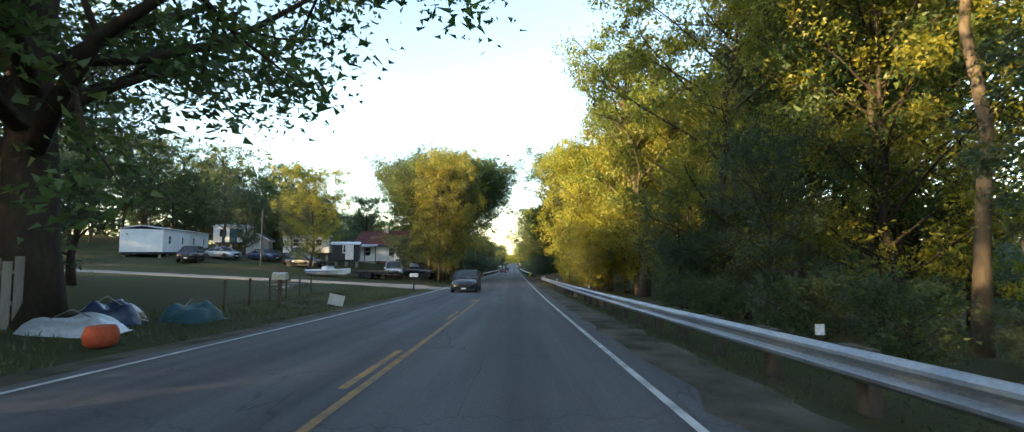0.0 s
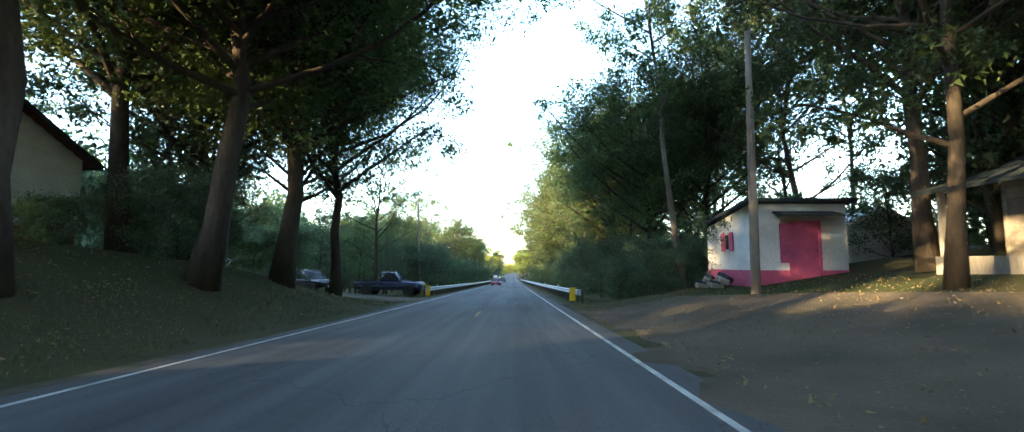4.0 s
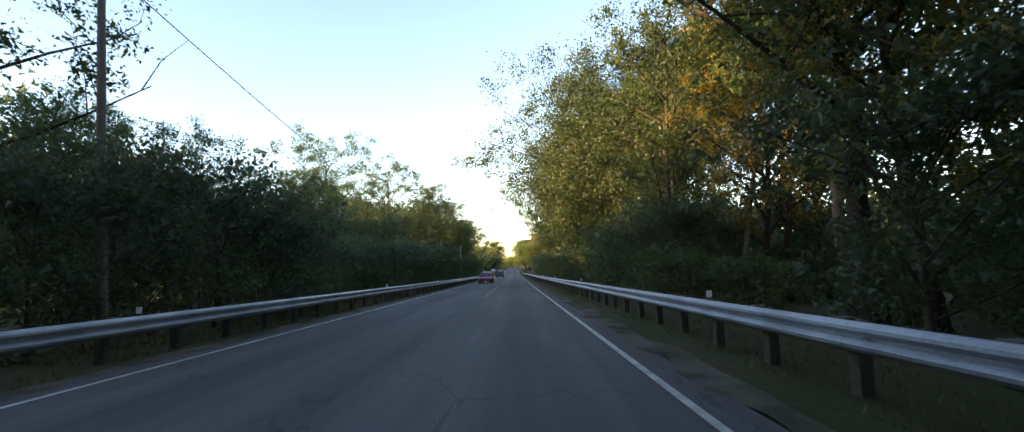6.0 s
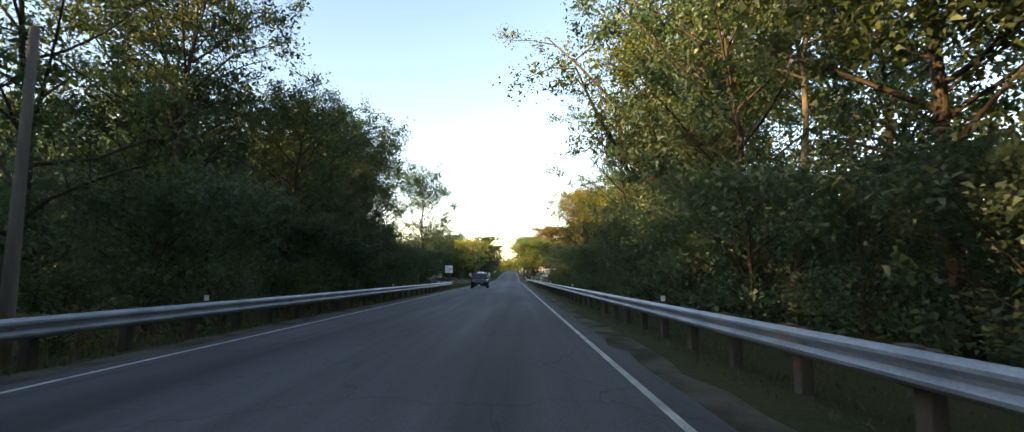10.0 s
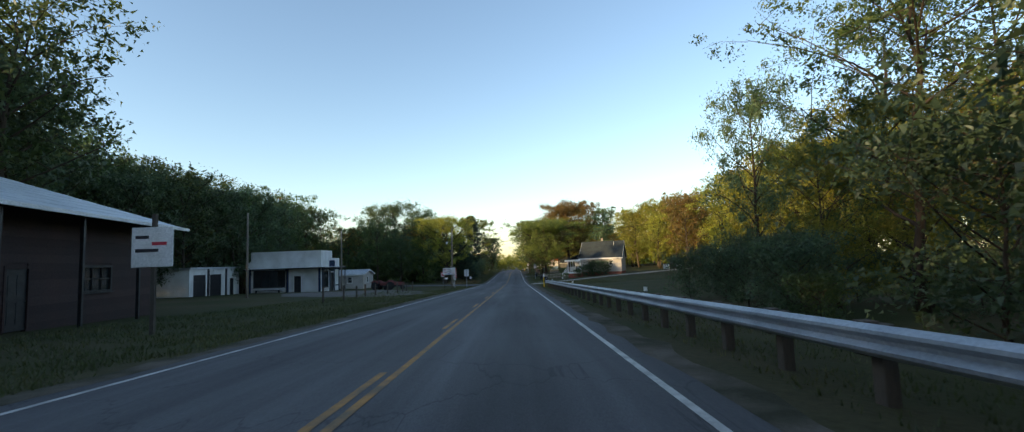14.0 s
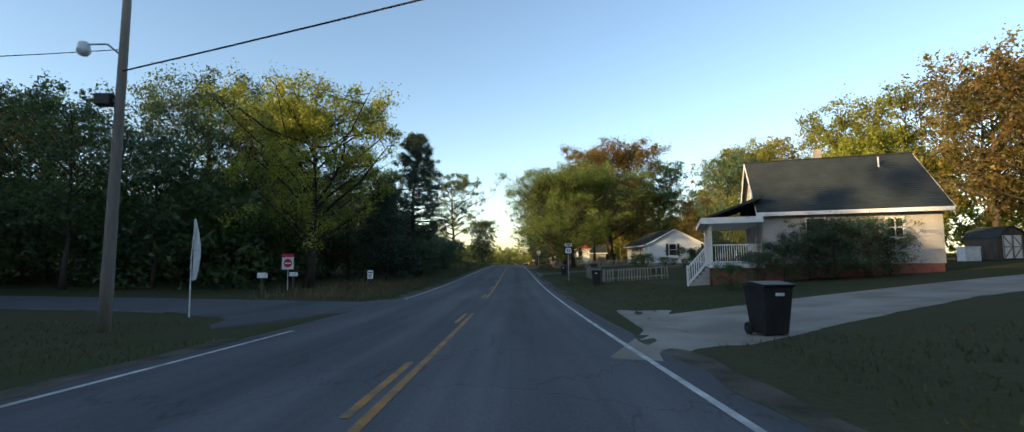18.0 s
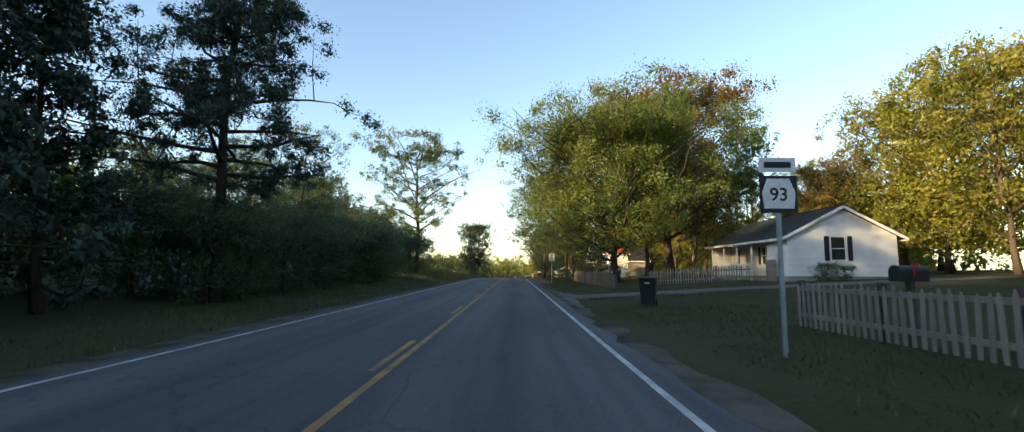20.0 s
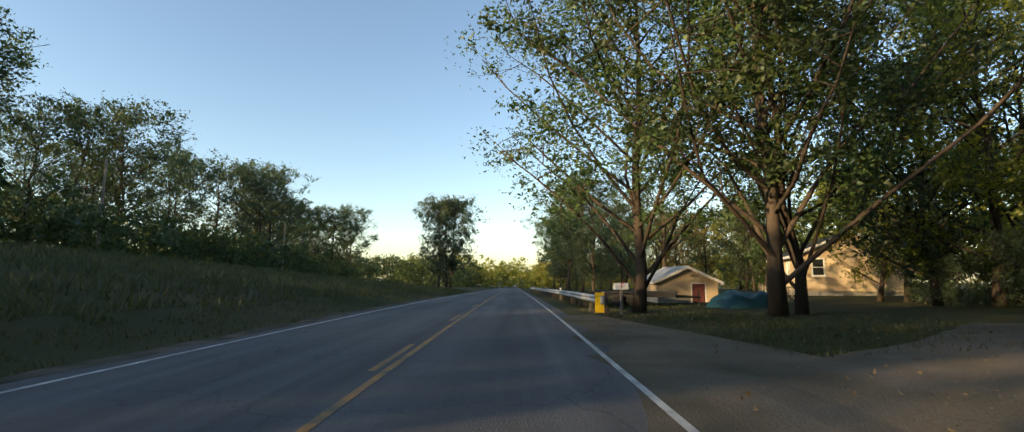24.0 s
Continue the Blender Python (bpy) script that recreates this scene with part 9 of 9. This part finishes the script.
part("panel", Geo().box(-0.5, 0.5, -0.07, -0.04, 1.2, 2.0), M_WHITE_PAINT, ob)
ob = thing("white_board_sign", pose(-11.0, 266.0, gz(-11, 266)), "white lettered board on a pole before the workshop", "sign")
part("post", Geo().box(-0.06, 0.06, 0, 0.1, -0.4, 3.6), M_POST, ob)
p = part("panel", Geo().box(-0.62, 0.62, -0.06, 0, 2.0, 3.2), M_WHITE_PAINT, ob, bevel=0.006)
for k, (a, b) in enumerate(((-0.5, -0.1), (0.0, 0.45), (-0.5, 0.2))):
    part("text_bar", Geo().box(a, b, -0.066, -0.061, 2.85 - 0.2 * k, 2.95 - 0.2 * k), M_SIGN_RED if k == 1 else M_INK, p)

# ---- grass, weeds and fallen leaves ----
def blades(name, seed, areas, per_m2, height, mat, label, width=0.016, lean=0.35):
    """Thin bent blades over strips given as (x0, x1, y0, y1)."""
    rng = np.random.default_rng(seed)
    vs = []
    for x0, x1, y0, y1 in areas:
        n = int(abs(x1 - x0) * (y1 - y0) * per_m2)
        x, y = x0 + (x1 - x0) * rng.random(n), y0 + (y1 - y0) * rng.random(n)
        keep = np.array([noise.noise((a * 0.8, b * 0.8, 7)) > -0.25 for a, b in zip(x, y)])
        x, y = x[keep], y[keep]
        n = len(x)
        p = np.stack([x, y, ground_z(x, y) - 0.03], axis=1)
        h = height * (0.4 + 1.0 * rng.random((n, 1)))
        a = rng.random(n) * 2 * math.pi
        s = np.stack([np.cos(a), np.sin(a), np.zeros(n)], axis=1) * width * (0.6 + 0.8 * rng.random((n, 1)))
        d = rng.normal(size=(n, 3)) * lean * np.array([1, 1, 0])
        tip = p + (d + np.array([0, 0, 1.0])) * h
        vs.append(np.stack([p - s, p + s, tip], axis=1).reshape(-1, 3))
    v = np.concatenate(vs)
    ob = new(name, cloud_mesh(name, v, np.arange(len(v)).reshape(-1, 3), mat))
    return tagged(ob, label, "grass", kind="stuff")


blades("verge_grass", 51, [(2.7, 5.6, -2, 62), (2.9, 5.6, 98, 312), (3.0, 12, 312, 332), (3.2, 8, 338, 376), (3.0, 6, 385, 412), (3, 9, 448, 500), (4.4, 12, 412, 432), (5, 12, 441, 449), (-14, -9, 330, 337)], 85, 0.11, L_GRASS, "mown grass along the verge")
blades("verge_grass", 52, [(-11, -6.6, -2, 40), (-10, -6.6, 52, 102), (-9.5, -6.5, 108, 333), (-16, -6.6, 240, 312), (-10.5, -6.6, 346, 520)], 65, 0.13, L_GRASS, "rough grass along the verge")
blades("lot_grass", 56, [(2.5, 9.5, 409, 433), (2.5, 9.5, 439, 450), (2.6, 9, 64, 98)], 26, 0.08, L_GRASS, "thin patchy grass on the bare dirt")
blades("verge_grass", 57, [(4.2, 9, 430.4, 434.2), (4.6, 10, 438.2, 443), (3.6, 6.5, 410, 431), (3.2, 16, 381.2, 383.2), (4.5, 16, 386.6, 388.4)], 70, 0.13, L_GRASS, "uneven grass at the edge of the bare dirt")
blades("tall_weeds", 53, [(-13.5, -7.6, 347, 366), (3.6, 6.5, 30, 62), (-9.5, -8.0, 110, 230)], 16, 0.55, L_DRY, "dry tall weeds beside the road", 0.014)
blades("field_grass", 54, [(-30, -9, 405, 520)], 22, 0.35, L_GRASS, "long grass on the rising field", 0.03)
blades("lawn_grass", 55, [(12, 30, 312, 336), (8, 20, 366, 380), (9, 24, 414, 423)], 45, 0.07, L_GRASS, "short lawn grass")


def litter(name, seed, areas, per_m2, size, mat, label):
    rng = np.random.default_rng(seed)
    c = []
    for x0, x1, y0, y1 in areas:
        n = int((x1 - x0) * (y1 - y0) * per_m2)
        x, y = x0 + (x1 - x0) * rng.random(n), y0 + (y1 - y0) * rng.random(n)
        c.append(np.stack([x, y, ground_z(x, y) + 0.052], axis=1))
    c = np.concatenate(c)
    v, f = leaf_cloud(c, np.full(len(c), 0.02), 1, size, rng, flat=0.3, droop=0.0)
    return tagged(new(name, cloud_mesh(name, v, f, mat)), label, "leaf litter", kind="stuff")


litter("fallen_leaves", 61, [(2.3, 12, 66, 98), (-12, -7, 66, 100)], 20, 0.05, L_DRY, "brown fallen leaves on the dirt")
litter("fallen_leaves", 62, [(2.2, 10, 412, 450)], 6, 0.045, L_DRY, "brown fallen leaves on the lot")
